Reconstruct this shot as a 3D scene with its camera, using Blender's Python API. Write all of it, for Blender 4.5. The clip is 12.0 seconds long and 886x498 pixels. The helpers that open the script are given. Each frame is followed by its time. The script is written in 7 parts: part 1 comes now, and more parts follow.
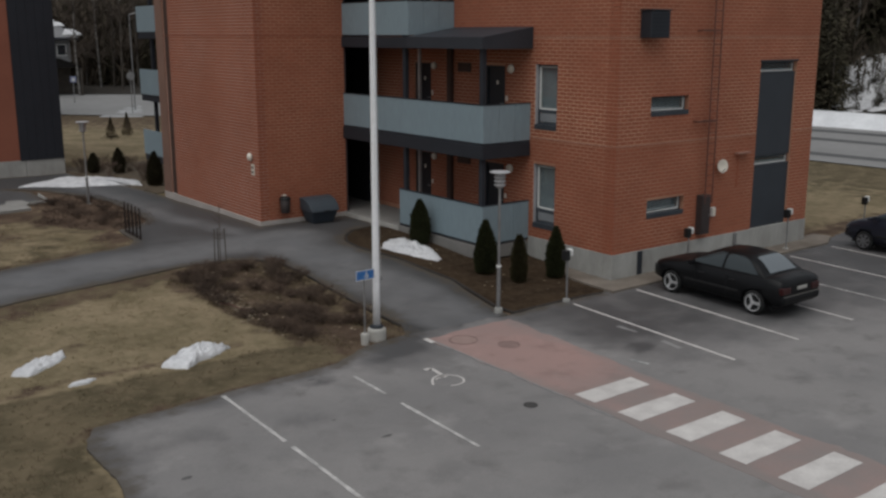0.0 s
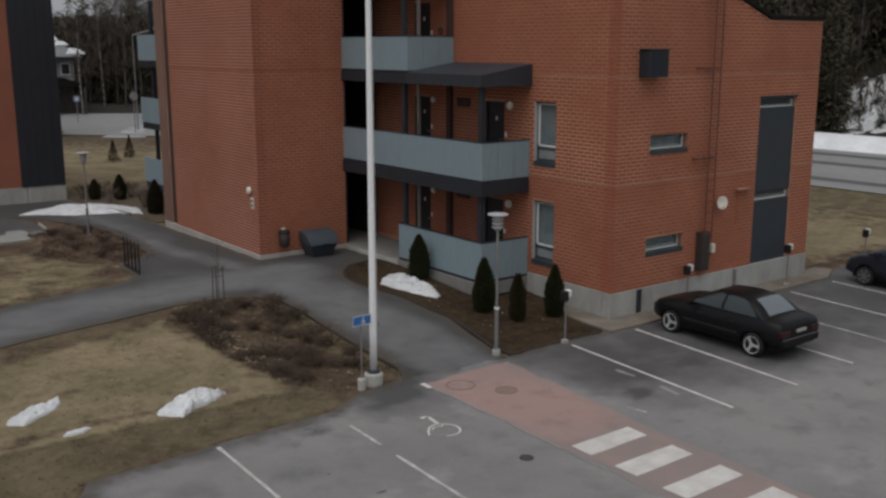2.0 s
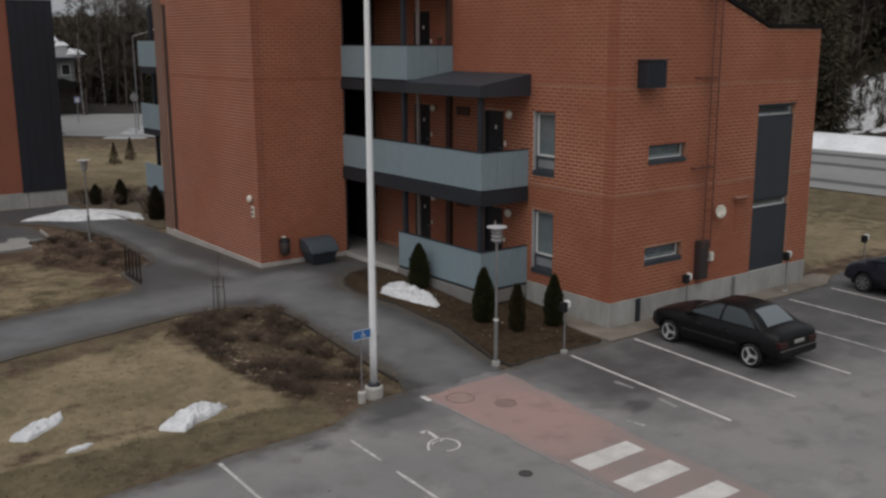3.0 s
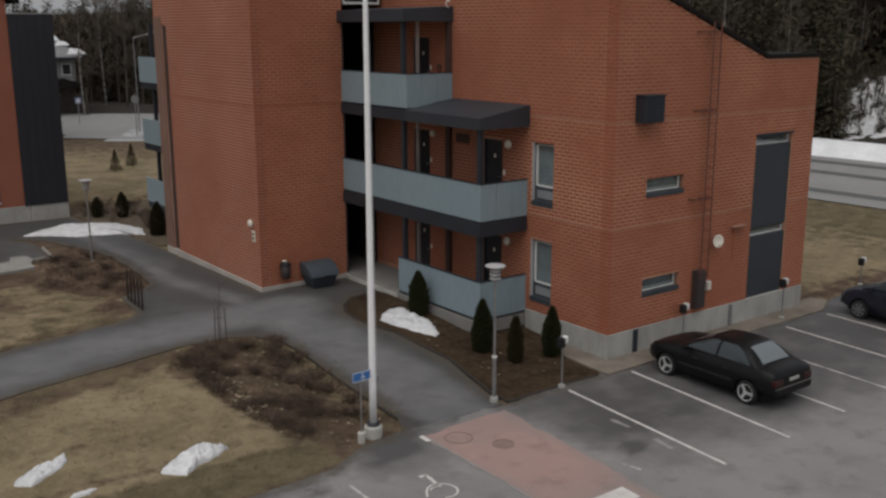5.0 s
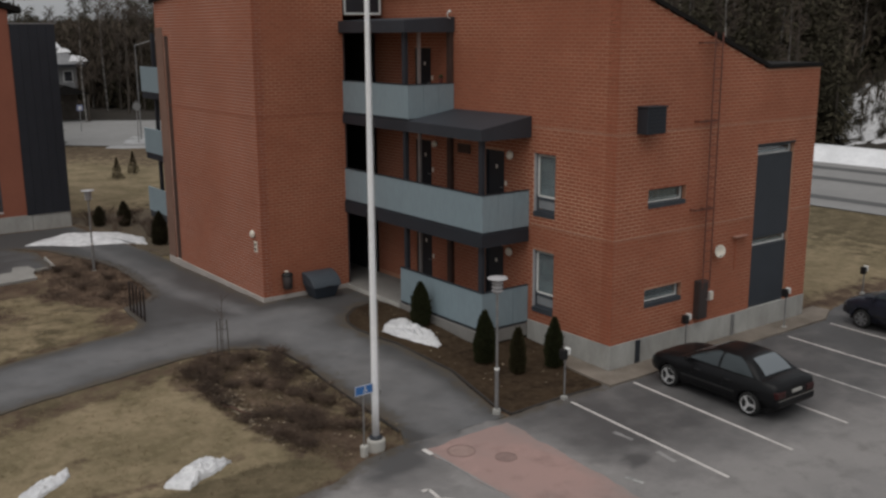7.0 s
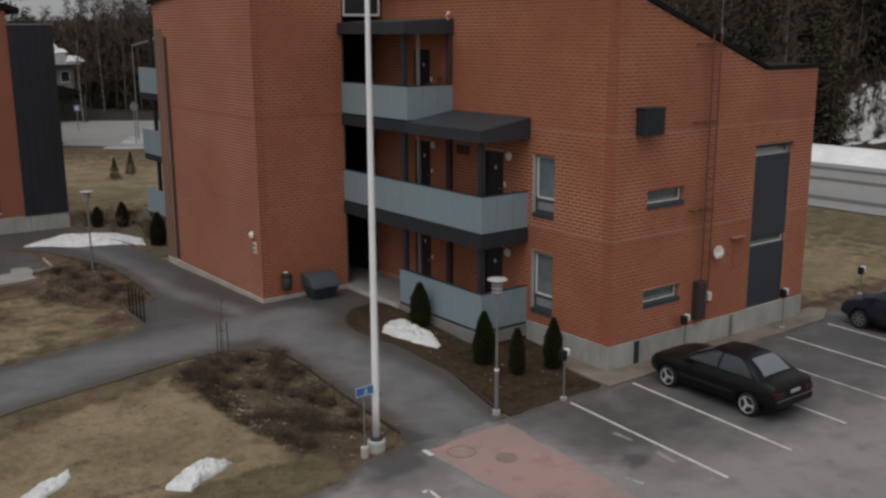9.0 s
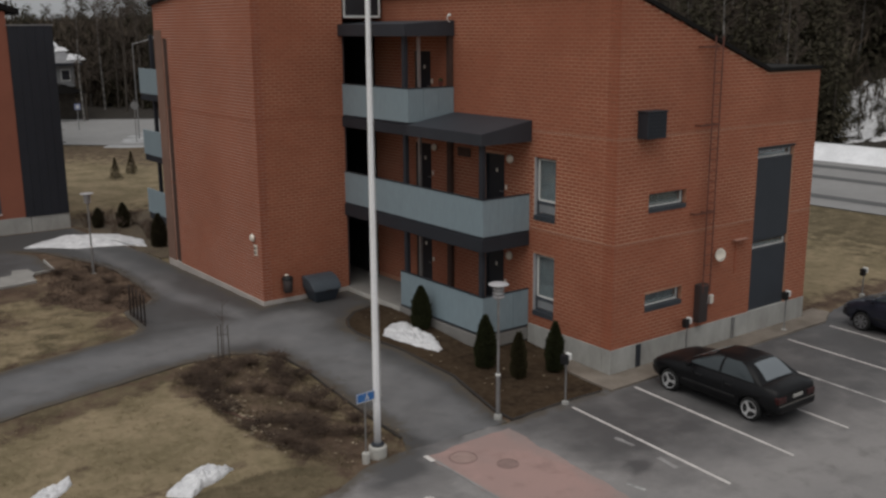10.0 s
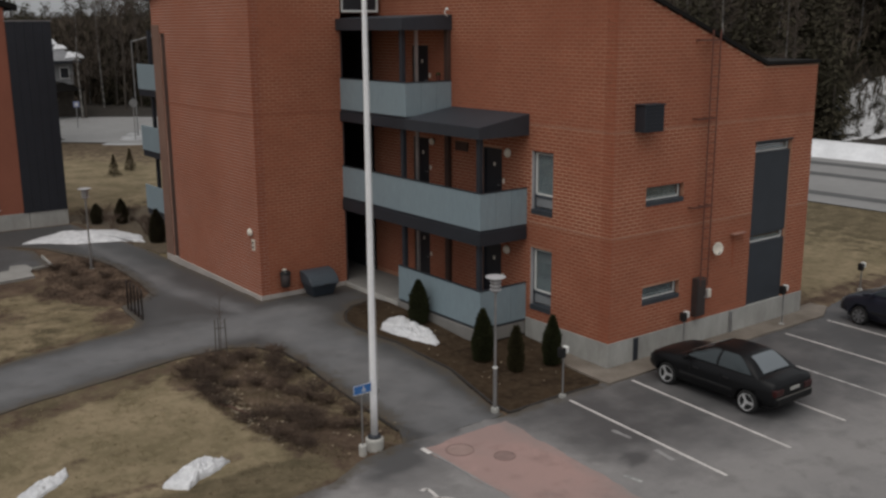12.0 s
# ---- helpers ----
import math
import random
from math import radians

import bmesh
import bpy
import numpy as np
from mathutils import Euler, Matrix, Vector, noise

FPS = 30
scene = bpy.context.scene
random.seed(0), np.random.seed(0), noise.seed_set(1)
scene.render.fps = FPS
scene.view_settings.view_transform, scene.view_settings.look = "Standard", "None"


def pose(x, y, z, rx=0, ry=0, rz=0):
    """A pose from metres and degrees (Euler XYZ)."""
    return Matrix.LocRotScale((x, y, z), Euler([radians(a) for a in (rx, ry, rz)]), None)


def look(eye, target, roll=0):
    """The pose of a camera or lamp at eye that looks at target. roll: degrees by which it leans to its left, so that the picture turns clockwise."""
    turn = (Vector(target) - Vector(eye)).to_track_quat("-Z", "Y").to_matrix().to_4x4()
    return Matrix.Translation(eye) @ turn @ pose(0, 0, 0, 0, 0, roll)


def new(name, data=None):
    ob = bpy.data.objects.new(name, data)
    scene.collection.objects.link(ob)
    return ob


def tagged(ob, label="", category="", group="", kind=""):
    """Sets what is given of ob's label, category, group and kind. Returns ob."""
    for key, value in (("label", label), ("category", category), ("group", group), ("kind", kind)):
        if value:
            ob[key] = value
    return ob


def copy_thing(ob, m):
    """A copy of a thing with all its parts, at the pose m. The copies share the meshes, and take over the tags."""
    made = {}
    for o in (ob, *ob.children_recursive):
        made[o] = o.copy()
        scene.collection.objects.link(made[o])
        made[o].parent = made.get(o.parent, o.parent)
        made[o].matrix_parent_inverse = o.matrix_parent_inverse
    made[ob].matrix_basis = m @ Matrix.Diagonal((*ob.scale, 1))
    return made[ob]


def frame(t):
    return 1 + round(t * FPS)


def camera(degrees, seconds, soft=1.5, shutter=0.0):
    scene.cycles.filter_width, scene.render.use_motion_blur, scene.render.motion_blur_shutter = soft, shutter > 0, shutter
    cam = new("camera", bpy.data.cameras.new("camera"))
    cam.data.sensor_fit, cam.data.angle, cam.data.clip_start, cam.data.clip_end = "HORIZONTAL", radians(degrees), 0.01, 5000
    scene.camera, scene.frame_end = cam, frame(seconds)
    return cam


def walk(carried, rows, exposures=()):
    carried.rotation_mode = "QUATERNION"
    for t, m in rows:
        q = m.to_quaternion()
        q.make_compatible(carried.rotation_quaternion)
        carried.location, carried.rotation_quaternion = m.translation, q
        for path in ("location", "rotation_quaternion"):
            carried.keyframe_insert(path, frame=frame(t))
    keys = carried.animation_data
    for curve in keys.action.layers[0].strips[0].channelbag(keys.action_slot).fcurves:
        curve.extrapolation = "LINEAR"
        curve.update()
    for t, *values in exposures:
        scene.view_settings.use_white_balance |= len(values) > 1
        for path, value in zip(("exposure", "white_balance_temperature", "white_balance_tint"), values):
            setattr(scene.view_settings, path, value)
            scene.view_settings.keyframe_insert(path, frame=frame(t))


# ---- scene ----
cam = camera(49.1, 12.0, soft=2.6)
PATH = [
    (0, (-0.165, -0.275, 6.495), (1.012, 1.283, 6.061), 0.0),
    (0.3, (-0.103, -0.192, 6.75), (1.074, 1.366, 6.315), -0.1),
    (0.5, (-0.061, -0.136, 6.895), (1.116, 1.424, 6.467), -0.1),
    (0.7, (-0.027, -0.098, 6.982), (1.151, 1.462, 6.558), -0.1),
    (0.9, (0.008, -0.059, 6.987), (1.185, 1.498, 6.553), -0.1),
    (1, (0.025, -0.04, 7.177), (1.193, 1.508, 6.687), -0.0),
    (1.1, (0.048, -0.056, 7.403), (1.225, 1.506, 6.986), -0.0),
    (1.2, (0.071, -0.072, 7.155), (1.248, 1.49, 6.739), -0.0),
    (1.3, (0.094, -0.089, 7.264), (1.268, 1.475, 6.843), -0.0),
    (1.5, (0.14, -0.121, 7.231), (1.31, 1.446, 6.812), -0.0),
    (1.8, (0.1, -0.166, 7.067), (1.273, 1.401, 6.655), -0.0),
    (2, (0.074, -0.196, 7.185), (1.247, 1.37, 6.774), -0.0),
    (2.2, (0.072, -0.206, 7.113), (1.244, 1.359, 6.694), -0.0),
    (2.5, (0.068, -0.22, 7.28), (1.242, 1.341, 6.849), -0.1),
    (2.8, (0.081, -0.235, 7.497), (1.252, 1.329, 7.072), -0.1),
    (3, (0.089, -0.245, 7.604), (1.259, 1.321, 7.183), -0.2),
    (3.4, (0.083, -0.251, 7.672), (1.253, 1.314, 7.247), -0.3),
    (3.5, (0.083, -0.251, 7.672), (1.253, 1.314, 7.247), -0.3),
    (3.6, (0.083, -0.251, 8.137), (1.253, 1.313, 7.71), -0.3),
    (3.7, (0.083, -0.251, 8.123), (1.254, 1.315, 7.704), -0.3),
    (5.3, (0.158, -0.236, 8.872), (1.323, 1.327, 8.424), -0.1),
    (5.5, (0.158, -0.236, 8.821), (1.323, 1.327, 8.377), -0.1),
    (5.7, (0.148, -0.274, 8.859), (1.311, 1.29, 8.413), -0.1),
    (5.9, (0.137, -0.313, 8.56), (1.299, 1.263, 8.15), -0.5),
    (6, (0.132, -0.332, 8.815), (1.294, 1.236, 8.377), -0.1),
    (6.2, (0.148, -0.26, 8.813), (1.307, 1.311, 8.377), -0.5),
    (6.4, (0.165, -0.187, 8.887), (1.326, 1.38, 8.445), -0.5),
    (6.5, (0.173, -0.151, 9.007), (1.335, 1.415, 8.563), -0.5),
    (7, (0.162, -0.202, 9.009), (1.326, 1.364, 8.571), -0.3),
    (7.2, (0.162, -0.202, 9.019), (1.327, 1.363, 8.58), -0.3),
    (8.8, (0.068, -0.195, 9.112), (1.236, 1.368, 8.674), -0.3),
    (9, (0.068, -0.195, 9.064), (1.238, 1.367, 8.625), -0.3),
    (9.5, (0.09, -0.124, 9.241), (1.255, 1.436, 8.783), -0.3),
    (10, (0.134, -0.109, 9.249), (1.301, 1.453, 8.802), -0.4),
    (10.5, (0.12, -0.133, 9.139), (1.286, 1.429, 8.692), -0.3),
    (11, (0.128, -0.156, 9.127), (1.292, 1.408, 8.683), -0.4),
    (11.5, (0.166, -0.135, 9.152), (1.332, 1.427, 8.701), -0.5),
    (12, (0.169, -0.167, 9.091), (1.336, 1.394, 8.643), -0.4),
]
walk(cam, [(t, look(eye, target, roll)) for t, eye, target, roll in PATH], [(0, -0.22, 6230, 9.0), (1.0, -0.22, 6230, 9.0), (3.5, -0.1, 6350, 10.0), (5.5, -0.09, 6450, 10.0), (12.0, -0.11, 6450, 10.0)])

# ---- light ----
world = bpy.data.worlds.new("overcast")
scene.world = world
world.use_nodes = True
wn, wl = world.node_tree.nodes, world.node_tree.links
sky = wn.new("ShaderNodeTexSky")
sky.sky_type, sky.sun_disc = "NISHITA", False
sky.sun_elevation, sky.sun_rotation = radians(65), radians(238)
sky.dust_density, sky.air_density = 4.0, 1.0
grey = wn.new("ShaderNodeHueSaturation")
grey.inputs["Saturation"].default_value = 0.25
wl.new(sky.outputs[0], grey.inputs["Color"])
cloud = wn.new("ShaderNodeMix")
cloud.data_type = "RGBA"
cloud.inputs[0].default_value = 0.55
cloud.inputs[7].default_value = (7.6, 7.75, 7.9, 1)
wl.new(grey.outputs[0], cloud.inputs[6])
wl.new(cloud.outputs[2], wn["Background"].inputs["Color"])
wn["Background"].inputs["Strength"].default_value = 0.072
sun = new("sun", bpy.data.lights.new("sun", "SUN"))
sun.data.energy, sun.data.angle, sun.data.color = 1.25, radians(70), (1.0, 0.96, 0.9)
sun.matrix_basis = look((0, 0, 40), (16, 10, 0))


# ---- materials ----
def mat(name, a, b, rough=0.8, scale=3.0, fine=40.0, bump=0.15, bump_scale=60.0, metal=0.0, c=None, island=0.0, rand=0.0, spec=0.4, contrast=0.5, stretch=None):
    """Two tones mixed by coarse noise, a third by fine grain, with relief."""
    m = bpy.data.materials.new(name)
    m.use_nodes = True
    n, l = m.node_tree.nodes, m.node_tree.links
    p = n["Principled BSDF"]
    tc = n.new("ShaderNodeNewGeometry")
    place = tc.outputs["Position"]
    if stretch:
        vm = n.new("ShaderNodeVectorMath")
        vm.operation, vm.inputs[1].default_value = "MULTIPLY", stretch
        l.new(place, vm.inputs[0])
        place = vm.outputs[0]
    def noi(s, detail=5.0):
        t = n.new("ShaderNodeTexNoise")
        t.inputs["Scale"].default_value, t.inputs["Detail"].default_value = s, detail
        t.inputs["Roughness"].default_value = 0.6
        l.new(place, t.inputs["Vector"])
        return t.outputs["Fac"]
    def ramp(src, lo, hi):
        r = n.new("ShaderNodeMapRange")
        r.inputs["From Min"].default_value, r.inputs["From Max"].default_value = lo, hi
        l.new(src, r.inputs["Value"])
        return r.outputs["Result"]
    def mix(f, x, y, mode="MIX"):
        k = n.new("ShaderNodeMix")
        k.data_type, k.blend_type = "RGBA", mode
        if isinstance(f, float):
            k.inputs[0].default_value = f
        else:
            l.new(f, k.inputs[0])
        for sock, v in ((k.inputs[6], x), (k.inputs[7], y)):
            if isinstance(v, tuple):
                sock.default_value = (*v, 1)
            else:
                l.new(v, sock)
        return k.outputs[2]
    h = 0.1 / contrast
    col = mix(ramp(noi(scale), 0.5 - h, 0.5 + h), a, b)
    f = noi(fine, 3.0)
    if c:
        col = mix(ramp(f, 0.42, 0.72), col, c)
    else:
        g2 = n.new("ShaderNodeMath")
        g2.operation, g2.inputs[1].default_value, g2.inputs[2].default_value = "MULTIPLY_ADD", 0.5, 0.75
        l.new(f, g2.inputs[0])
        col = mix(0.6, col, g2.outputs[0], "MULTIPLY")
    if island or rand:
        src = tc.outputs["Random Per Island"] if island else n.new("ShaderNodeObjectInfo").outputs["Random"]
        hs = n.new("ShaderNodeHueSaturation")
        hs.inputs["Value"].default_value = 1
        amount = island or rand
        l.new(ramp_to(n, l, src, 1 - amount, 1 + amount), hs.inputs["Value"])
        l.new(col, hs.inputs["Color"])
        col = hs.outputs[0]
    l.new(col, p.inputs["Base Color"])
    p.inputs["Roughness"].default_value, p.inputs["Metallic"].default_value = rough, metal
    p.inputs["Specular IOR Level"].default_value = spec
    if bump:
        bn = n.new("ShaderNodeBump")
        bn.inputs["Strength"].default_value, bn.inputs["Distance"].default_value = bump, 0.02
        l.new(noi(bump_scale, 4.0), bn.inputs["Height"])
        l.new(bn.outputs[0], p.inputs["Normal"])
    return m


def ramp_to(n, l, src, lo, hi):
    r = n.new("ShaderNodeMapRange")
    r.inputs["To Min"].default_value, r.inputs["To Max"].default_value = lo, hi
    l.new(src, r.inputs["Value"])
    return r.outputs["Result"]


def glass_mat(name, tint, rough=0.03, trans=0.6):
    m = bpy.data.materials.new(name)
    m.use_nodes = True
    p = m.node_tree.nodes["Principled BSDF"]
    p.inputs["Base Color"].default_value = (*tint, 1)
    p.inputs["Roughness"].default_value = rough
    p.inputs["Transmission Weight"].default_value = trans
    p.inputs["IOR"].default_value = 1.5
    return m


M_BRICK = mat("red_brick", (0.362, 0.116, 0.063), (0.287, 0.090, 0.048), 0.88, 0.35, 14, 0.3, 90, island=0.07)
M_BRICK_ONE = mat("red_brick_single", (0.362, 0.116, 0.063), (0.287, 0.090, 0.048), 0.88, 0.35, 14, 0.3, 90, rand=0.07)
M_BRICK_DIM = mat("brown_brick", (0.32, 0.118, 0.075), (0.262, 0.097, 0.062), 0.9, 0.4, 14, 0.3, 90)
M_LADDER = mat("rust_brown_paint", (0.17, 0.062, 0.043), (0.12, 0.047, 0.033), 0.6, 2, 20, 0.04, 40)
M_MORTAR = mat("reddish_mortar", (0.50, 0.265, 0.172), (0.36, 0.165, 0.102), 0.95, 0.4, 30, 0.3, 120, contrast=0.8)
# Wing side only: the sky light on that face is put into a paler mortar.
M_MORTAR_PINK = mat("skylit_pink_mortar", (0.55, 0.36, 0.29), (0.40, 0.225, 0.165), 0.95, 0.3, 30, 0.3, 120, contrast=0.6)
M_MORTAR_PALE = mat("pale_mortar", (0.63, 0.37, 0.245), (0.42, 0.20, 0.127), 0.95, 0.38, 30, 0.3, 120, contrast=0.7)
M_JOINT = mat("pale_joint", (0.45, 0.28, 0.205), (0.36, 0.20, 0.14), 0.95, 0.8, 30, 0.2, 120)
M_JOINTD = mat("dark_brick_joint", (0.29, 0.095, 0.055), (0.25, 0.082, 0.048), 0.95, 0.8, 30, 0.2, 120)
M_PILASTER = mat("brown_grey_render", (0.24, 0.14, 0.105), (0.19, 0.11, 0.082), 0.9, 0.5, 14, 0.2, 60)
M_CONC = mat("plinth_concrete", (0.44, 0.435, 0.41), (0.32, 0.312, 0.29), 0.9, 1.6, 20, 0.25, 50, stretch=(1, 1, 0.35), contrast=0.6)
M_CONC_L = mat("light_concrete", (0.52, 0.50, 0.46), (0.40, 0.39, 0.36), 0.9, 1.2, 25, 0.25, 50)
M_CONC_W = mat("warm_plinth_concrete", (0.50, 0.455, 0.42), (0.38, 0.345, 0.32), 0.9, 1.2, 25, 0.25, 50)
M_SLAB = mat("weathered_slab", (0.33, 0.32, 0.30), (0.23, 0.224, 0.21), 0.9, 1.4, 12, 0.3, 50)
M_GALLERY = mat("gallery_concrete", (0.26, 0.25, 0.235), (0.19, 0.183, 0.172), 0.85, 0.9, 20, 0.2, 50)
M_APRON = mat("apron_slab", (0.235, 0.202, 0.168), (0.155, 0.130, 0.106), 0.95, 1.1, 12, 0.3, 50, contrast=0.7)
def asphalt_mat(name, worn, damp, fresh, mottle=1.0, dirt=0.8):
    """Grey asphalt: sandy and worn pale where it is used, dark and damp where the damp attribute is high."""
    m = bpy.data.materials.new(name)
    m.use_nodes = True
    n, l = m.node_tree.nodes, m.node_tree.links
    p = n["Principled BSDF"]
    g = n.new("ShaderNodeNewGeometry")
    at = n.new("ShaderNodeAttribute")
    at.attribute_name = "damp"
    def noi(s, d=5.0):
        t = n.new("ShaderNodeTexNoise")
        t.inputs["Scale"].default_value, t.inputs["Detail"].default_value, t.inputs["Roughness"].default_value = s, d, 0.6
        l.new(g.outputs["Position"], t.inputs["Vector"])
        return t.outputs["Fac"]
    def rng(src, lo, hi, a=0.0, b=1.0):
        r = n.new("ShaderNodeMapRange")
        for k, v in (("From Min", lo), ("From Max", hi), ("To Min", a), ("To Max", b)):
            r.inputs[k].default_value = v
        l.new(src, r.inputs["Value"])
        return r.outputs["Result"]
    def mix(f, x, y, mode="MIX"):
        k = n.new("ShaderNodeMix")
        k.data_type, k.blend_type = "RGBA", mode
        l.new(f, k.inputs[0])
        for sock, v in ((k.inputs[6], x), (k.inputs[7], y)):
            if isinstance(v, tuple):
                sock.default_value = (*v, 1)
            else:
                l.new(v, sock)
        return k.outputs[2]
    base = mix(rng(noi(0.35), 0.38, 0.62), worn, fresh)
    dim = 1 - 0.29 * mottle
    base = mix(rng(noi(1.3, 6.0), 0.52, 0.70), base, (worn[0] * dim, worn[1] * dim, worn[2] * dim))
    pale = 1 + 0.13 * mottle
    base = mix(rng(noi(0.8, 6.0), 0.58, 0.72), base, (worn[0] * pale, worn[1] * pale, worn[2] * pale))
    add = n.new("ShaderNodeMath")
    add.operation = "ADD"
    l.new(at.outputs["Fac"], add.inputs[0])
    l.new(rng(noi(0.9, 6.0), 0.3, 0.7, -0.3 * mottle, 0.3 * mottle), add.inputs[1])
    wet = rng(add.outputs[0], 0.15, 0.95)
    base = mix(wet, base, damp)
    base = mix(rng(noi(70.0, 2.0), 0.2, 0.8, 0.0, 0.35), base, (0.06, 0.06, 0.06))
    rim = n.new("ShaderNodeAttribute")
    rim.attribute_name = "rim"
    sand = n.new("ShaderNodeMath")
    sand.operation = "ADD"
    l.new(rim.outputs["Fac"], sand.inputs[0])
    l.new(rng(noi(2.6, 6.0), 0.3, 0.7, -0.45, 0.45), sand.inputs[1])
    base = mix(rng(sand.outputs[0], 0.35, 1.0, 0.0, dirt), base, (0.088, 0.074, 0.058))
    l.new(base, p.inputs["Base Color"])
    l.new(rng(wet, 0.0, 1.0, 0.92, 0.62), p.inputs["Roughness"])
    p.inputs["Specular IOR Level"].default_value = 0.35
    b = n.new("ShaderNodeBump")
    b.inputs["Strength"].default_value, b.inputs["Distance"].default_value = 0.3, 0.01
    l.new(noi(120.0, 3.0), b.inputs["Height"])
    l.new(b.outputs[0], p.inputs["Normal"])
    return m


M_ASPH = asphalt_mat("asphalt", (0.300, 0.284, 0.276), (0.094, 0.091, 0.092), (0.246, 0.235, 0.231), 0.9)
M_ASPH_OLD = asphalt_mat("path_asphalt", (0.200, 0.196, 0.197), (0.072, 0.070, 0.070), (0.168, 0.168, 0.173), 0.75, 1.0)
M_RED = asphalt_mat("red_asphalt", (0.44, 0.287, 0.258), (0.300, 0.256, 0.240), (0.388, 0.268, 0.244), 0.9, 0.0)
M_PAINT = mat("road_paint", (0.69, 0.66, 0.63), (0.52, 0.49, 0.47), 0.8, 2.2, 25, 0.2, 90)
M_GHOST = mat("almost_gone_paint", (0.30, 0.29, 0.285), (0.23, 0.225, 0.222), 0.88, 1.8, 18, 0.2, 90, contrast=0.9)
M_WORN = mat("worn_paint", (0.50, 0.50, 0.48), (0.15, 0.15, 0.15), 0.85, 1.8, 18, 0.2, 90, contrast=0.9)

def grass_mat():
    """Tan dead turf that gives way to brown trampled soil where the soil attribute is high."""
    m = bpy.data.materials.new("dead_grass")
    m.use_nodes = True
    n, l = m.node_tree.nodes, m.node_tree.links
    p = n["Principled BSDF"]
    g = n.new("ShaderNodeNewGeometry")
    at = n.new("ShaderNodeAttribute")
    at.attribute_name = "soil"
    def noi(s, d=5.0, r=0.6):
        t = n.new("ShaderNodeTexNoise")
        t.inputs["Scale"].default_value, t.inputs["Detail"].default_value, t.inputs["Roughness"].default_value = s, d, r
        l.new(g.outputs["Position"], t.inputs["Vector"])
        return t.outputs["Fac"]
    def rng(src, lo, hi, a=0.0, b=1.0):
        r = n.new("ShaderNodeMapRange")
        for k, v in (("From Min", lo), ("From Max", hi), ("To Min", a), ("To Max", b)):
            r.inputs[k].default_value = v
        l.new(src, r.inputs["Value"])
        return r.outputs["Result"]
    def mix(f, x, y):
        k = n.new("ShaderNodeMix")
        k.data_type = "RGBA"
        l.new(f, k.inputs[0])
        for sock, v in ((k.inputs[6], x), (k.inputs[7], y)):
            if isinstance(v, tuple):
                sock.default_value = (*v, 1)
            else:
                l.new(v, sock)
        return k.outputs[2]
    turf = mix(rng(noi(0.55), 0.4, 0.62), (0.272, 0.215, 0.138), (0.160, 0.130, 0.078))
    turf = mix(rng(noi(2.4, 6.0), 0.46, 0.66, 0.0, 0.75), turf, (0.168, 0.138, 0.082))
    turf = mix(rng(noi(5.0), 0.48, 0.75, 0.0, 0.6), turf, (0.30, 0.245, 0.155))
    bare = mix(rng(noi(0.9), 0.4, 0.6), (0.148, 0.118, 0.074), (0.090, 0.074, 0.045))
    bare = mix(rng(noi(5.0), 0.5, 0.75, 0.0, 0.7), bare, (0.19, 0.150, 0.098))
    add = n.new("ShaderNodeMath")
    add.operation = "ADD"
    l.new(at.outputs["Fac"], add.inputs[0])
    l.new(rng(noi(1.6), 0.3, 0.7, -0.42, 0.42), add.inputs[1])
    low = mix(rng(add.outputs[0], 0.3, 0.7), turf, bare)
    earth = mix(rng(noi(1.1, 6.0), 0.4, 0.6), (0.138, 0.097, 0.068), (0.074, 0.050, 0.036))
    earth = mix(rng(noi(6.0, 6.0), 0.52, 0.72), earth, (0.135, 0.100, 0.075))
    mu = n.new("ShaderNodeAttribute")
    mu.attribute_name = "mulch"
    ad2 = n.new("ShaderNodeMath")
    ad2.operation = "ADD"
    l.new(mu.outputs["Fac"], ad2.inputs[0])
    l.new(rng(noi(2.2, 6.0), 0.3, 0.7, -0.45, 0.45), ad2.inputs[1])
    l.new(mix(rng(ad2.outputs[0], 0.25, 0.75), low, earth), p.inputs["Base Color"])
    p.inputs["Roughness"].default_value = 0.98
    p.inputs["Specular IOR Level"].default_value = 0.1
    b = n.new("ShaderNodeBump")
    b.inputs["Strength"].default_value, b.inputs["Distance"].default_value = 0.22, 0.03
    l.new(noi(22.0), b.inputs["Height"])
    l.new(b.outputs[0], p.inputs["Normal"])
    return m


M_GRASS = grass_mat()
M_SOIL = mat("dark_mulch", (0.058, 0.039, 0.024), (0.030, 0.020, 0.013), 0.98, 0.9, 5.0, 0.5, 30, c=(0.070, 0.050, 0.032), contrast=0.7, spec=0.08)
M_SOILB = mat("brown_bed_soil", (0.115, 0.088, 0.058), (0.075, 0.058, 0.04), 0.98, 0.8, 8.0, 0.6, 30, c=(0.15, 0.118, 0.08), contrast=0.8)
M_SNOW = mat("old_snow", (0.74, 0.74, 0.75), (0.54, 0.54, 0.555), 0.7, 2.6, 9, 0.5, 12, contrast=0.7)
M_SLUSH = mat("grey_slush", (0.44, 0.44, 0.445), (0.33, 0.33, 0.335), 0.8, 0.4, 3, 0.2, 12)
M_SNOW_CLEAN = mat("bank_snow", (0.84, 0.845, 0.86), (0.70, 0.705, 0.72), 0.7, 0.8, 5, 0.4, 8)
M_GREY = mat("dark_grey_sheet", (0.029, 0.034, 0.043), (0.021, 0.025, 0.032), 0.55, 1.0, 20, 0.05, 40)
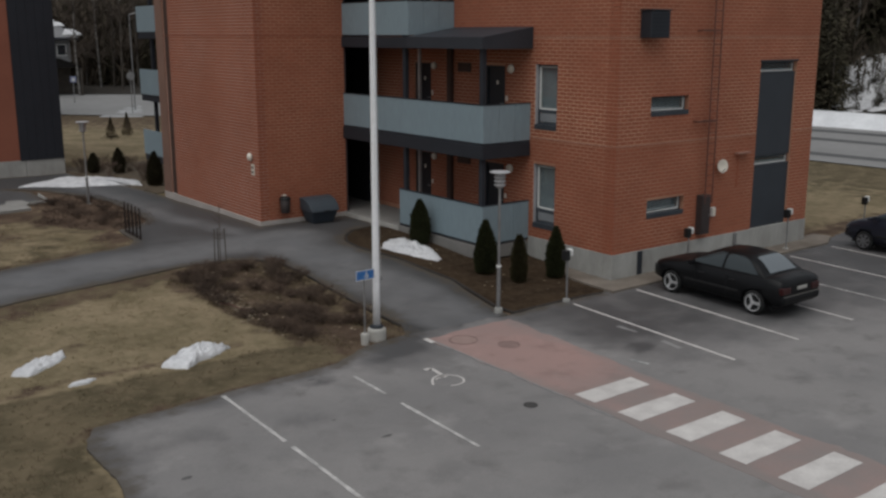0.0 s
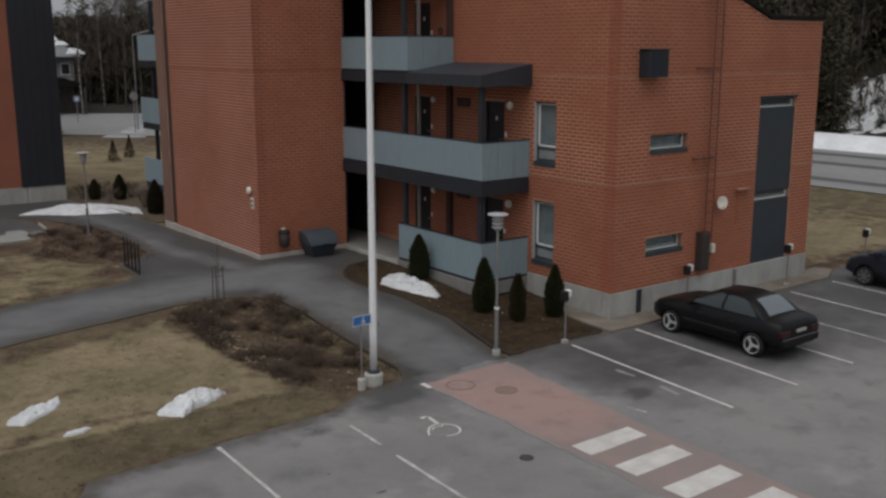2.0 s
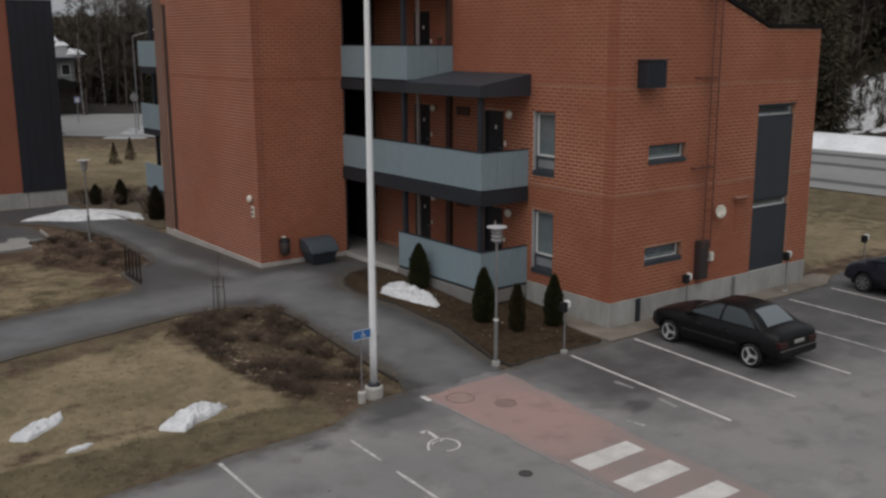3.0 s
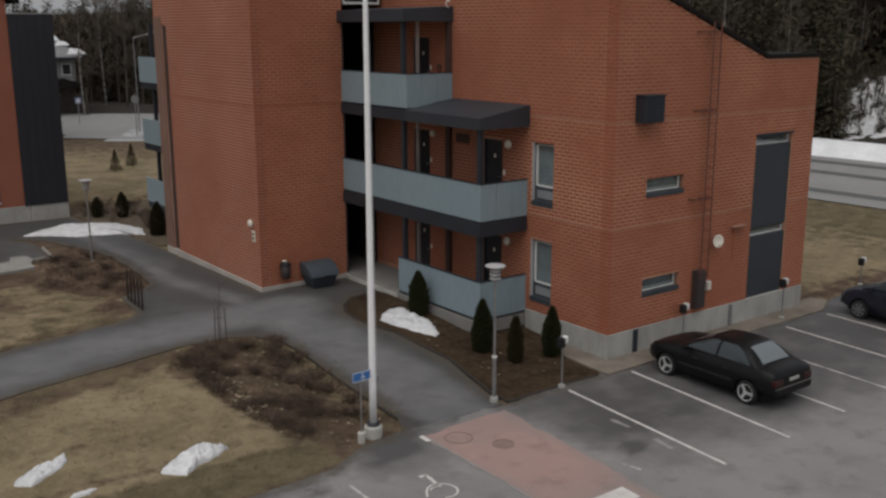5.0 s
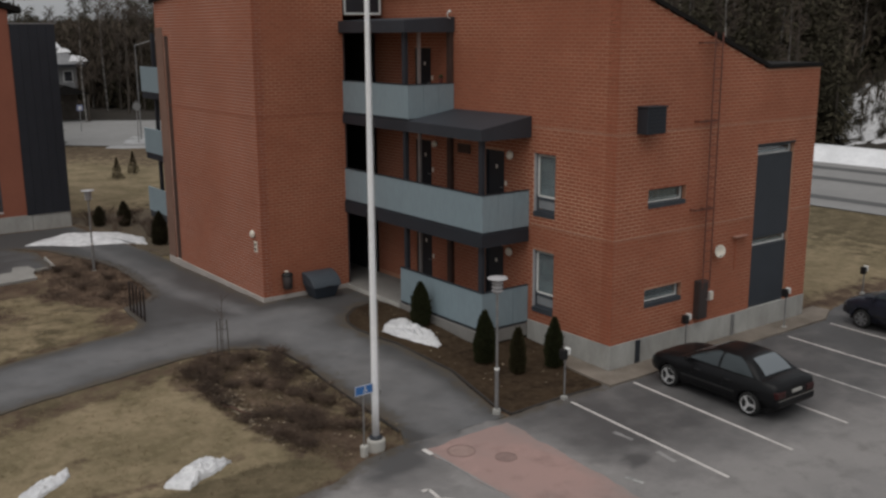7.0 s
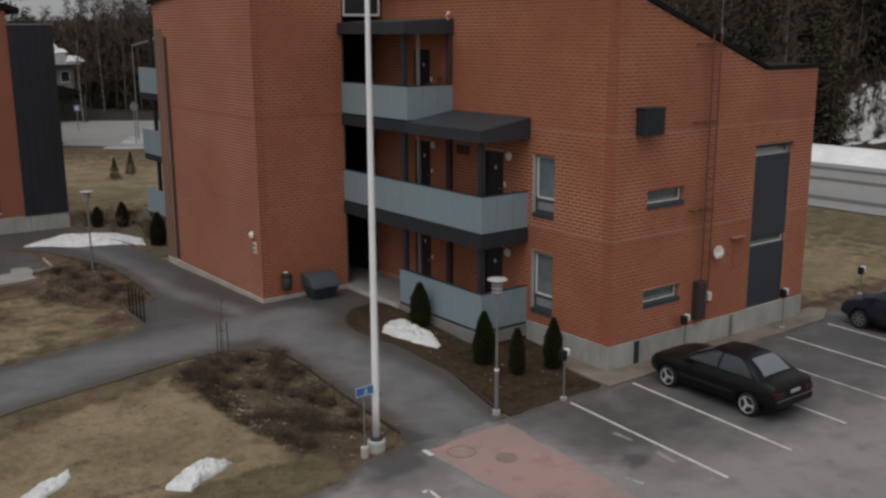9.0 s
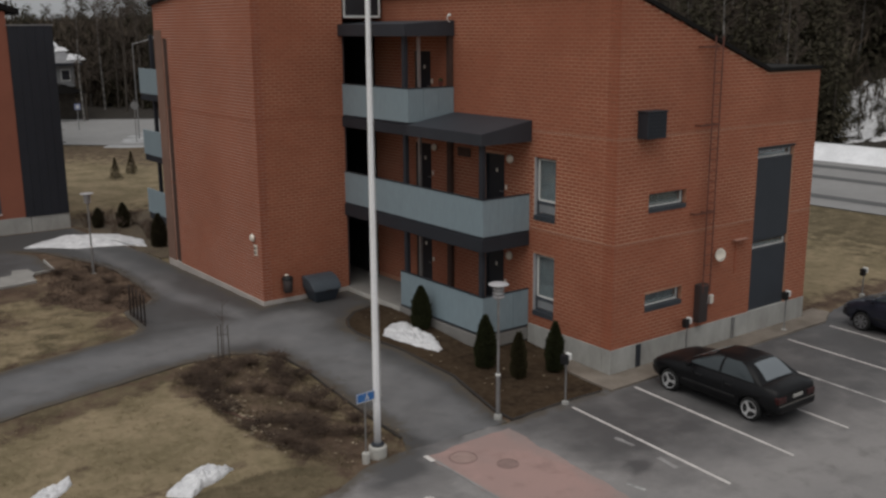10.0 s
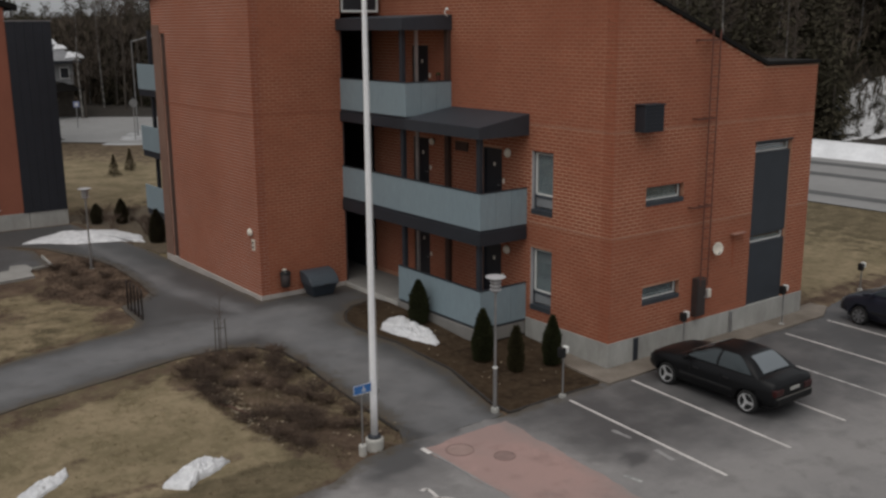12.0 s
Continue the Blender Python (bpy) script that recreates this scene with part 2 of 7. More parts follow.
M_PANEL = mat("blue_grey_panel", (0.262, 0.335, 0.370), (0.230, 0.296, 0.330), 0.5, 1.6, 12, 0.02, 30, stretch=(1, 1, 0.25), contrast=0.3)
M_NAVY = mat("charcoal_cladding", (0.022, 0.024, 0.032), (0.016, 0.018, 0.024), 0.6, 0.8, 20, 0.08, 60)
M_BAY = mat("slate_cladding", (0.044, 0.051, 0.062), (0.035, 0.041, 0.050), 0.6, 0.8, 20, 0.08, 60)
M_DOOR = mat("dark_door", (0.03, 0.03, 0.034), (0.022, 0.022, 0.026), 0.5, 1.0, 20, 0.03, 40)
M_WHITE = mat("white_paint", (0.78, 0.77, 0.74), (0.66, 0.66, 0.64), 0.5, 1.5, 20, 0.04, 40)
M_POLE = mat("white_pole_coating", (0.92, 0.92, 0.93), (0.85, 0.85, 0.86), 0.55, 1.5, 20, 0.02, 40)
M_SHADE = mat("grey_lamp_shade", (0.46, 0.45, 0.46), (0.38, 0.37, 0.38), 0.5, 2, 20, 0.02, 40)
M_OFFWHITE = mat("pale_lamp_plastic", (0.84, 0.77, 0.67), (0.74, 0.68, 0.58), 0.45, 2, 20, 0.03, 40)
M_VENTPANEL = mat("grey_panel", (0.30, 0.31, 0.32), (0.22, 0.23, 0.24), 0.4, 2, 20, 0.02, 40)
M_FRAME = mat("blue_grey_frame", (0.075, 0.085, 0.10), (0.055, 0.062, 0.074), 0.5, 2, 20, 0.03, 40)
M_SILL = mat("grey_sheet_sill", (0.055, 0.062, 0.072), (0.04, 0.045, 0.054), 0.5, 2, 20, 0.03, 40)
M_STEEL = mat("galvanised_steel", (0.38, 0.38, 0.38), (0.27, 0.27, 0.27), 0.45, 3, 30, 0.05, 60, metal=0.7)
M_BROWNP = mat("brown_downpipe", (0.085, 0.05, 0.04), (0.06, 0.036, 0.03), 0.6, 2, 20, 0.04, 40)
M_BLACK = mat("black_plastic", (0.015, 0.015, 0.016), (0.01, 0.01, 0.01), 0.6, 3, 30, 0.05, 60)
M_ROOF = mat("dark_roof_sheet", (0.016, 0.0145, 0.0135), (0.011, 0.010, 0.0095), 0.9, 0.6, 12, 0.1, 30, spec=0.15)
M_CANOPY = mat("dark_canopy_sheet", (0.040, 0.045, 0.055), (0.030, 0.034, 0.042), 0.6, 0.6, 12, 0.1, 30)
M_METER = mat("brown_grey_paint", (0.055, 0.042, 0.039), (0.04, 0.031, 0.03), 0.6, 2, 20, 0.03, 40)
M_BRACKET = mat("dusty_red_bracket", (0.40, 0.22, 0.165), (0.31, 0.16, 0.12), 0.8, 3, 20, 0.05, 40)
M_BLUE = mat("sign_blue", (0.045, 0.17, 0.44), (0.035, 0.14, 0.38), 0.4, 3, 30, 0.0, 40)
M_THUJA = mat("thuja_green", (0.034, 0.040, 0.019), (0.048, 0.049, 0.024), 0.95, 4, 25, 0.0, 30, island=0.3, spec=0.05)
M_THUJA_DRY = mat("dry_thuja", (0.062, 0.053, 0.028), (0.044, 0.040, 0.021), 0.95, 4, 25, 0.0, 30, island=0.3, spec=0.05)
M_FARCONIFER = mat("brownish_conifer", (0.058, 0.050, 0.030), (0.042, 0.037, 0.023), 0.95, 4, 25, 0.0, 30, island=0.3, spec=0.05)
M_DRYSPRUCE = mat("brown_young_spruce", (0.095, 0.078, 0.047), (0.070, 0.058, 0.036), 0.95, 4, 25, 0.0, 30, island=0.3, spec=0.05)
M_NEEDLE = mat("spruce_needles", (0.050, 0.047, 0.031), (0.074, 0.063, 0.043), 0.95, 0.5, 8, 0.0, 30, island=0.25, spec=0.1)
M_TWIG = mat("bare_twigs", (0.098, 0.074, 0.057), (0.066, 0.051, 0.040), 0.9, 0.8, 9, 0.2, 30, island=0.3)
M_SHRUB = mat("shrub_twigs", (0.105, 0.070, 0.050), (0.042, 0.028, 0.020), 0.9, 0.8, 9, 0.2, 30, island=0.4)
M_BARK = mat("grey_bark", (0.10, 0.085, 0.07), (0.06, 0.05, 0.042), 0.95, 2, 20, 0.5, 30)
M_BIRCH = mat("birch_bark", (0.27, 0.255, 0.235), (0.09, 0.085, 0.08), 0.85, 3, 9, 0.3, 30, contrast=0.9)
M_CARPAINT = mat("black_car_paint", (0.0060, 0.0062, 0.0070), (0.0085, 0.0087, 0.0095), 0.33, 1.0, 30, 0.0, 40, spec=0.2)
M_CARBLUE = mat("dark_blue_car_paint", (0.016, 0.018, 0.028), (0.020, 0.022, 0.034), 0.28, 1.0, 30, 0.0, 40)
M_RUBBER = mat("tyre_rubber", (0.018, 0.018, 0.018), (0.012, 0.012, 0.012), 0.85, 4, 40, 0.2, 60)
M_ALLOY = mat("alloy_rim", (0.66, 0.66, 0.66), (0.50, 0.50, 0.50), 0.3, 4, 40, 0.03, 60, metal=0.4)
M_TAIL = mat("red_lens", (0.040, 0.005, 0.005), (0.028, 0.004, 0.004), 0.3, 4, 40, 0.0, 60)
M_LENS = mat("clear_lens", (0.10, 0.10, 0.10), (0.08, 0.08, 0.08), 0.2, 4, 40, 0.0, 60)
M_CURTAIN = mat("pale_curtain", (0.34, 0.35, 0.355), (0.20, 0.21, 0.215), 0.9, 3, 20, 0.2, 20)
M_RIM = mat("iron_cover", (0.075, 0.072, 0.07), (0.05, 0.048, 0.047), 0.7, 6, 40, 0.4, 50)
M_ROOM = mat("room_wall", (0.10, 0.095, 0.09), (0.08, 0.075, 0.07), 0.9, 2, 20, 0.0, 40)
M_PLASTER = mat("pale_house_wall", (0.30, 0.30, 0.30), (0.20, 0.20, 0.205), 0.9, 1, 10, 0.1, 30)
M_GLASS = glass_mat("window_glass", (0.62, 0.70, 0.72), 0.02, 0.93)
M_CARGLASS = glass_mat("car_glass", (0.05, 0.062, 0.067), 0.05, 0.2)

# ---- helpers of this scene ----
X, Y, Z = Vector((1, 0, 0)), Vector((0, 1, 0)), Vector((0, 0, 1))
PLACED = {}


def root(name, at, label, category, group="", kind=""):
    ob = new(name)
    ob.location = at
    ob.empty_display_size = 0.2
    PLACED[ob] = Matrix.Translation(at)
    return tagged(ob, label, category, group, kind)


def link_mesh(name, me, material, parent=None, label=""):
    me.materials.append(material)
    ob = new(name, me)
    if parent is not None:
        ob.parent = parent
        ob.matrix_parent_inverse = PLACED.get(parent, Matrix()).inverted()
    PLACED[ob] = Matrix()
    if label:
        tagged(ob, label)
    return ob


def part(name, bm, material, parent=None, label="", smooth=False):
    me = bpy.data.meshes.new(name)
    bmesh.ops.recalc_face_normals(bm, faces=bm.faces)
    if smooth:
        for f in bm.faces:
            f.smooth = True
    bm.to_mesh(me)
    bm.free()
    return link_mesh(name, me, material, parent, label)


def obox(bm, o, u, n, u0, u1, d0, d1, z0, z1, bevel=0.0):
    """A box along the wall direction u, out along n, up along z."""
    vs = []
    for zz in (z0, z1):
        for a, d in ((u0, d0), (u1, d0), (u1, d1), (u0, d1)):
            vs.append(bm.verts.new(Vector(o) + u * a + n * d + Z * zz))
    fs = [bm.faces.new([vs[i] for i in q]) for q in ((0, 1, 2, 3), (4, 5, 6, 7), (0, 1, 5, 4), (1, 2, 6, 5), (2, 3, 7, 6), (3, 0, 4, 7))]
    if bevel:
        bmesh.ops.bevel(bm, geom=list({e for f in fs for e in f.edges}), offset=bevel, segments=2, affect="EDGES", profile=0.5)
    return bm


def box(x0, x1, y0, y1, z0, z1, bevel=0.0, bm=None):
    return obox(bm or bmesh.new(), (0, 0, 0), X, Y, x0, x1, y0, y1, z0, z1, bevel)


def tube(bm, a, b, r0, r1=None, sides=10, caps=True):
    a, b = Vector(a), Vector(b)
    r1 = r0 if r1 is None else r1
    d = (b - a).normalized()
    s = d.orthogonal().normalized()
    t = d.cross(s)
    rings = []
    for p, r in ((a, r0), (b, r1)):
        rings.append([bm.verts.new(p + (s * math.cos(k) + t * math.sin(k)) * r) for k in (2 * math.pi * i / sides for i in range(sides))])
    for i in range(sides):
        j = (i + 1) % sides
        bm.faces.new((rings[0][i], rings[0][j], rings[1][j], rings[1][i]))
    if caps:
        bm.faces.new(rings[0][::-1])
        bm.faces.new(rings[1])
    return bm


def lathe(bm, profile, sides=20, at=(0, 0, 0)):
    """Turned shape round the z axis from (radius, height) pairs."""
    rings = []
    for r, h in profile:
        rings.append([bm.verts.new(Vector(at) + Vector((r * math.cos(k), r * math.sin(k), h))) for k in (2 * math.pi * i / sides for i in range(sides))])
    for a, b in zip(rings, rings[1:]):
        for i in range(sides):
            j = (i + 1) % sides
            bm.faces.new((a[i], a[j], b[j], b[i]))
    bm.faces.new(rings[0][::-1])
    bm.faces.new(rings[-1])
    return bm


def prism(bm, pts, offset):
    """A flat polygon made solid along offset."""
    a = [bm.verts.new(p) for p in pts]
    b = [bm.verts.new(Vector(p) + Vector(offset)) for p in pts]
    bm.faces.new(a[::-1])
    bm.faces.new(b)
    for i in range(len(a)):
        j = (i + 1) % len(a)
        bm.faces.new((a[i], a[j], b[j], b[i]))
    return bm


# ---- the lie of the land ----
def smooth(t):
    t = min(1.0, max(0.0, t))
    return t * t * (3 - 2 * t)


ROAD_EDGE = [Vector(p) for p in ((45, -220), (45, -60), (45.2, 0), (45.6, 15), (46, 28), (44, 48), (38, 66), (28.6, 78.3), (18, 86), (-10, 100), (-60, 118), (-200, 150))]


def past_road(x, y):
    """Metres beyond the near edge of the main road (minus: on this side)."""
    p, best = Vector((x, y)), None
    for a, b in zip(ROAD_EDGE, ROAD_EDGE[1:]):
        d = b - a
        k = min(1.0, max(0.0, (p - a).dot(d) / d.length_squared))
        q = p - (a + d * k)
        if best is None or q.length < abs(best):
            best = q.length * (1 if d.x * q.y - d.y * q.x < 0 else -1)
    return best


def land(x, y):
    h = 0.45 * smooth((y - 16.5) / 9) * (1 - 0.25 * smooth((y - 28) / 8)) * (1 - 0.75 * smooth((y - 36) / 9)) * (1 - smooth((x - 20) / 6))
    if x + y > 40:
        s = past_road(x, y)
        if s > 0:
            h += 0.05 * min(s, 14) + (0.36 * max(0, min(s, 36) - 21) + 0.12 * max(0, min(s, 110) - 36)) * (1 - smooth((y - x - 5) / 45)) + 0.03 * max(0, min(s, 110) - 30)
    return h


def lines(*spans):
    out = []
    for a, b, step in spans:
        n = max(1, round((b - a) / step))
        out += [a + (b - a) * i / n for i in range(n)]
    return out + [spans[-1][1]]


GX = lines((-500, -100, 100), (-100, -20, 16), (-20, -4, 4), (-4, 2, 0.5), (2, 12, 0.25), (12, 30, 0.5), (30, 130, 3.5), (130, 500, 75))
GY = lines((-500, -100, 100), (-100, -20, 16), (-20, 8, 4), (8, 14, 0.5), (14, 24, 0.25), (24, 48, 0.5), (48, 160, 4), (160, 560, 80))


def lawn_bump(x, y):
    return 0.016 * noise.noise((x * 0.7, y * 0.7, 0)) + 0.008 * noise.noise((x * 2.7, y * 2.7, 5))


def near_grid(bm):
    for axis, vals in ((0, GX), (1, GY)):
        lo = min(v.co[axis] for v in bm.verts)
        hi = max(v.co[axis] for v in bm.verts)
        no = (1, 0, 0) if axis == 0 else (0, 1, 0)
        for c in vals:
            if lo + 0.01 < c < hi - 0.01:
                co = (c, 0, 0) if axis == 0 else (0, c, 0)
                bmesh.ops.bisect_plane(bm, geom=bm.verts[:] + bm.edges[:] + bm.faces[:], plane_co=co, plane_no=no)


def ragged(pts, step=0.35, amount=0.05, seed=0.0):
    out = []
    for a, b in zip(pts, pts[1:] + pts[:1]):
        a, b = Vector(a), Vector(b)
        n = max(1, int((b - a).length / step)) if (b - a).length < 40 else 1
        t = (b - a).normalized()
        for i in range(n):
            p = a.lerp(b, i / n)
            w = amount * (noise.noise((p.x * 1.3 + seed, p.y * 1.3, 0)) + 0.6 * noise.noise((p.x * 4.1, p.y * 4.1, seed))) if 0 < i else 0
            out.append((p.x - t.y * w, p.y + t.x * w))
    return out


def outline_distance(x, y, poly):
    """Metres from an outline, minus inside it."""
    p, best = Vector((x, y)), 1e9
    for a, b in zip(poly, poly[1:] + poly[:1]):
        a, b = Vector(a), Vector(b)
        k = min(1.0, max(0.0, (p - a).dot(b - a) / (b - a).length_squared))
        best = min(best, (p - a.lerp(b, k)).length)
    return -best if inside(x, y, poly) else best


def inside(x, y, poly):
    hit = False
    for (ax, ay), (bx, by) in zip(poly, poly[1:] + poly[:1]):
        if (ay > y) != (by > y) and x < (bx - ax) * (y - ay) / (by - ay) + ax:
            hit = not hit
    return hit


def draped(name, pts, height, material, label="", category="", kind="structure", skirt=0.03, parent=None, damp=None):
    """A sheet that lies on the land inside an outline, with a turned-down edge."""
    bm = bmesh.new()
    f = bm.faces.new([bm.verts.new((x, y, 0)) for x, y in pts])
    bmesh.ops.triangulate(bm, faces=[f])
    near_grid(bm)
    for v in bm.verts:
        v.co.z = land(v.co.x, v.co.y) + height
    rim = [e for e in bm.edges if e.is_boundary]
    got = bmesh.ops.extrude_edge_only(bm, edges=rim)
    for v in got["geom"]:
        if isinstance(v, bmesh.types.BMVert):
            v.co.z -= skirt
    ob = part(name, bm, material, parent)
    if damp:
        wet = ob.data.attributes.new("damp", "FLOAT", "POINT")
        for v in ob.data.vertices:
            wet.data[v.index].value = damp(v.co.x, v.co.y)
        rim = ob.data.attributes.new("rim", "FLOAT", "POINT")
        for v in ob.data.vertices:
            if -8 < v.co.x < 18 and 9 < v.co.y < 46:
                seam = 11.7 < v.co.x < 14.2 and 15.2 < v.co.y < 17.4
                rim.data[v.index].value = 0.0 if seam else smooth(1 + outline_distance(v.co.x, v.co.y, pts) / 0.55)
    return tagged(ob, label, category, "", kind) if parent is None else ob

# ---- ground, lot, paths, beds ----
M_EDGE = mat("wet_timber_edging", (0.045, 0.038, 0.033), (0.03, 0.026, 0.023), 0.9, 2, 20, 0.3, 40)
BED = [(14.5, 16.42), (16.3, 16.5), (17.55, 16.42), (18.42, 17.0), (18.42, 20.25), (16.80, 20.27), (16.80, 24.4), (16.6, 25.45), (15.55, 25.15), (14.95, 24.6), (14.62, 24.0), (14.56, 23.4), (14.68, 22.7), (14.92, 21.8), (15.07, 19.4), (14.52, 17.1)]
SHRUBBED = [(8.45, 22.6), (9.0, 23.6), (9.9, 24.0), (10.9, 24.0), (11.5, 23.55), (11.85, 22.9), (11.9, 20.2), (12.0, 17.3), (11.85, 16.25), (10.7, 16.05), (9.9, 16.7), (9.3, 17.9), (9.0, 19.7), (8.75, 21.5)]
VERGE = [(-6, 17.7), (2, 17.8), (4.6, 17.55), (6.3, 17.45), (8.4, 17.5), (9.6, 17.3), (11.7, 17.6), (11.5, 16.4), (10.1, 15.95), (9.18, 15.45), (6.73, 15.52), (4.35, 15.34), (3.9, 14.6), (3.9, 13.2), (3.65, 11.5), (3.5, 6), (-6, 6)]
SLABSIDE = [(2, 33.6), (8.0, 33.6), (9.3, 35.0), (9.6, 37.6), (2, 37.6)]
BACKBED = [(8.9, 30.9), (9.6, 30.0), (10.3, 29.6), (11.4, 30.3), (11.8, 33), (11.9, 35.6), (11.6, 37.5), (10.95, 39.6), (10.2, 37.9), (8.95, 37.2), (8.9, 34.8), (8.0, 33.0)]
LOT = [(4.35, 15.44), (6.73, 15.62), (9.18, 15.78), (10.43, 16.4), (11.5, 16.5), (14.4, 16.33), (16.3, 16.42), (17.8, 16.40), (27.4, 16.30), (29, 16.9), (36, 17.2), (36, -60), (4.6, -60), (3.6, 8), (3.75, 11.5), (4.0, 13.2), (4.0, 14.7)]
FURROW = [(2.0, 17.6), (4.6, 17.98), (5.3, 18.02), (5.95, 18.0), (6.5, 17.92)]
PATHSIDE2 = [(-6, 25.2), (5.3, 26.2), (8.4, 27.0), (9.0, 27.4), (9.2, 28.8), (8.9, 29.2), (8.7, 28.1), (8.1, 27.6), (5.2, 26.75), (-6, 25.8)]
PATHSIDE = [(-6, 21.3), (4.3, 21.95), (6.5, 22.5), (9.0, 23.1), (9.4, 24.0), (7.1, 23.6), (5.4, 23.3), (4.5, 23.0), (-6, 22.3)]


def build_ground():
    verts = [(x, y, land(x, y) + (lawn_bump(x, y) if -4 <= x <= 30 and 8 <= y <= 48 else 0) - 0.022) for y in GY for x in GX]
    w = len(GX)
    faces = [(j * w + i, j * w + i + 1, (j + 1) * w + i + 1, (j + 1) * w + i) for j in range(len(GY) - 1) for i in range(w - 1)]
    me = bpy.data.meshes.new("ground")
    me.from_pydata(verts, [], faces)
    for p in me.polygons:
        p.use_smooth = True
    soil = me.attributes.new("soil", "FLOAT", "POINT")
    mulch = me.attributes.new("mulch", "FLOAT", "POINT")
    for i, (x, y, z) in enumerate(verts):
        v = 0.0
        if 14 <= x < 19 and 15 < y < 27:
            mulch.data[i].value = smooth(1.2 - outline_distance(x, y, BED) / 0.5)
        if 27 < x < 36 and 16 < y < 21:
            mulch.data[i].value = 0.8 * smooth(1.3 - (y - 17.0) / 1.6)
        if -6 < x < 14 and 15 < y < 40:
            furrow = min((Vector((x, y)) - Vector(a).lerp(Vector(b), min(1.0, max(0.0, (Vector((x, y)) - Vector(a)).dot(Vector(b) - Vector(a)) / (Vector(b) - Vector(a)).length_squared)))).length for a, b in zip(FURROW, FURROW[1:]))
            melt = min(math.hypot(x - 8.15, y - 18.2) / 0.4, math.hypot(x - 5.2, y - 19.6) / 0.35)
            mulch.data[i].value = max(0.75 * smooth(0.5 - outline_distance(x, y, SLABSIDE) / 0.8), 0.6 * smooth(1.4 - math.hypot((x - 6.3) / 1.1, (y - 31.3) / 1.5)), 0.62 * smooth(1.2 - furrow / 0.25), 0.55 * smooth(1.3 - melt), 0.5 * smooth(0.7 - outline_distance(x, y, PATHSIDE) / 0.7), 0.5 * smooth(0.6 - outline_distance(x, y, PATHSIDE2) / 0.6), 0.9 * smooth(1.6 - math.hypot((x - 9.2) / 0.6, (y - 28.7) / 0.9)), 0.75 * smooth(1.5 - math.hypot((x - 10.6) / 0.9, (y - 16.6) / 0.7)), 0.7 * smooth(1.3 - abs(outline_distance(x, y, LOT)) / 0.28) if x < 11 else 0, smooth(0.5 - outline_distance(x, y, SHRUBBED) / 0.9) * (1 - 0.42 * smooth((x - 10.5) / 0.8)), 1.0 * smooth(0.6 - outline_distance(x, y, BACKBED) / 1.2))
        if -7 < x < 14 and 5 < y < 42:
            d = min(outline_distance(x, y, q) for q in (VERGE, BACKBED, PATHSIDE, PATHSIDE2, SLABSIDE))
            v = max(smooth(0.5 - d / 0.5), 0.42 * smooth((y - 26) / 1.5))
        if 2 < x < 14.5 and 38 < y < 48:
            mulch.data[i].value = 1.0
        elif 12 < x < 40 and 46 < y < 85:
            mulch.data[i].value = max(0.62 * smooth((53 - y) / 5), 0.55 * smooth((past_road(x, y) + 15) / 5))
        if x + y > 44 and -60 < x < 60 and y < 110:
            v = 0.8 * smooth((past_road(x, y) + 13) / 9)
        soil.data[i].value = v
    ob = link_mesh("ground", me, M_GRASS)
    tagged(ob, "tan dead winter grass over gently rising ground", "lawn", "", "structure")


build_ground()

STAINS = [(15.05, 12.83, 0.40, 0.30, 1.0), (5.1, 11.3, 0.4, 0.35, 0.8), (5.2, 14.2, 1.3, 0.8, 0.45), (6.0, 12.6, 0.9, 0.4, 0.3), (8.2, 10.4, 1.0, 0.4, 0.3), (6.2, 11.2, 0.35, 0.3, 0.7), (8.5, 15.0, 0.35, 0.25, 0.9), (10.9, 15.7, 0.6, 0.35, 0.5), (11.0, 16.3, 0.75, 0.35, 1.2), (10.2, 15.5, 0.5, 0.3, 0.5), (7.4, 13.6, 0.9, 0.35, 0.35), (16.6, 9.4, 1.4, 0.6, 0.35), (19.2, 12.2, 1.3, 0.9, 0.4), (10.0, 9.8, 1.2, 0.5, 0.3)]


def lot_damp(x, y):
    bays = smooth((x - 13.5) / 1.4) * smooth((y - 10.7 + 0.12 * (x - 14)) / 3.6) * 1.05
    bedside = smooth(1 - (16.45 - y) / 0.8) * 0.9 if 13.8 < x < 18 else 0
    edge = smooth(1 - abs(outline_distance(x, y, LOT)) / 0.9) * 0.8 if x < 13 and y > 9 else 0
    corner = smooth(1 - math.hypot(x - 10.9, y - 16.1) / 2.4) * 1.1
    spots = max(smooth(1.25 - math.hypot((x - a) / r, (y - b) / q)) * w for a, b, r, q, w in STAINS) if y > 8 else 0
    return max(bays, bedside, edge, corner) * 0.85 + spots * 0.7


TRACKS = [[(-20, 22.6), (0, 24.0), (5, 24.6), (8.5, 25.3), (11.5, 25.5), (13.5, 25.7)], [(13.0, 16.2), (13.3, 19), (13.2, 22), (12.9, 24.3), (13.2, 25.6)], [(12.6, 27.0), (11.9, 30.5), (12.2, 36), (12.0, 41)]]


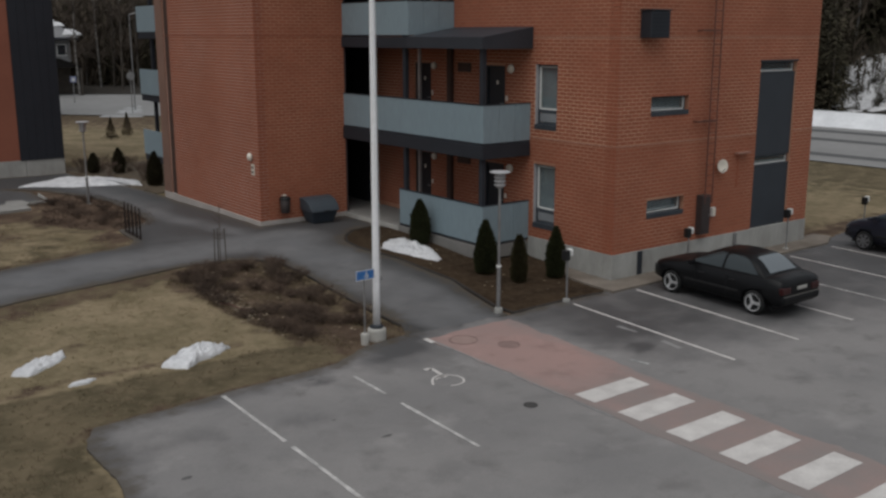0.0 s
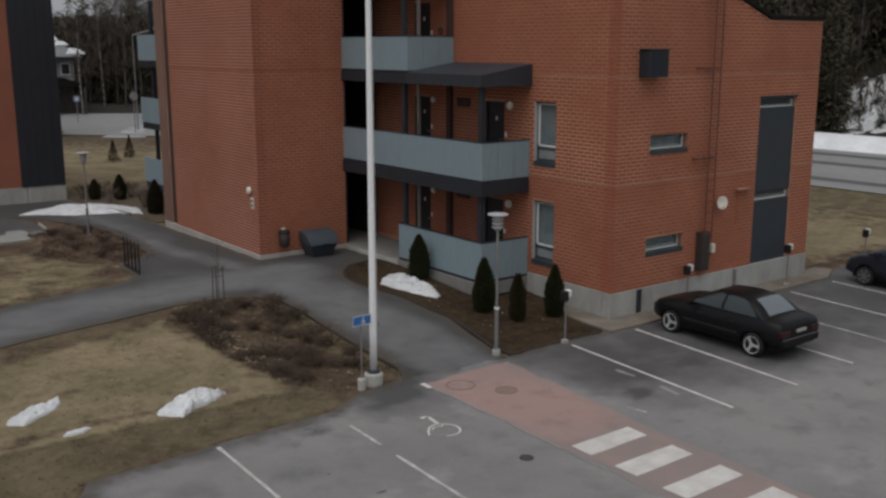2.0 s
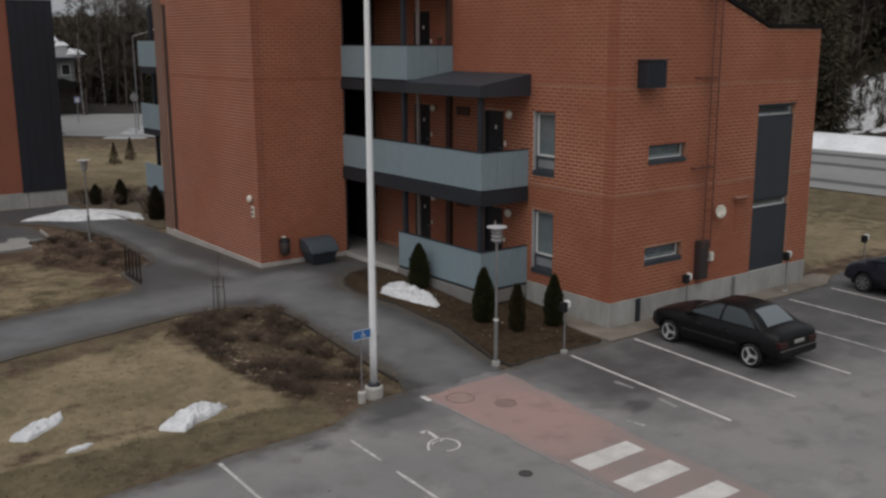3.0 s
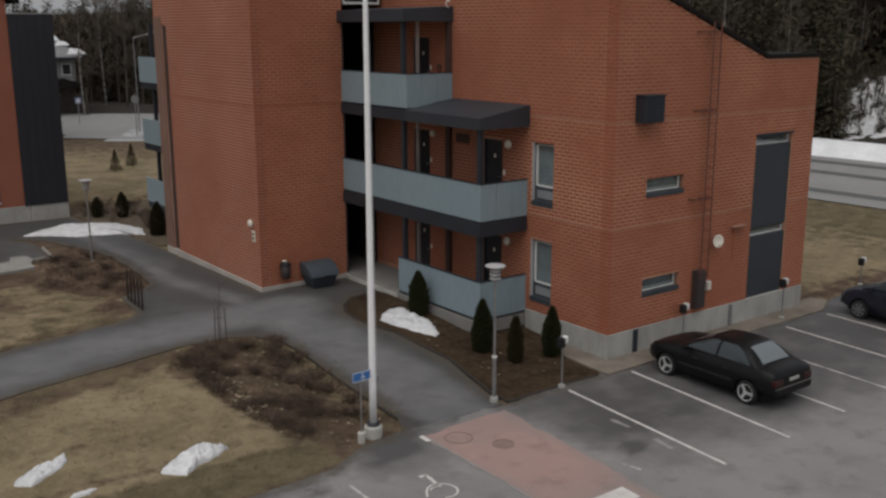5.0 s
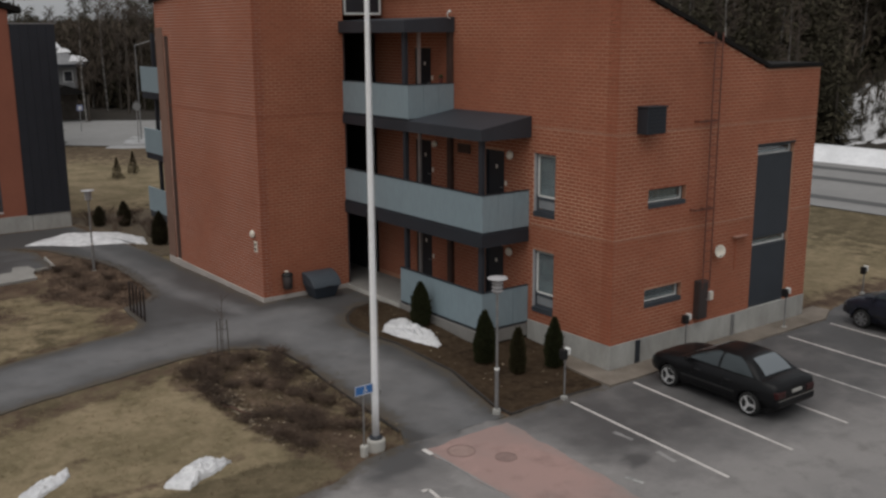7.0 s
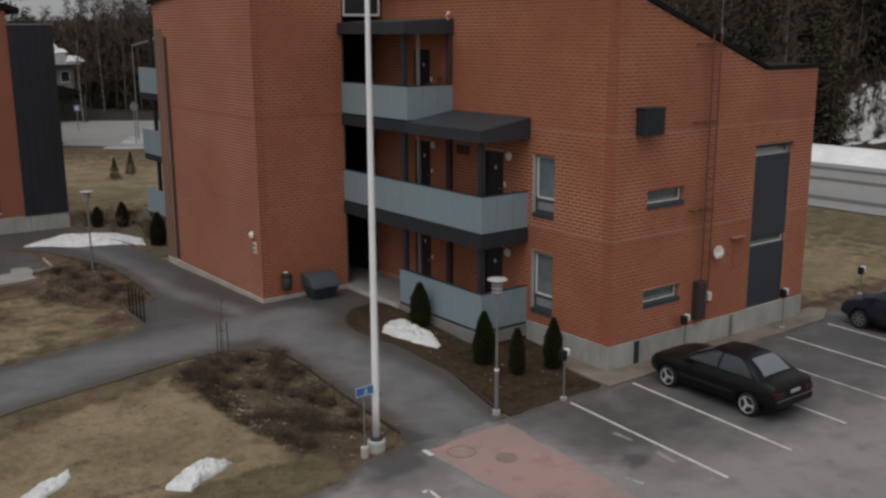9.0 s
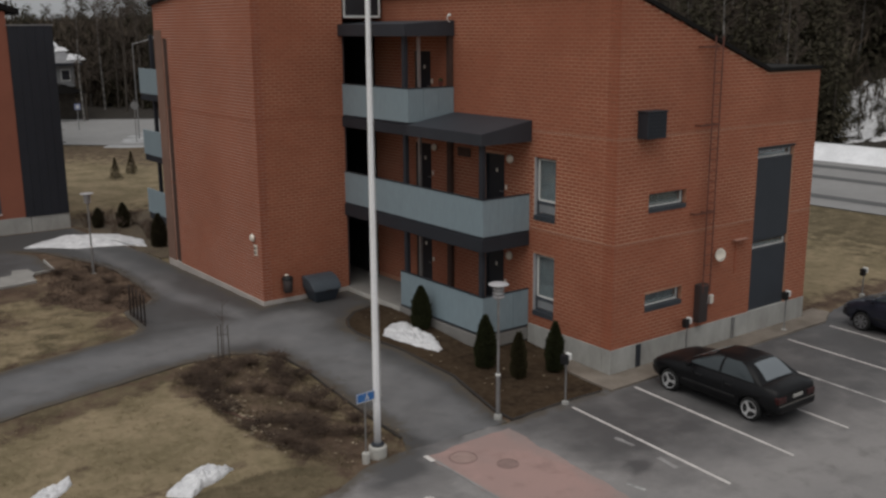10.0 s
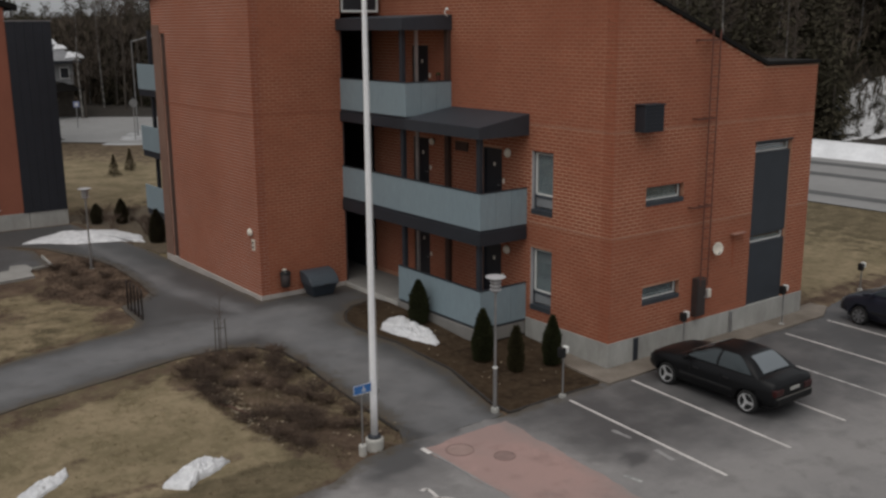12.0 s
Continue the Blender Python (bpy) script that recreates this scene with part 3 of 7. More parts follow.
def path_damp(x, y):
    """Dry and pale along the trodden lines, damp towards the edges."""
    p, best = Vector((x, y)), 9.0
    for k, track in enumerate(TRACKS):
        for a, b in zip(track, track[1:]):
            a, b = Vector(a), Vector(b)
            f = min(1.0, max(0.0, (p - a).dot(b - a) / (b - a).length_squared))
            best = min(best, (p - a.lerp(b, f)).length / (1.15, 1.05, 0.75)[k] + (0, 0, 0.45)[k])
    return 0.26 + 0.7 * smooth((best - 0.45) / 1.0) + 0.15 * smooth((y - 36) / 5) + 0.9 * smooth(1 - math.hypot((x - 11.6) / 0.8, (y - 16.8) / 0.9))


draped("parking_lot", ragged(LOT, step=0.16, amount=0.075), 0.02, M_ASPH, "grey patched asphalt parking lot with painted bays", "parking lot", skirt=0.08, damp=lot_damp)

PATHS = [(11.45, 16.45), (11.85, 17.2), (11.88, 18.6), (11.9, 20.2), (11.95, 22.0), (11.85, 23.0), (11.4, 23.6), (10.7, 23.95), (9.2, 23.95), (7.1, 23.5), (5.5, 23.2), (4.6, 22.95), (0, 22.4), (-20, 20.5),
         (-20, 24.6), (0, 25.6), (5.3, 26.25), (6.4, 26.6), (7.6, 26.9), (8.6, 27.05), (9.2, 27.3), (9.55, 27.9), (9.62, 29.0), (9.75, 29.8), (10.1, 30.0), (10.7, 30.4), (11.1, 30.9), (11.35, 32.6), (11.5, 35.6), (11.25, 37.5), (10.75, 39.5), (10.4, 41.2), (9.4, 42.7), (4, 44), (-10, 44),
         (-10, 46.3), (13, 46.3), (13.4, 43), (13.55, 36.5), (13.56, 27.55), (16.8, 27.55), (16.72, 25.6), (15.5, 25.3), (14.9, 24.7), (14.57, 24.05), (14.5, 23.4), (14.6, 22.7), (14.85, 21.8), (15.0, 19.4), (14.45, 17.05), (14.35, 16.4)]
draped("footpath", ragged(PATHS, amount=0.05, seed=4), 0.012, M_ASPH_OLD, "worn light-grey asphalt footpath between lawns", "footpath", skirt=0.06, damp=path_damp)


draped("planting_bed", ragged(BED, amount=0.04, seed=2), 0.03, M_SOIL, "dark brown mulched planting bed below the gallery", "planting bed", skirt=0.08)
edging = root("bed_edging", (11.9, 20, 0.2), "low dark timber edging between bed and footpath", "edging", "", "structure")
EDGING = [(11.78, 17.15), (11.83, 18.6), (11.85, 20.2), (11.9, 22.0), (11.8, 22.95), (11.37, 23.55)]
for a, b in zip(EDGING, EDGING[1:]):
    za, zb = land(*a), land(*b)
    bm = bmesh.new()
    tube(bm, (*a, za + 0.01), (*b, zb + 0.01), 0.03, 0.03, 6)
    part("board", bm, M_EDGE, edging)
edging = root("bed_edging", (14.8, 19.4, 0.1), "low dark timber edging round the mulched bed", "edging", "", "structure")
EDGING = [(17.5, 16.40), (16.3, 16.46), (14.52, 16.40), (14.55, 17.1), (15.05, 19.4), (14.9, 21.8), (14.66, 22.7), (14.54, 23.4), (14.60, 24.0), (14.93, 24.62), (15.55, 25.2), (16.5, 25.42)]
for a, b in zip(EDGING, EDGING[1:]):
    za, zb = land(*a), land(*b)
    bm = bmesh.new()
    tube(bm, (*a, za + 0.015), (*b, zb + 0.015), 0.04, 0.04, 6)
    part("board", bm, M_EDGE, edging)
draped("wall_bed", ragged([(13.2, 46.6), (13.5, 43.2), (13.62, 36.7), (24, 36.7), (24, 48.5), (13.2, 48.5)], amount=0.2, seed=3), 0.014, M_SOILB, "dark soil strip with small conifers", "planting bed", skirt=0.06)

APRON = [(17.72, 16.20), (17.75, 17.3), (17.78, 17.9), (18.02, 18.35), (18.46, 18.7), (18.46, 17.0), (27.4, 16.98), (27.5, 17.3), (28.4, 17.3), (28.5, 16.75), (27.5, 16.24), (19.9, 16.22)]
draped("apron", ragged(APRON, amount=0.02), 0.075, M_APRON, "brownish concrete apron along the plinth", "pavement", skirt=0.09)

def red_wear(x, y):
    """Red and clean at the kerb end, greyed by wheels towards the zebra."""
    return 0.05 + 0.65 * smooth((13.2 - y) / 2.5) + 0.5 * smooth(1 - min(x - 11.65, 13.85 - x) / 0.35)


draped("red_crossing", ragged([(11.66, 16.0), (14.12, 16.07), (13.75, 11.5), (13.6, 7.3), (13.5, 2), (11.5, 2), (11.62, 7), (11.7, 11.6)], step=0.16, amount=0.09), 0.025, M_RED, "worn reddish asphalt crossing strip", "crossing", skirt=0.005, damp=red_wear)


def ribbon(name, a, b, width, material, label, height=0.027, wobble=0.0):
    """A painted line on the asphalt, broken where it is worn."""
    a, b = Vector(a), Vector(b)
    t = (b - a).normalized()
    s = Vector((-t.y, t.x))
    bm = bmesh.new()
    n = max(1, int((b - a).length / 0.12))
    prev = None
    for i in range(n + 1):
        p = a.lerp(b, i / n)
        h = width / 2 * (1 + wobble * noise.noise((p.x * 5, p.y * 5, 2)))
        row = [bm.verts.new((*(p + s * k * h), height)) for k in (-1, 1)]
        if prev and not (wobble > 0.5 and noise.noise((p.x * 1.7, p.y * 1.7, 8)) > 0.28):
            bm.faces.new((prev[0], prev[1], row[1], row[0]))
        prev = row
    for v in [v for v in bm.verts if not v.link_faces]:
        bm.verts.remove(v)
    return tagged(part(name, bm, material), label, "road marking", "painted lines of the parking bays", "structure")


for x0, y0, x1, y1 in ((16.2, 16.08, 15.86, 11.1), (18.46, 16.08, 18.08, 11.1), (20.7, 16.05, 20.4, 11.2), (25.05, 15.95, 24.75, 11.2), (27.25, 15.95, 26.95, 11.2), (29.5, 15.95, 29.2, 11.2)):
    ribbon("bay_line", (x0, y0), (x1, y1), 0.08, M_PAINT, "thin worn white parking bay line", wobble=0.35)
M_PAINT_OLD = mat("scuffed_paint", (0.60, 0.58, 0.56), (0.34, 0.33, 0.32), 0.85, 3.0, 25, 0.2, 90, contrast=0.9)
for x0, y0, x1, y1 in ((22.9, 16.0, 22.6, 11.2), (6.71, 15.5, 6.655, 13.0), (6.65, 12.75, 6.58, 10.5), (9.18, 14.96, 9.14, 13.80), (9.11, 13.25, 9.04, 10.95)):
    ribbon("bay_line", (x0, y0), (x1, y1), 0.07, M_PAINT_OLD, "broken worn white parking bay line", wobble=0.45)
ribbon("edge_line", (11.66, 16.03), (11.65, 15.70), 0.12, M_PAINT, "short white painted line beside the crossing")
ribbon("edge_line", (11.70, 15.7), (11.66, 10.5), 0.05, M_GHOST, "faded white edge line of the crossing", 0.0285, wobble=0.7)
ribbon("worn_line", (15.68, 14.15), (15.70, 13.45), 0.12, M_GHOST, "worn remains of white paint", wobble=0.6)
ribbon("worn_line", (15.66, 12.84), (15.56, 12.25), 0.12, M_GHOST, "worn remains of white paint", wobble=0.6)
ribbon("worn_line", (14.20, 12.40), (14.26, 11.98), 0.10, M_WORN, "worn remains of white paint", wobble=0.6)
for k in range(8):
    y1 = 11.68 - 1.07 * k
    pts = ragged([(11.89, y1 - 0.52), (13.38, y1 - 0.5), (13.40, y1), (11.89, y1)], 0.2, 0.012, k)
    bm = bmesh.new()
    bm.faces.new([bm.verts.new((x, y, 0.0295)) for x, y in pts])
    tagged(part("zebra_stripe", bm, M_PAINT), "broad worn white zebra stripe on red asphalt", "road marking", "zebra stripes", "structure")


WHEEL = (10.51, 13.66)
M_TAR = mat("tar_fill", (0.085, 0.082, 0.080), (0.14, 0.136, 0.133), 0.8, 6, 20, 0.3, 60)
for k, (x, y, a, b) in enumerate(((8.47, 15.45, 0.11, 0.03), (8.43, 15.27, 0.09, 0.03), (8.1, 12.2, 0.11, 0.035), (4.85, 12.7, 0.09, 0.05), (5.2, 11.3, 0.13, 0.07), (7.75, 13.3, 0.05, 0.03))):
    pts = [(x + a * math.cos(q) * (1 + 0.7 * noise.noise((2 * math.cos(q) + k, 2 * math.sin(q), k))), y + b * math.sin(q) * (1 + 0.7 * noise.noise((2 * math.cos(q), 2 * math.sin(q) + k, 3)))) for q in [i * math.pi / 9 for i in range(18)]]
    bm = bmesh.new()
    bm.faces.new([bm.verts.new((px, py, 0.0245)) for px, py in pts])
    tagged(part("tar_mark", bm, M_TAR), "small dark tar mark in the asphalt", "tar mark", "tar marks in the asphalt", "structure")


def wheelchair_mark():
    """The painted accessible-bay symbol: an open wheel, a bent seat line and a head."""
    bm = bmesh.new()
    def stroke(pts, w):
        prev = None
        for i, p in enumerate(pts):
            p = Vector(p)
            t = (Vector(pts[min(i + 1, len(pts) - 1)]) - Vector(pts[max(i - 1, 0)])).normalized()
            s = Vector((-t.y, t.x)) * w / 2
            row = [bm.verts.new((*(p + s * k), 0.0275)) for k in (-1, 1)]
            if prev:
                bm.faces.new((prev[0], prev[1], row[1], row[0]))
            prev = row
    cx, cy = WHEEL
    stroke([(cx + 0.28 * math.cos(a), cy + 0.29 * math.sin(a)) for a in [radians(82 - 12 * i) for i in range(18)]], 0.045)
    stroke([(cx - 0.04, cy + 0.74), (cx + 0.04, cy + 0.755), (cx + 0.11, cy + 0.72)], 0.10)
    stroke([(cx + 0.11, cy + 0.74), (cx + 0.10, cy + 0.55), (cx + 0.07, cy + 0.36), (cx + 0.05, cy + 0.17)], 0.085)
    stroke([(cx + 0.05, cy + 0.30), (cx - 0.03, cy + 0.33), (cx - 0.18, cy + 0.27), (cx - 0.30, cy + 0.14), (cx - 0.40, cy - 0.03)], 0.045)
    stroke([(cx - 0.20, cy + 0.16), (cx - 0.10, cy + 0.22), (cx + 0.04, cy + 0.22)], 0.035)
    return tagged(part("wheelchair_mark", bm, M_PAINT), "worn white painted wheelchair symbol on asphalt", "road marking", "", "structure")


wheelchair_mark()


def cover(x, y, r, material, label, lid=None):
    ob = root("manhole_cover", (x, y, 0.02), label, "manhole cover", "covers in the asphalt")
    z = 0.024
    part("rim", lathe(bmesh.new(), [(r * 1.12, z), (r * 1.12, z + 0.008), (r * 1.0, z + 0.010), (r * 1.0, z)], 24, (x, y, 0)), material, ob)
    part("lid", lathe(bmesh.new(), [(r * 0.96, z), (r * 0.96, z + 0.009), (r * 0.5, z + 0.012), (r * 0.1, z + 0.012)], 24, (x, y, 0)), lid or material, ob)


M_COVER_RED = mat("dusty_cover", (0.29, 0.198, 0.178), (0.22, 0.152, 0.138), 0.85, 6, 40, 0.4, 50)
M_COVER_DUST = mat("sandy_cover", (0.37, 0.26, 0.232), (0.29, 0.205, 0.182), 0.9, 6, 40, 0.4, 50)
cover(12.27, 15.45, 0.29, M_COVER_RED, "dusty round iron manhole cover in red asphalt", M_COVER_DUST)
cover(12.85, 14.62, 0.22, M_COVER_RED, "dusty round iron manhole cover in red asphalt")
cover(10.9, 11.78, 0.115, M_RIM, "small dark round iron cover in the asphalt")

def strip_along(name, offsets, height, material, label, category, kind="structure"):
    """A long strip that follows the main road between two offsets from its near edge."""
    bm = bmesh.new()
    pts = []
    for a, b in zip(ROAD_EDGE, ROAD_EDGE[1:]):
        n = max(1, int((b - a).length / 4))
        pts += [a.lerp(b, i / n) for i in range(n)]
    sm = pts[:]
    for _ in range(12):
        sm = [sm[0]] + [(sm[i - 1] + sm[i] * 2 + sm[i + 1]) / 4 for i in range(1, len(sm) - 1)] + [sm[-1]]
    prev = None
    for i, p in enumerate(sm):
        t = (sm[min(i + 1, len(sm) - 1)] - sm[max(i - 1, 0)]).normalized()
        s = Vector((t.y, -t.x))
        row = []
        for o in offsets:
            q = p + s * o
            row.append(bm.verts.new((q.x, q.y, land(q.x, q.y) + height(o, q))))
        if prev:
            for k in range(len(row) - 1):
                bm.faces.new((prev[k], prev[k + 1], row[k + 1], row[k]))
        prev = row
    return tagged(part(name, bm, material, smooth=True), label, category, "", kind)


M_ROAD = mat("pale_dry_road", (0.275, 0.27, 0.265), (0.225, 0.222, 0.217), 0.9, 0.15, 2, 0.1, 60)
M_ROADD = mat("damp_road_band", (0.115, 0.115, 0.115), (0.095, 0.095, 0.095), 0.85, 0.3, 2, 0.1, 60)
strip_along("main_road", [0, 2, 4, 6, 8, 10, 12], lambda o, q: 0.06, M_ROAD, "pale dry asphalt main road behind the building", "road")
for o in (1.7, 6.6, 9.8):
    strip_along("road_band", [o, o + 0.9], lambda o, q: 0.075 if q.y < 62 else -0.3, M_ROADD, "dark damp band along the main road", "road marking")
strip_along("side_road", [12, 14, 16, 18, 20], lambda o, q: -0.4 if q.y < 62 else 0.07, M_ROAD, "pale asphalt side road beyond the main road", "road")


def bank_height(o, q):
    """A lumpy ploughed ridge with one higher hump."""
    if q.y > 62:
        return -0.3
    hump = 0.95 * math.exp(-((q.y - 0.586 * q.x) / 3.2) ** 2) * smooth((o - 12.6) / 1.4)
    return -0.1 if o < 12.5 or o > 15.5 else 0.05 + hump + (0.14 + 0.012 * (o - 12)) * (0.75 + 1.3 * noise.noise((q.x * 0.12, q.y * 0.12, o * 0.12)))


strip_along("snow_bank", [12.2, 12.8, 13.4, 14.0, 14.6, 15.2, 15.7], bank_height, M_SNOW_CLEAN, "old ploughed snow bank along the road", "snow bank", "stuff")


# ---- apartment building ----
AX0, AY0, AX1 = 18.49, 17.005, 27.32       # corner and far end of the car-park wall
WX, WY, WY1 = 13.59, 27.59, 35.65           # wing: side wall and front wall
PLINTH = 0.75
BP, BL = 0.1, 0.285                        # course height and brick pitch

building = root("apartment_building", (AX0, AY0, 0), "red-brick apartment block with grey access galleries and a sloping roof", "apartment building")


def wall_backing(o, u, n, u0, u1, z0, z1, holes, thick, name, material, top=None, band=None):
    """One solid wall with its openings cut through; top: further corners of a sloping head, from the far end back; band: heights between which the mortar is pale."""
    us = sorted({u0, u1, *(v for h in holes for v in h[:2]), *([top[0][0]] if top else [])})
    zs = sorted({z0, z1, *(band or ()), *(v for h in holes for v in h[2:])})
    bm = bmesh.new()
    made = {}
    def at(a, c):
        if (a, c) not in made:
            made[a, c] = bm.verts.new(Vector(o) + u * a - n * 0.004 + Z * c)
        return made[a, c]
    for a, b in zip(us, us[1:]):
        for c, d in zip(zs, zs[1:]):
            if not any(h[0] <= a and b <= h[1] and h[2] <= c and d <= h[3] for h in holes):
                bm.faces.new((at(a, c), at(b, c), at(b, d), at(a, d)))
    if top:
        bm.faces.new([at(a, z1) for a in us if a <= top[0][0]] + [at(*p) for p in top if p[1] > z1])
    got = bmesh.ops.extrude_face_region(bm, geom=bm.faces[:])
    bmesh.ops.translate(bm, vec=n * -(thick - 0.004), verts=[v for v in got["geom"] if isinstance(v, bmesh.types.BMVert)])
    ob = part(name, bm, material, building)
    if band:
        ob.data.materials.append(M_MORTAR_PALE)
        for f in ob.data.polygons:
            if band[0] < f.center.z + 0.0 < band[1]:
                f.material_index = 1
    return ob


def brick_cells(u0, u1, z0, z1, holes, top=None):
    """Running-bond bricks, cut at openings and at the roof line."""
    cells = []
    row = 0
    z = z0
    while z + 0.04 < z1:
        h = min(0.081, z1 - z)
        u = u0 - (BL / 2 if row % 2 else 0)
        while u < u1:
            spans = [(max(u, u0), min(u + BL - 0.018, u1))]
            for a, b, c, d in holes:
                if z + h > c + 0.02 and z < d - 0.02:
                    spans = [s for p, q in spans for s in ((p, min(q, a)), (max(p, b), q)) if s[1] - s[0] > 0.03]
            for p, q in spans:
                if q - p > 0.03 and (top is None or z + h <= top((p + q) / 2) + 0.02):
                    cells.append((p, q, z, z + h))
            u += BL
        z += BP
        row += 1
    return cells


def brickwork(o, u, n, cells, parent, label, material=None):
    verts, faces = [], []
    rng = random.Random(len(cells))
    o = Vector(o)
    for p, q, a, b in cells:
        e = rng.uniform(-0.0015, 0.0015)
        k = len(verts)
        for d, i in ((-0.02, 0.0), (e, 0.004)):
            for uu, zz in ((p + i, a + i), (q - i, a + i), (q - i, b - i), (p + i, b - i)):
                verts.append(o + u * uu + n * d + Z * zz)
        faces += [(k + 4, k + 5, k + 6, k + 7), (k, k + 1, k + 5, k + 4), (k + 1, k + 2, k + 6, k + 5), (k + 2, k + 3, k + 7, k + 6), (k + 3, k, k + 4, k + 7)]
    me = bpy.data.meshes.new("brickwork")
    me.from_pydata(verts, [], faces)
    bm = bmesh.new()
    bm.from_mesh(me)
    bmesh.ops.recalc_face_normals(bm, faces=bm.faces)
    bm.to_mesh(me)
    bm.free()
    ob = link_mesh("brickwork", me, material or M_BRICK, parent, label)
    return tagged(ob, kind="stuff")


# car-park wall: two low windows, a tall clad bay
A_O = (AX0, AY0, 0)
LOWWIN = [(1.29, 2.82, 1.69, 2.09), (1.29, 2.82, 4.45, 4.86)]
BAY = (5.97, 7.76, PLINTH, 5.70)
A_HOLES = LOWWIN + [BAY]


def a_top(u):
    return 7.9 if u > 6.22 else 7.9 + (6.22 - u) * 0.36


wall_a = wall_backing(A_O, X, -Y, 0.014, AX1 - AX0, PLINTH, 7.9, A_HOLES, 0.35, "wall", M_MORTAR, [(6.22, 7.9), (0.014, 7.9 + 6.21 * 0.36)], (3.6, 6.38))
A_CELLS = brick_cells(-0.004, AX1 - AX0, PLINTH + 0.005, 10.2, A_HOLES, a_top)
A_NEAR = [c for c in A_CELLS if c[1] <= 3.35 and c[3] < 3.55]
brickwork(A_O, X, -Y, [c for c in A_CELLS if c not in set(A_NEAR)], wall_a, "red-brown running-bond brickwork")

# gallery wall: two tall windows, doors
TALLWIN = [(2.24, 3.12, 1.17, 2.88), (2.24, 3.12, 3.99, 5.66)]
DOORS = [(u, u + 0.88, z, z + 2.1) for z in (0.62, 3.48) for u in (4.42, 8.05)] + [(8.05, 8.93, 6.40, 8.5)]
B_HOLES = TALLWIN + DOORS
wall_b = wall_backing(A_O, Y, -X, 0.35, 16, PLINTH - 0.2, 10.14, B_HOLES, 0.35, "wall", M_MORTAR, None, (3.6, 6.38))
B_CELLS = brick_cells(0.02, 14.5, PLINTH + 0.005, 10.2, B_HOLES)
brickwork(A_O, Y, -X, B_CELLS, wall_b, "red-brown running-bond brickwork")

# wing
W_O = (WX, WY, 0)


def w_top(u):
    return 10.95 - u * 0.105


wall_w = wall_backing(W_O, Y, -X, 0.014, WY1 - WY, 0.60, 10.0, [(6.87, 7.35, 0.60, 8.9)], 0.3, "wall", M_MORTAR_PINK, [(WY1 - WY, 10.0), (WY1 - WY, 10.1), (0.014, 10.95)])
brickwork(W_O, Y, -X, brick_cells(-0.004, WY1 - WY, 0.61, 11.0, [(6.87, 7.35, 0.5, 8.9)], w_top), wall_w, "red-brown running-bond brickwork")
wall_wf = wall_backing(W_O, X, -Y, 0.3, 16.82 - WX, 0.60, 10.95, [], 0.3, "wall", M_MORTAR)
brickwork(W_O, X, -Y, brick_cells(0.02, 16.82 - WX, 0.61, 10.95, []), wall_wf, "red-brown running-bond brickwork")
part("corner_pilaster", obox(bmesh.new(), W_O, Y, -X, 7.36, WY1 - WY + 0.01, -0.02, 0.014, 0.60, 9.2), M_PILASTER, building, "smooth brown-grey corner strip")
# Closes the back of the groove in one dark brown colour.
part("recess_panel", obox(bmesh.new(), W_O, Y, -X, 6.87, 7.35, -0.12, -0.05, 0.60, 8.9), M_BROWNP, building, "dark brown back of the wall groove")
# closing walls
for q in ((AX1 - 0.3, AX1, AY0 + 0.36, 36.1, 0, 7.9), (WX + 0.3, AX1 - 0.31, 35.4, 35.64, 0, 10), (16.62, 16.80, WY + 0.31, 33, 0.5, 10.9), (16.62, 18.5, 33.01, 33.2, 0.5, 10.9)):
    part("wall", box(*q), M_BRICK, building, "plain rear brick wall")
for q in ((18.86, AX1 - 0.32, 17.4, 35.3, 2.95, 3.2), (18.86, AX1 - 0.32, 17.4, 35.3, 5.75, 6.0)):
    part("inner_floor", box(*q), M_ROOM, building)
for q in ((21.9, 22.0, 17.4, 35.3, 0.3, 2.9), (21.9, 22.0, 17.4, 35.3, 3.21, 5.7), (18.86, 21.8, 20.9, 21.0, 0.3, 2.9), (18.86, 21.8, 20.9, 21.0, 3.21, 5.7)):
    part("partition", box(*q), M_ROOM, building)

# joint lines between storeys
for z in (3.60, 6.38):
    bm = bmesh.new()
    for a, b in ((-0.008, 5.94), (7.79, AX1 - AX0)) if z < 5 else ((-0.008, AX1 - AX0),):
        obox(bm, A_O, X, -Y, a, b, -0.005, 0.006, z, z + 0.022)
    part("storey_joint", bm, M_JOINT, building, "thin pale horizontal joint line")
    bm = bmesh.new()
    obox(bm, A_O, Y, -X, 0, 3.2, -0.005, 0.006, z, z + 0.022)
    part("storey_joint", bm, M_JOINT, building, "thin pale horizontal joint line")
    for uu, nn, le in ((Y, -X, 8.05), (X, -Y, 3.2)):
        bm = bmesh.new()
        obox(bm, W_O, uu, nn, 0, le, -0.005, 0.005, z + 0.03, z + 0.045)
        part("storey_joint", bm, M_JOINTD, building, "thin dark horizontal joint line")

# plinths
def plinth(o, u, n, u0, u1, z0, z1, joints, material, d=0.02):
    ob = None
    for a, b in zip([u0] + joints, joints + [u1]):
        ob = part("plinth_block", obox(bmesh.new(), o, u, n, a + 0.006, b - 0.006, -0.3, d, z0, z1, 0.008), material, building)
    return ob


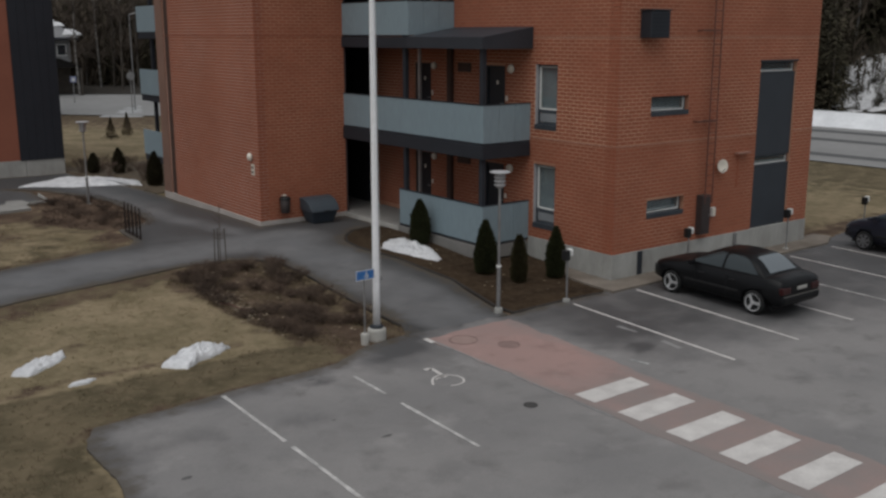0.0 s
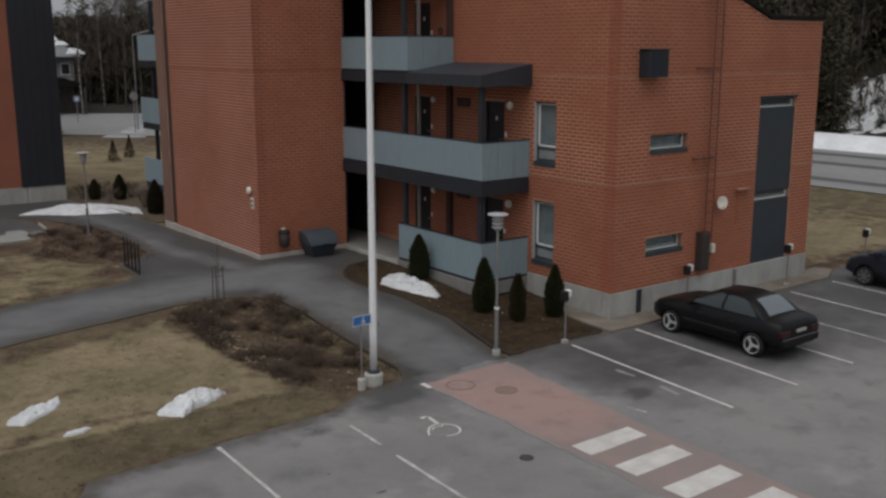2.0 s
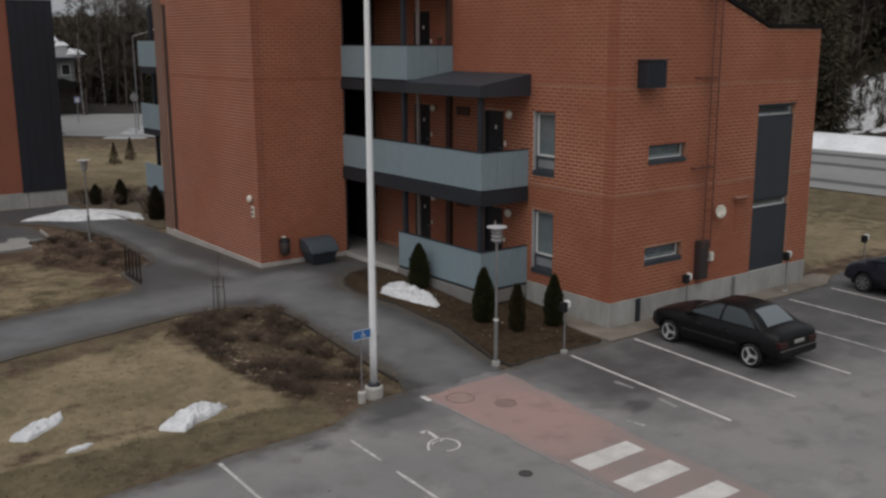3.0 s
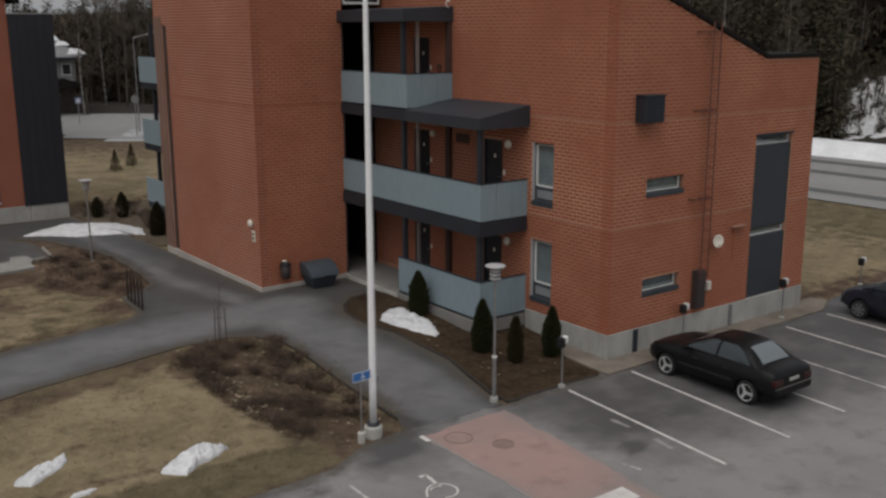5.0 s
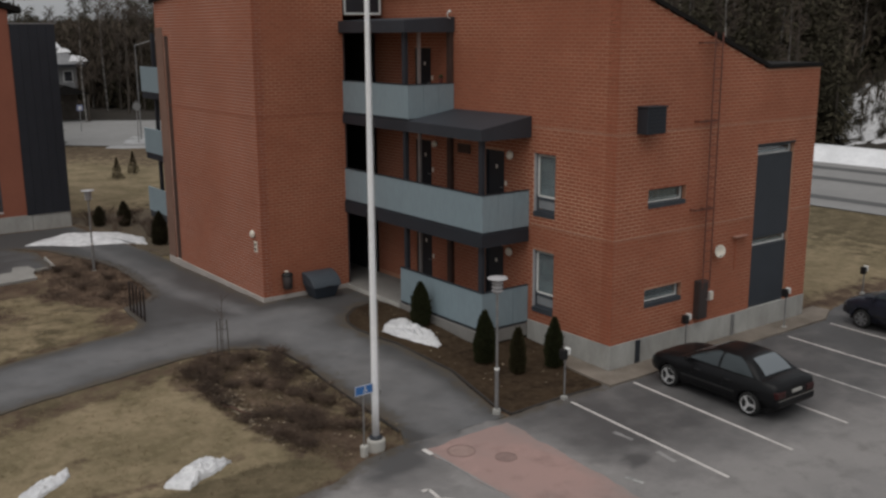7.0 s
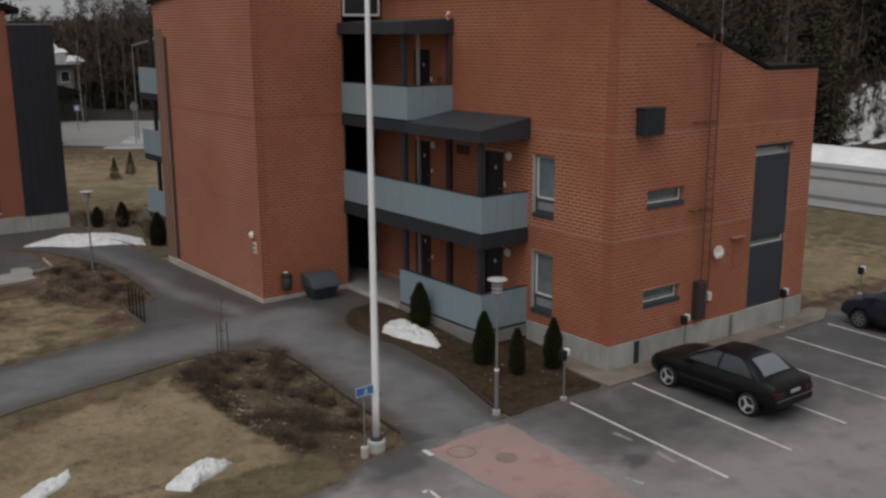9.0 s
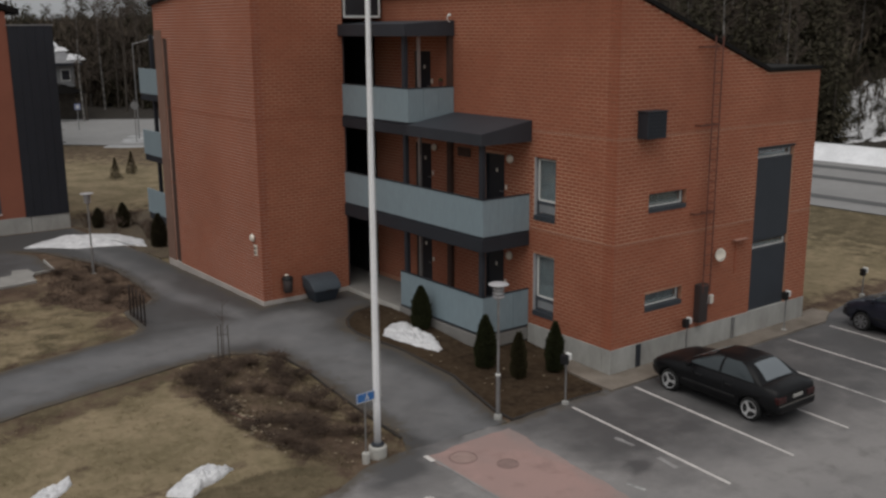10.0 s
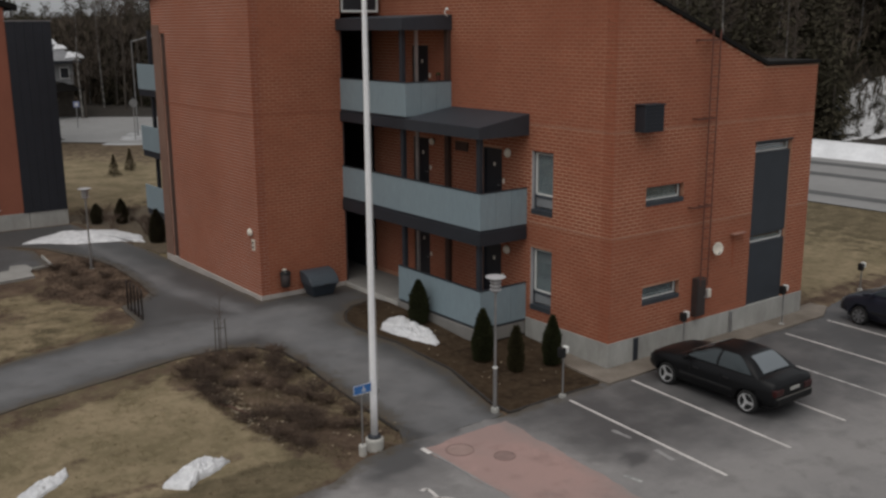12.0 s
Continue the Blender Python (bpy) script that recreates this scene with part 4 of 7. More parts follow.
plinth(A_O, X, -Y, -0.02, AX1 - AX0 + 0.01, -0.2, PLINTH, [5.2], M_CONC)
plinth(A_O, Y, -X, 0.3, 3.3, -0.2, PLINTH, [], M_CONC)
part("plinth_gap", obox(bmesh.new(), A_O, X, -Y, 5.19, 5.21, -0.3, 0.0, -0.2, PLINTH), M_BLACK, building)
part("plinth_cover", obox(bmesh.new(), A_O, X, -Y, 5.14, 5.27, 0.022, 0.06, 0.02, 0.72, 0.008), M_STEEL, building, "grey pipe cover on the plinth")
part("plinth_vent", obox(bmesh.new(), A_O, X, -Y, 0.98, 1.16, 0.0, 0.05, 0.09, 0.73, 0.01), M_GREY, building, "narrow dark grey vent on the plinth")
plinth(W_O, Y, -X, -0.02, WY1 - WY, 0.1, 0.60, [], M_CONC_W, 0.03)
plinth(W_O, X, -Y, 0.3, 16.82 - WX, 0.1, 0.60, [], M_CONC_W, 0.03)

# roof
bm = bmesh.new()
prof = [(-0.15, 0.03), (6.22, 0.03), (8.87, 0.03), (8.87, 0.13), (6.25, 0.13), (-0.15, 0.15)]
pts = [Vector((AX0 + u, AY0 - 0.06, (a_top(u) if u > -5 else 0) + dz)) for u, dz in prof]
prism(bm, pts, Y * 19.2)
part("roof", bm, M_ROOF, building, "dark sheet roof with a sloping edge")
bm = bmesh.new()
prism(bm, [Vector((WX - 0.12, WY - 0.15, 10.98)), Vector((WX - 0.12, WY1 + 0.2, 10.07)), Vector((WX - 0.12, WY1 + 0.2, 10.22)), Vector((WX - 0.12, WY - 0.15, 11.15))], X * 5.1)
part("roof", bm, M_ROOF, building, "dark sheet roof with a sloping edge")


# windows and doors
def window(o, u, n, a, b, c, d, sash=False, curtain=0.0, deep=0.10, sill=0.11):
    """A framed window set back in the wall, with a sill and a pane."""
    w = root("window", Vector(o) + u * a + Z * c, "", "")
    for k in ("label", "category"):
        if k in w:
            del w[k]
    w.parent = building
    w.matrix_parent_inverse = PLACED[building].inverted()
    PLACED[w] = Matrix.Translation(Vector(o) + u * a + Z * c)
    f = bmesh.new()
    t = 0.055
    for p, q, r, s in ((a, a + t, c, d), (b - t, b, c, d), (a + t, b - t, c, c + t), (a + t, b - t, d - t, d)):
        obox(f, o, u, n, p, q, -deep - 0.07, -deep, r, s, 0.006)
    if sash:
        obox(f, o, u, n, a + t, b - t, -deep - 0.06, -deep - 0.005, c + 0.34, c + 0.42)
    part("frame", f, M_FRAME, w, "blue-grey painted frame")
    if sash:
        f = bmesh.new()
        for p, q, r, s in ((a + t, a + t + 0.035, c + 0.42, d - t), (b - t - 0.06, b - t, c + 0.42, d - t), (a + t, b - t, c + 0.42, c + 0.47), (a + t, b - t, d - t - 0.03, d - t)):
            obox(f, o, u, n, p, q, -deep - 0.055, -deep - 0.01, r, s, 0.004)
        part("sash", f, M_WHITE, w, "white inner sash")
        part("vent_panel", obox(bmesh.new(), o, u, n, a + t + 0.03, b - t - 0.03, -deep - 0.05, -deep - 0.02, c + 0.08, c + 0.32, 0.004), M_VENTPANEL, w, "grey lower panel")
        part("side_trim", obox(bmesh.new(), o, u, n, b - 0.032, b - 0.002, -deep + 0.002, -0.01, c + 0.016, d - 0.002, 0.004), M_SHADE, w, "pale grey vertical trim")
    part("sill", obox(bmesh.new(), o, u, n, a, b, -deep, 0.012 if sill > 0.05 else -0.04, c - sill, c + 0.012, 0.004), M_SILL, w)
    ob = part("pane", obox(bmesh.new(), o, u, n, a + t, b - t, -deep - 0.045, -deep - 0.033, c + (0.42 if sash else t), d - t), M_GLASS, w)
    ob.visible_shadow = False
    if not sash:
        f = bmesh.new()
        obox(f, o, u, n, a + t, b - t, -deep - 0.03, -deep + 0.004, c + t - 0.03, c + t + 0.006, 0.003)
        obox(f, o, u, n, b - t - 0.035, b - t, -deep - 0.03, -deep + 0.004, c + t + 0.007, d - t, 0.003)
        part("bead", f, M_WHITE, w, "white glazing bead")
    part("inner_sill", obox(bmesh.new(), o, u, n, a + t, b - t, -deep - 0.22, -deep - 0.075, c + t + 0.01, c + t + 0.04, 0.004), M_WHITE, w, "white inner sill")
    if curtain:
        cb = bmesh.new()
        prev = None
        for i in range(41):
            k = a + t + (b - a - 2 * t) * curtain * i / 40
            row = [cb.verts.new(Vector(o) + u * k + n * (-deep - 0.16 + 0.03 * math.sin(i * 1.3)) + Z * zz) for zz in (c + t, d - 0.02)]
            if prev:
                cb.faces.new((prev[0], row[0], row[1], prev[1]))
            prev = row
        part("curtain", cb, M_CURTAIN, w, "pale curtain added to lighten the pane")
    return w


# Curtain is added to give the low panes the pale grey of reflecting glass.
for h in LOWWIN:
    window(A_O, X, -Y, *h, curtain=1.0, deep=0.14, sill=0.11)
for h in TALLWIN:
    window(A_O, Y, -X, *h, sash=True, curtain=1.0, sill=0.13)

# clad bay: dark panels between two glazed strips
part("cladding", obox(bmesh.new(), A_O, X, -Y, 5.97, 7.76, -0.16, -0.05, PLINTH, 2.62, 0.006), M_BAY, building, "dark charcoal sheet cladding")
part("cladding", obox(bmesh.new(), A_O, X, -Y, 5.97, 7.76, -0.16, -0.05, 2.92, 5.36, 0.006), M_BAY, building, "dark charcoal sheet cladding")
window(A_O, X, -Y, 5.97, 7.76, 2.64, 2.91, deep=0.12, sill=0.02)
window(A_O, X, -Y, 5.97, 7.76, 5.38, 5.68, deep=0.12, sill=0.02)
part("bay_trim", obox(bmesh.new(), A_O, X, -Y, 5.94, 7.79, -0.02, 0.03, 5.69, 5.74), M_GREY, building)


def gallery_door(u, z):
    d = part("door", obox(bmesh.new(), A_O, Y, -X, u + 0.05, u + 0.83, -0.14, -0.09, z + 0.02, z + 2.05, 0.004), M_DOOR, building, "dark grey flat entrance door")
    f = bmesh.new()
    for p, q, r, s in ((u, u + 0.05, z, z + 2.1), (u + 0.83, u + 0.88, z, z + 2.1), (u + 0.05, u + 0.83, z + 2.05, z + 2.1)):
        obox(f, A_O, Y, -X, p, q, -0.16, -0.03, r, s)
    part("frame", f, M_GREY, d)
    h = bmesh.new()
    tube(h, Vector(A_O) + Y * (u + 0.13) - X * -0.08 + Z * (z + 1.0), Vector(A_O) + Y * (u + 0.13) - X * -0.03 + Z * (z + 1.0), 0.012)
    obox(h, A_O, Y, -X, u + 0.12, u + 0.25, -0.055, -0.035, z + 0.99, z + 1.015)
    part("handle", h, M_STEEL, d)
    part("name_plate", obox(bmesh.new(), A_O, Y, -X, u + 0.40, u + 0.48, -0.089, -0.083, z + 1.55, z + 1.66), M_OFFWHITE, d, "small pale plate")
    part("doorbell", obox(bmesh.new(), A_O, Y, -X, u - 0.13, u - 0.06, 0.0, 0.03, z + 1.10, z + 1.24, 0.006), M_OFFWHITE, building, "small white doorbell box")


for u, _, z, _ in DOORS:
    gallery_door(u, z)

# galleries
GX0, GX1, GY0 = 16.76, AX0 - 0.005, 20.30
def slab(y0, y1, z0, z1, material, label, name="gallery_slab"):
    return part(name, box(GX0 - 0.04, GX1 - 0.02, y0, y1, z0, z1, 0.01), material, building, label)


slab(GY0, 32.9, 0.25, 0.62, M_GALLERY, "grey concrete ground-floor gallery base")
slab(GY0 - 0.03, 32.9, 3.09, 3.47, M_GREY, "dark grey gallery slab edge")
slab(23.80, 32.9, 6.06, 6.38, M_GREY, "dark grey gallery slab edge")
bm = bmesh.new()
prism(bm, [Vector((GX0 - 0.10, 20.24, 6.08)), Vector((GX1, 20.24, 6.08)), Vector((GX1, 20.24, 6.68)), Vector((GX0 - 0.10, 20.24, 6.40))], Y * 3.54)
part("gallery_roof", bm, M_CANOPY, building, "dark sheet canopy over the gallery")
bm = bmesh.new()
prism(bm, [Vector((GX0 - 0.12, 23.80, 8.98)), Vector((GX1, 23.80, 8.98)), Vector((GX1, 23.80, 9.44)), Vector((GX0 - 0.12, 23.80, 9.34))], Y * 9.08)
part("gallery_roof", bm, M_CANOPY, building, "dark sheet canopy over the gallery")
for y0, y1, z0, z1 in ((GY0, 24.37, 0.70, 1.77), (GY0, WY + 0.1, 3.53, 4.56), (23.84, WY + 0.1, 6.45, 7.44)):
    rail = part("railing_front", box(GX0, GX0 + 0.05, y0, y1, z0, z1, 0.006), M_PANEL, building, "smooth blue-grey railing panel")
    for x0, x1 in ((GX0 + 0.052, 17.33), (17.34, 17.90), (17.91, GX1)):
        part("railing_side", box(x0, x1, y0, y0 + 0.05, z0, z1, 0.004), M_PANEL, building, "smooth blue-grey railing panel")
    bm = bmesh.new()
    box(GX0 - 0.012, GX0 + 0.07, y0 - 0.012, y1, z1 + 0.004, z1 + 0.030, 0.005, bm)
    box(GX0 + 0.08, GX1, y0 - 0.012, y0 + 0.07, z1 + 0.004, z1 + 0.030, 0.005, bm)
    part("top_rail", bm, M_GREY, building, "dark slim top rail")
    bm = bmesh.new()
    box(GX0 - 0.01, GX0 + 0.06, y0, y1, z0 - 0.05, z0 - 0.012, bm=bm)
    box(GX0 + 0.07, GX1, y0, y0 + 0.06, z0 - 0.05, z0 - 0.012, bm=bm)
    part("bottom_rail", bm, M_GREY, building)
for (y, z0, z1) in ((20.42, 0.62, 3.06), (20.42, 3.45, 6.1), (24.1, 0.62, 3.06), (24.1, 3.45, 6.06), (24.1, 6.38, 9.0)):
    part("gallery_post", box(GX0 + 0.06, GX0 + 0.20, y, y + 0.14, z0, z1, 0.008), M_GREY, building, "dark grey steel post")
for (z0, z1) in ((0.62, 3.06), (3.45, 6.06), (6.38, 9.0)):
    part("gallery_screen", box(17.35, 17.43, 24.1, 24.2, z0, z1, 0.006), M_STEEL, building, "slim grey steel post")
    part("wall_duct", box(AX0 - 0.14, AX0 - 0.012, 23.85, 24.05, z0, z1, 0.008), M_BROWNP, building, "brown boxed duct on the wall")
for z in (2.55, 5.35):
    part("wall_vent", box(AX0 - 0.06, AX0 + 0.0, 23.0, 23.6, z, z + 0.28, 0.008), M_BROWNP, building, "dark brown wall vent")
# Dark sheets imitate the unlit depth of the stairwell opening on each storey.
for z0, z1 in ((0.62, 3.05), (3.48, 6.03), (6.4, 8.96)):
    part("stair_door", box(AX0 - 0.09, AX0 - 0.03, 28.25, 32.9, z0, z1, 0.01), M_DOOR, building, "dark sheet in place of the shaded stairwell opening")
part("threshold", box(16.70, 16.76, 24.4, WY, 0.40, 0.60, 0.006), M_CONC_L, building, "pale concrete step edge")
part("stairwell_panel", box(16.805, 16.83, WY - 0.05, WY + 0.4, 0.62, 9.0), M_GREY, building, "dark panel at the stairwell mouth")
# window slit high on the wing wall
wing_window = part("wing_window", box(17.0, 18.3, 27.72, 27.77, 9.62, 10.9), M_DOOR, building, "dark upper window")
bm = bmesh.new()
for q in ((16.94, 18.36, 9.55, 9.62), (16.94, 17.0, 9.625, 10.95), (18.3, 18.36, 9.625, 10.95)):
    box(q[0], q[1], 27.68, 27.76, q[2], q[3], 0.006, bm)
part("frame", bm, M_WHITE, wing_window, "white window frame")

# rear balconies, seen past the wing
for z in (1.38, 3.95, 6.56):
    part("rear_balcony_slab", box(15.03, 17.2, 38.4, 41.5, z - 0.28, z - 0.02, 0.01), M_GREY, building, "dark rear balcony slab")
    part("rear_balcony_panel", box(15.0, 15.05, 38.4, 41.5, z, z + 1.05, 0.006), M_PANEL, building, "blue-grey rear balcony panel")
    part("rear_balcony_panel", box(15.06, 17.2, 38.38, 38.43, z, z + 1.05, 0.006), M_PANEL, building, "blue-grey rear balcony panel")
part("rear_balcony_post", box(15.1, 15.24, 40.2, 40.34, 0.2, 9.0), M_GREY, building, "dark steel post")
bm = bmesh.new()
box(17.2, 24, 36.1, 44, 0, 10, bm=bm)
part("wall", bm, M_BRICK, building, "plain rear brick walls")


# ---- neighbouring building ----
LX, LY = 13.02, 46.7
neighbour = root("neighbour_building", (LX, LY, 0), "neighbouring red-brick block with a charcoal clad end bay", "apartment building")
L_O = (LX, LY, 0)
L_HOLES = [(2.95, 4.6, 1.05, 3.0), (2.95, 4.6, 3.85, 5.8), (2.95, 4.6, 6.65, 8.6)]
bm = bmesh.new()
for a, b, c, d in ((0, 2.95, 0.8, 9.42), (2.95, 4.6, 0.8, 1.05), (2.95, 4.6, 3.0, 3.85), (2.95, 4.6, 5.8, 6.65), (2.95, 4.6, 8.6, 9.42), (4.6, 24, 0.8, 9.42)):
    obox(bm, L_O, -X, -Y, a, b, -0.35, -0.005, c, d)
box(LX - 24, LX, LY + 0.36, LY + 11, 0, 9.42, bm=bm)
n_wall = part("wall", bm, M_BRICK_DIM, neighbour)
brickwork(L_O, -X, -Y, brick_cells(1.95, 7.5, 0.805, 9.42, L_HOLES), n_wall, "dull brown running-bond brickwork", M_BRICK_DIM)
for k in range(5):
    part("cladding", obox(bmesh.new(), L_O, -X, -Y, 0.39 * k + 0.004, 0.39 * k + 0.386, 0.0, 0.06, 0.8, 9.42, 0.004), M_NAVY, neighbour, "tall dark charcoal cladding sheet")
bm = bmesh.new()
prism(bm, [Vector((LX - 1.95, LY + 0.005, 9.425)), Vector((LX - 1.95, LY + 0.005, 10.02)), Vector((LX - 12, LY + 0.005, 13.0)), Vector((LX - 12, LY + 0.005, 9.425))], Y * 0.34)
part("gable", bm, M_BRICK_DIM, neighbour, "brown brick gable")
bm = bmesh.new()
prism(bm, [Vector((LX - 1.38, LY - 0.12, 9.90)), Vector((LX - 1.38, LY - 0.12, 10.16)), Vector((LX - 12, LY - 0.12, 13.4)), Vector((LX - 12, LY - 0.12, 13.05))], Y * 10)
part("roof", bm, M_ROOF, neighbour, "dark brown sloping roof with an eave")
part("parapet_cap", obox(bmesh.new(), L_O, -X, -Y, -0.03, 1.98, -0.3, 0.09, 9.42, 9.47), M_STEEL, neighbour, "thin pale metal cap")
plinth_n = obox(bmesh.new(), L_O, -X, -Y, -0.01, 1.72, -0.35, 0.02, -0.3, 0.8, 0.01)
part("plinth_block", plinth_n, M_CONC, neighbour, "grey concrete plinth")
part("plinth_block", obox(bmesh.new(), L_O, -X, -Y, 1.74, 24, -0.35, 0.02, -0.3, 0.8, 0.01), M_CONC, neighbour, "grey concrete plinth")
for a, b, c, d in L_HOLES:
    f = bmesh.new()
    for p, q, r, s in ((a, a + 0.06, c, d), (b - 0.06, b, c, d), (a + 0.06, b - 0.06, c, c + 0.06), (a + 0.06, b - 0.06, d - 0.06, d), (a + 0.06, b - 0.06, c + 0.5, c + 0.58)):
        obox(f, L_O, -X, -Y, p, q, -0.16, -0.10, r, s)
    wn_ob = part("window", f, M_FRAME, neighbour, "blue-grey framed window")
    part("pane", obox(bmesh.new(), L_O, -X, -Y, a + 0.06, b - 0.06, -0.14, -0.13, c + 0.06, d - 0.06), M_GLASS, wn_ob)
    part("sill", obox(bmesh.new(), L_O, -X, -Y, a, b, -0.10, 0.05, c - 0.04, c - 0.005), M_WHITE, wn_ob, "white window sill")
part("roof", box(LX - 24.2, LX + 0.0, LY + 0.1, LY + 11.2, 9.43, 9.46, 0.0), M_ROOF, neighbour, "dark flat roof edge")


# ---- things on the walls ----
vent = root("vent_cabinet", (AX0 + 1.1, AY0 - 0.2, 6.36), "dark grey metal ventilation box on the brick wall", "vent box")
VX = AX0 + 0.74
part("body", box(VX, VX + 0.72, AY0 - 0.36, AY0 + 0.002, 6.38, 7.06, 0.015), M_GREY, vent)
part("lid", box(VX - 0.03, VX + 0.75, AY0 - 0.39, AY0 + 0.004, 7.064, 7.10, 0.01), M_GREY, vent)
for k in range(6):
    part("louvre", box(VX + 0.05, VX + 0.67, AY0 - 0.372, AY0 - 0.358, 6.44 + 0.1 * k, 6.50 + 0.1 * k), M_NAVY, vent)

ladder = root("wall_ladder", (22.35, AY0 - 0.2, 1.8), "brown painted steel fire ladder fixed to the brick wall", "ladder")
for x in (21.98, 22.30):
    part("rail", tube(bmesh.new(), (x, AY0 - 0.2, 1.8), (x, AY0 - 0.2, 8.95), 0.022), M_LADDER, ladder)
for k in range(23):
    part("rung", tube(bmesh.new(), (21.99, AY0 - 0.2, 2.0 + 0.3 * k), (22.29, AY0 - 0.2, 2.0 + 0.3 * k), 0.012, sides=6), M_LADDER, ladder)
for z in (4.1, 6.55, 8.65):
    bm = bmesh.new()
    box(21.52, 22.34, AY0 - 0.2, AY0 - 0.16, z, z + 0.05, bm=bm)
    for x in (21.54, 21.98, 22.30):
        box(x - 0.02, x + 0.02, AY0 - 0.16, AY0, z, z + 0.05, bm=bm)
    part("bracket", bm, M_LADDER, ladder)
meter = root("meter_cabinet", (22.2, AY0, 0.9), "dark brown-grey electric meter cabinet on the wall", "meter cabinet")
part("body", box(21.87, 22.26, AY0 - 0.2, AY0 + 0.002, 0.92, 2.04, 0.012), M_METER, meter)
part("door", box(21.90, 22.23, AY0 - 0.214, AY0 - 0.202, 0.97, 1.99, 0.004), M_METER, meter)
part("lock", box(22.18, 22.21, AY0 - 0.225, AY0 - 0.215, 1.45, 1.51), M_STEEL, meter)
sock = root("wall_box", (22.67, AY0, 1.32), "small white plastic box on brick", "junction box")
part("body", box(22.50, 22.65, AY0 - 0.09, AY0 + 0.002, 1.36, 1.62, 0.012), M_WHITE, sock)
part("lid", box(22.51, 22.64, AY0 - 0.098, AY0 - 0.091, 1.38, 1.60, 0.004), M_OFFWHITE, sock)

dish = root("satellite_dish", (22.95, AY0, 2.75), "pale round satellite dish mounted on the wall", "satellite dish")
bm = bmesh.new()
lathe(bm, [(0.02, 0.0), (0.08, 0.008), (0.14, 0.025), (0.185, 0.045), (0.19, 0.036), (0.14, 0.012), (0.07, -0.01), (0.02, -0.02)], 28)
bm.transform(look((22.72, AY0 - 0.16, 2.81), (19.5, 2, 4)) @ Matrix.Rotation(math.pi, 4, "Y"))
part("reflector", bm, M_OFFWHITE, dish, smooth=True)
part("arm", tube(bmesh.new(), (22.72, AY0 - 0.15, 2.81), (22.78, AY0, 2.77), 0.02), M_STEEL, dish)
part("feed", tube(bmesh.new(), (22.72, AY0 - 0.16, 2.63), (22.62, AY0 - 0.36, 2.77), 0.01), M_STEEL, dish)

pipes = root("wall_canopy_bracket", (23.6, AY0, 3.0), "weathered reddish bracket lamp on brick", "wall bracket")
part("plate", box(23.62, 23.71, AY0 - 0.02, AY0 + 0.002, 2.1, 3.07, 0.004), M_BRICK, pipes)
part("arm", box(23.46, 24.06, AY0 - 0.16, AY0 - 0.031, 3.09, 3.13, 0.006), M_BRACKET, pipes)


def wall_lamp(x, y, z, r):
    ob = root("wall_lamp", (x, y, z), "round pale wall lamp beside a gallery door", "wall lamp", "gallery wall lamps")
    base, glow = bmesh.new(), bmesh.new()
    lathe(base, [(r * 0.8, 0), (r * 0.85, 0.03), (r * 0.8, 0.035)], 20)
    lathe(glow, [(r, 0.036), (r * 1.0, 0.06), (r * 0.85, 0.10), (r * 0.5, 0.125), (r * 0.1, 0.13)], 20)
    turn = Matrix.Translation((x, y, z)) @ Matrix.Rotation(-math.pi / 2, 4, "Y")
    for b in (base, glow):
        b.transform(turn)
    part("base", base, M_STEEL, ob)
    part("cover", glow, M_OFFWHITE, ob, smooth=True)


for y in (21.12, 24.82):
    for z in (2.63, 5.50):
        wall_lamp(AX0, y, z, 0.13 if y < 22 else 0.11)
wall_lamp(WX, 28.12, 2.64, 0.13)
cam_lamp = root("canopy_lamp", (17.0, 23.72, 9.5), "small white lamp on the canopy edge", "lamp")
bm = bmesh.new()
hook = [Vector((18.3 - 0.10 * math.sin(q), 23.78, 9.50 - 0.11 * math.cos(q))) for q in [radians(25 * i) for i in range(7)]]
for p, q in zip(hook, hook[1:]):
    tube(bm, p, q, 0.016, sides=6)
part("arm", bm, M_WHITE, cam_lamp)
part("head", lathe(bmesh.new(), [(0.015, 9.56), (0.05, 9.57), (0.05, 9.60), (0.03, 9.63), (0.01, 9.635)], 12, (18.28, 23.78, 0)), M_WHITE, cam_lamp)
plate = root("house_plate", (WX, 28.1, 2.1), "small pale plate with plain bars on brick", "wall plate")
part("panel", box(WX - 0.03, WX + 0.002, 27.90, 28.10, 2.06, 2.42, 0.006), M_OFFWHITE, plate)
for k in range(2):
    part("bar", box(WX - 0.035, WX - 0.031, 27.94, 28.06, 2.12 + 0.15 * k, 2.20 + 0.15 * k), M_BROWNP, plate, "dark plain bar")

ash = root("wall_bin", (14.38, WY - 0.2, 0.95), "dark wall-mounted litter bin on brick", "litter bin")
part("body", lathe(bmesh.new(), [(0.13, 0.84), (0.15, 0.86), (0.17, 1.26), (0.155, 1.27)], 18, (14.36, WY - 0.20, 0)), M_METER, ash, smooth=True)
part("lid", lathe(bmesh.new(), [(0.185, 1.275), (0.19, 1.30), (0.14, 1.36), (0.03, 1.385)], 18, (14.36, WY - 0.20, 0)), M_BLACK, ash, "domed black lid", smooth=True)
part("bracket", box(14.28, 14.44, WY - 0.05, WY + 0.001, 0.98, 1.22, 0.006), M_GREY, ash)
part("ash_plate", box(14.30, 14.42, WY - 0.20, WY - 0.08, 1.387, 1.42, 0.01), M_OFFWHITE, ash, "small pale ash plate")

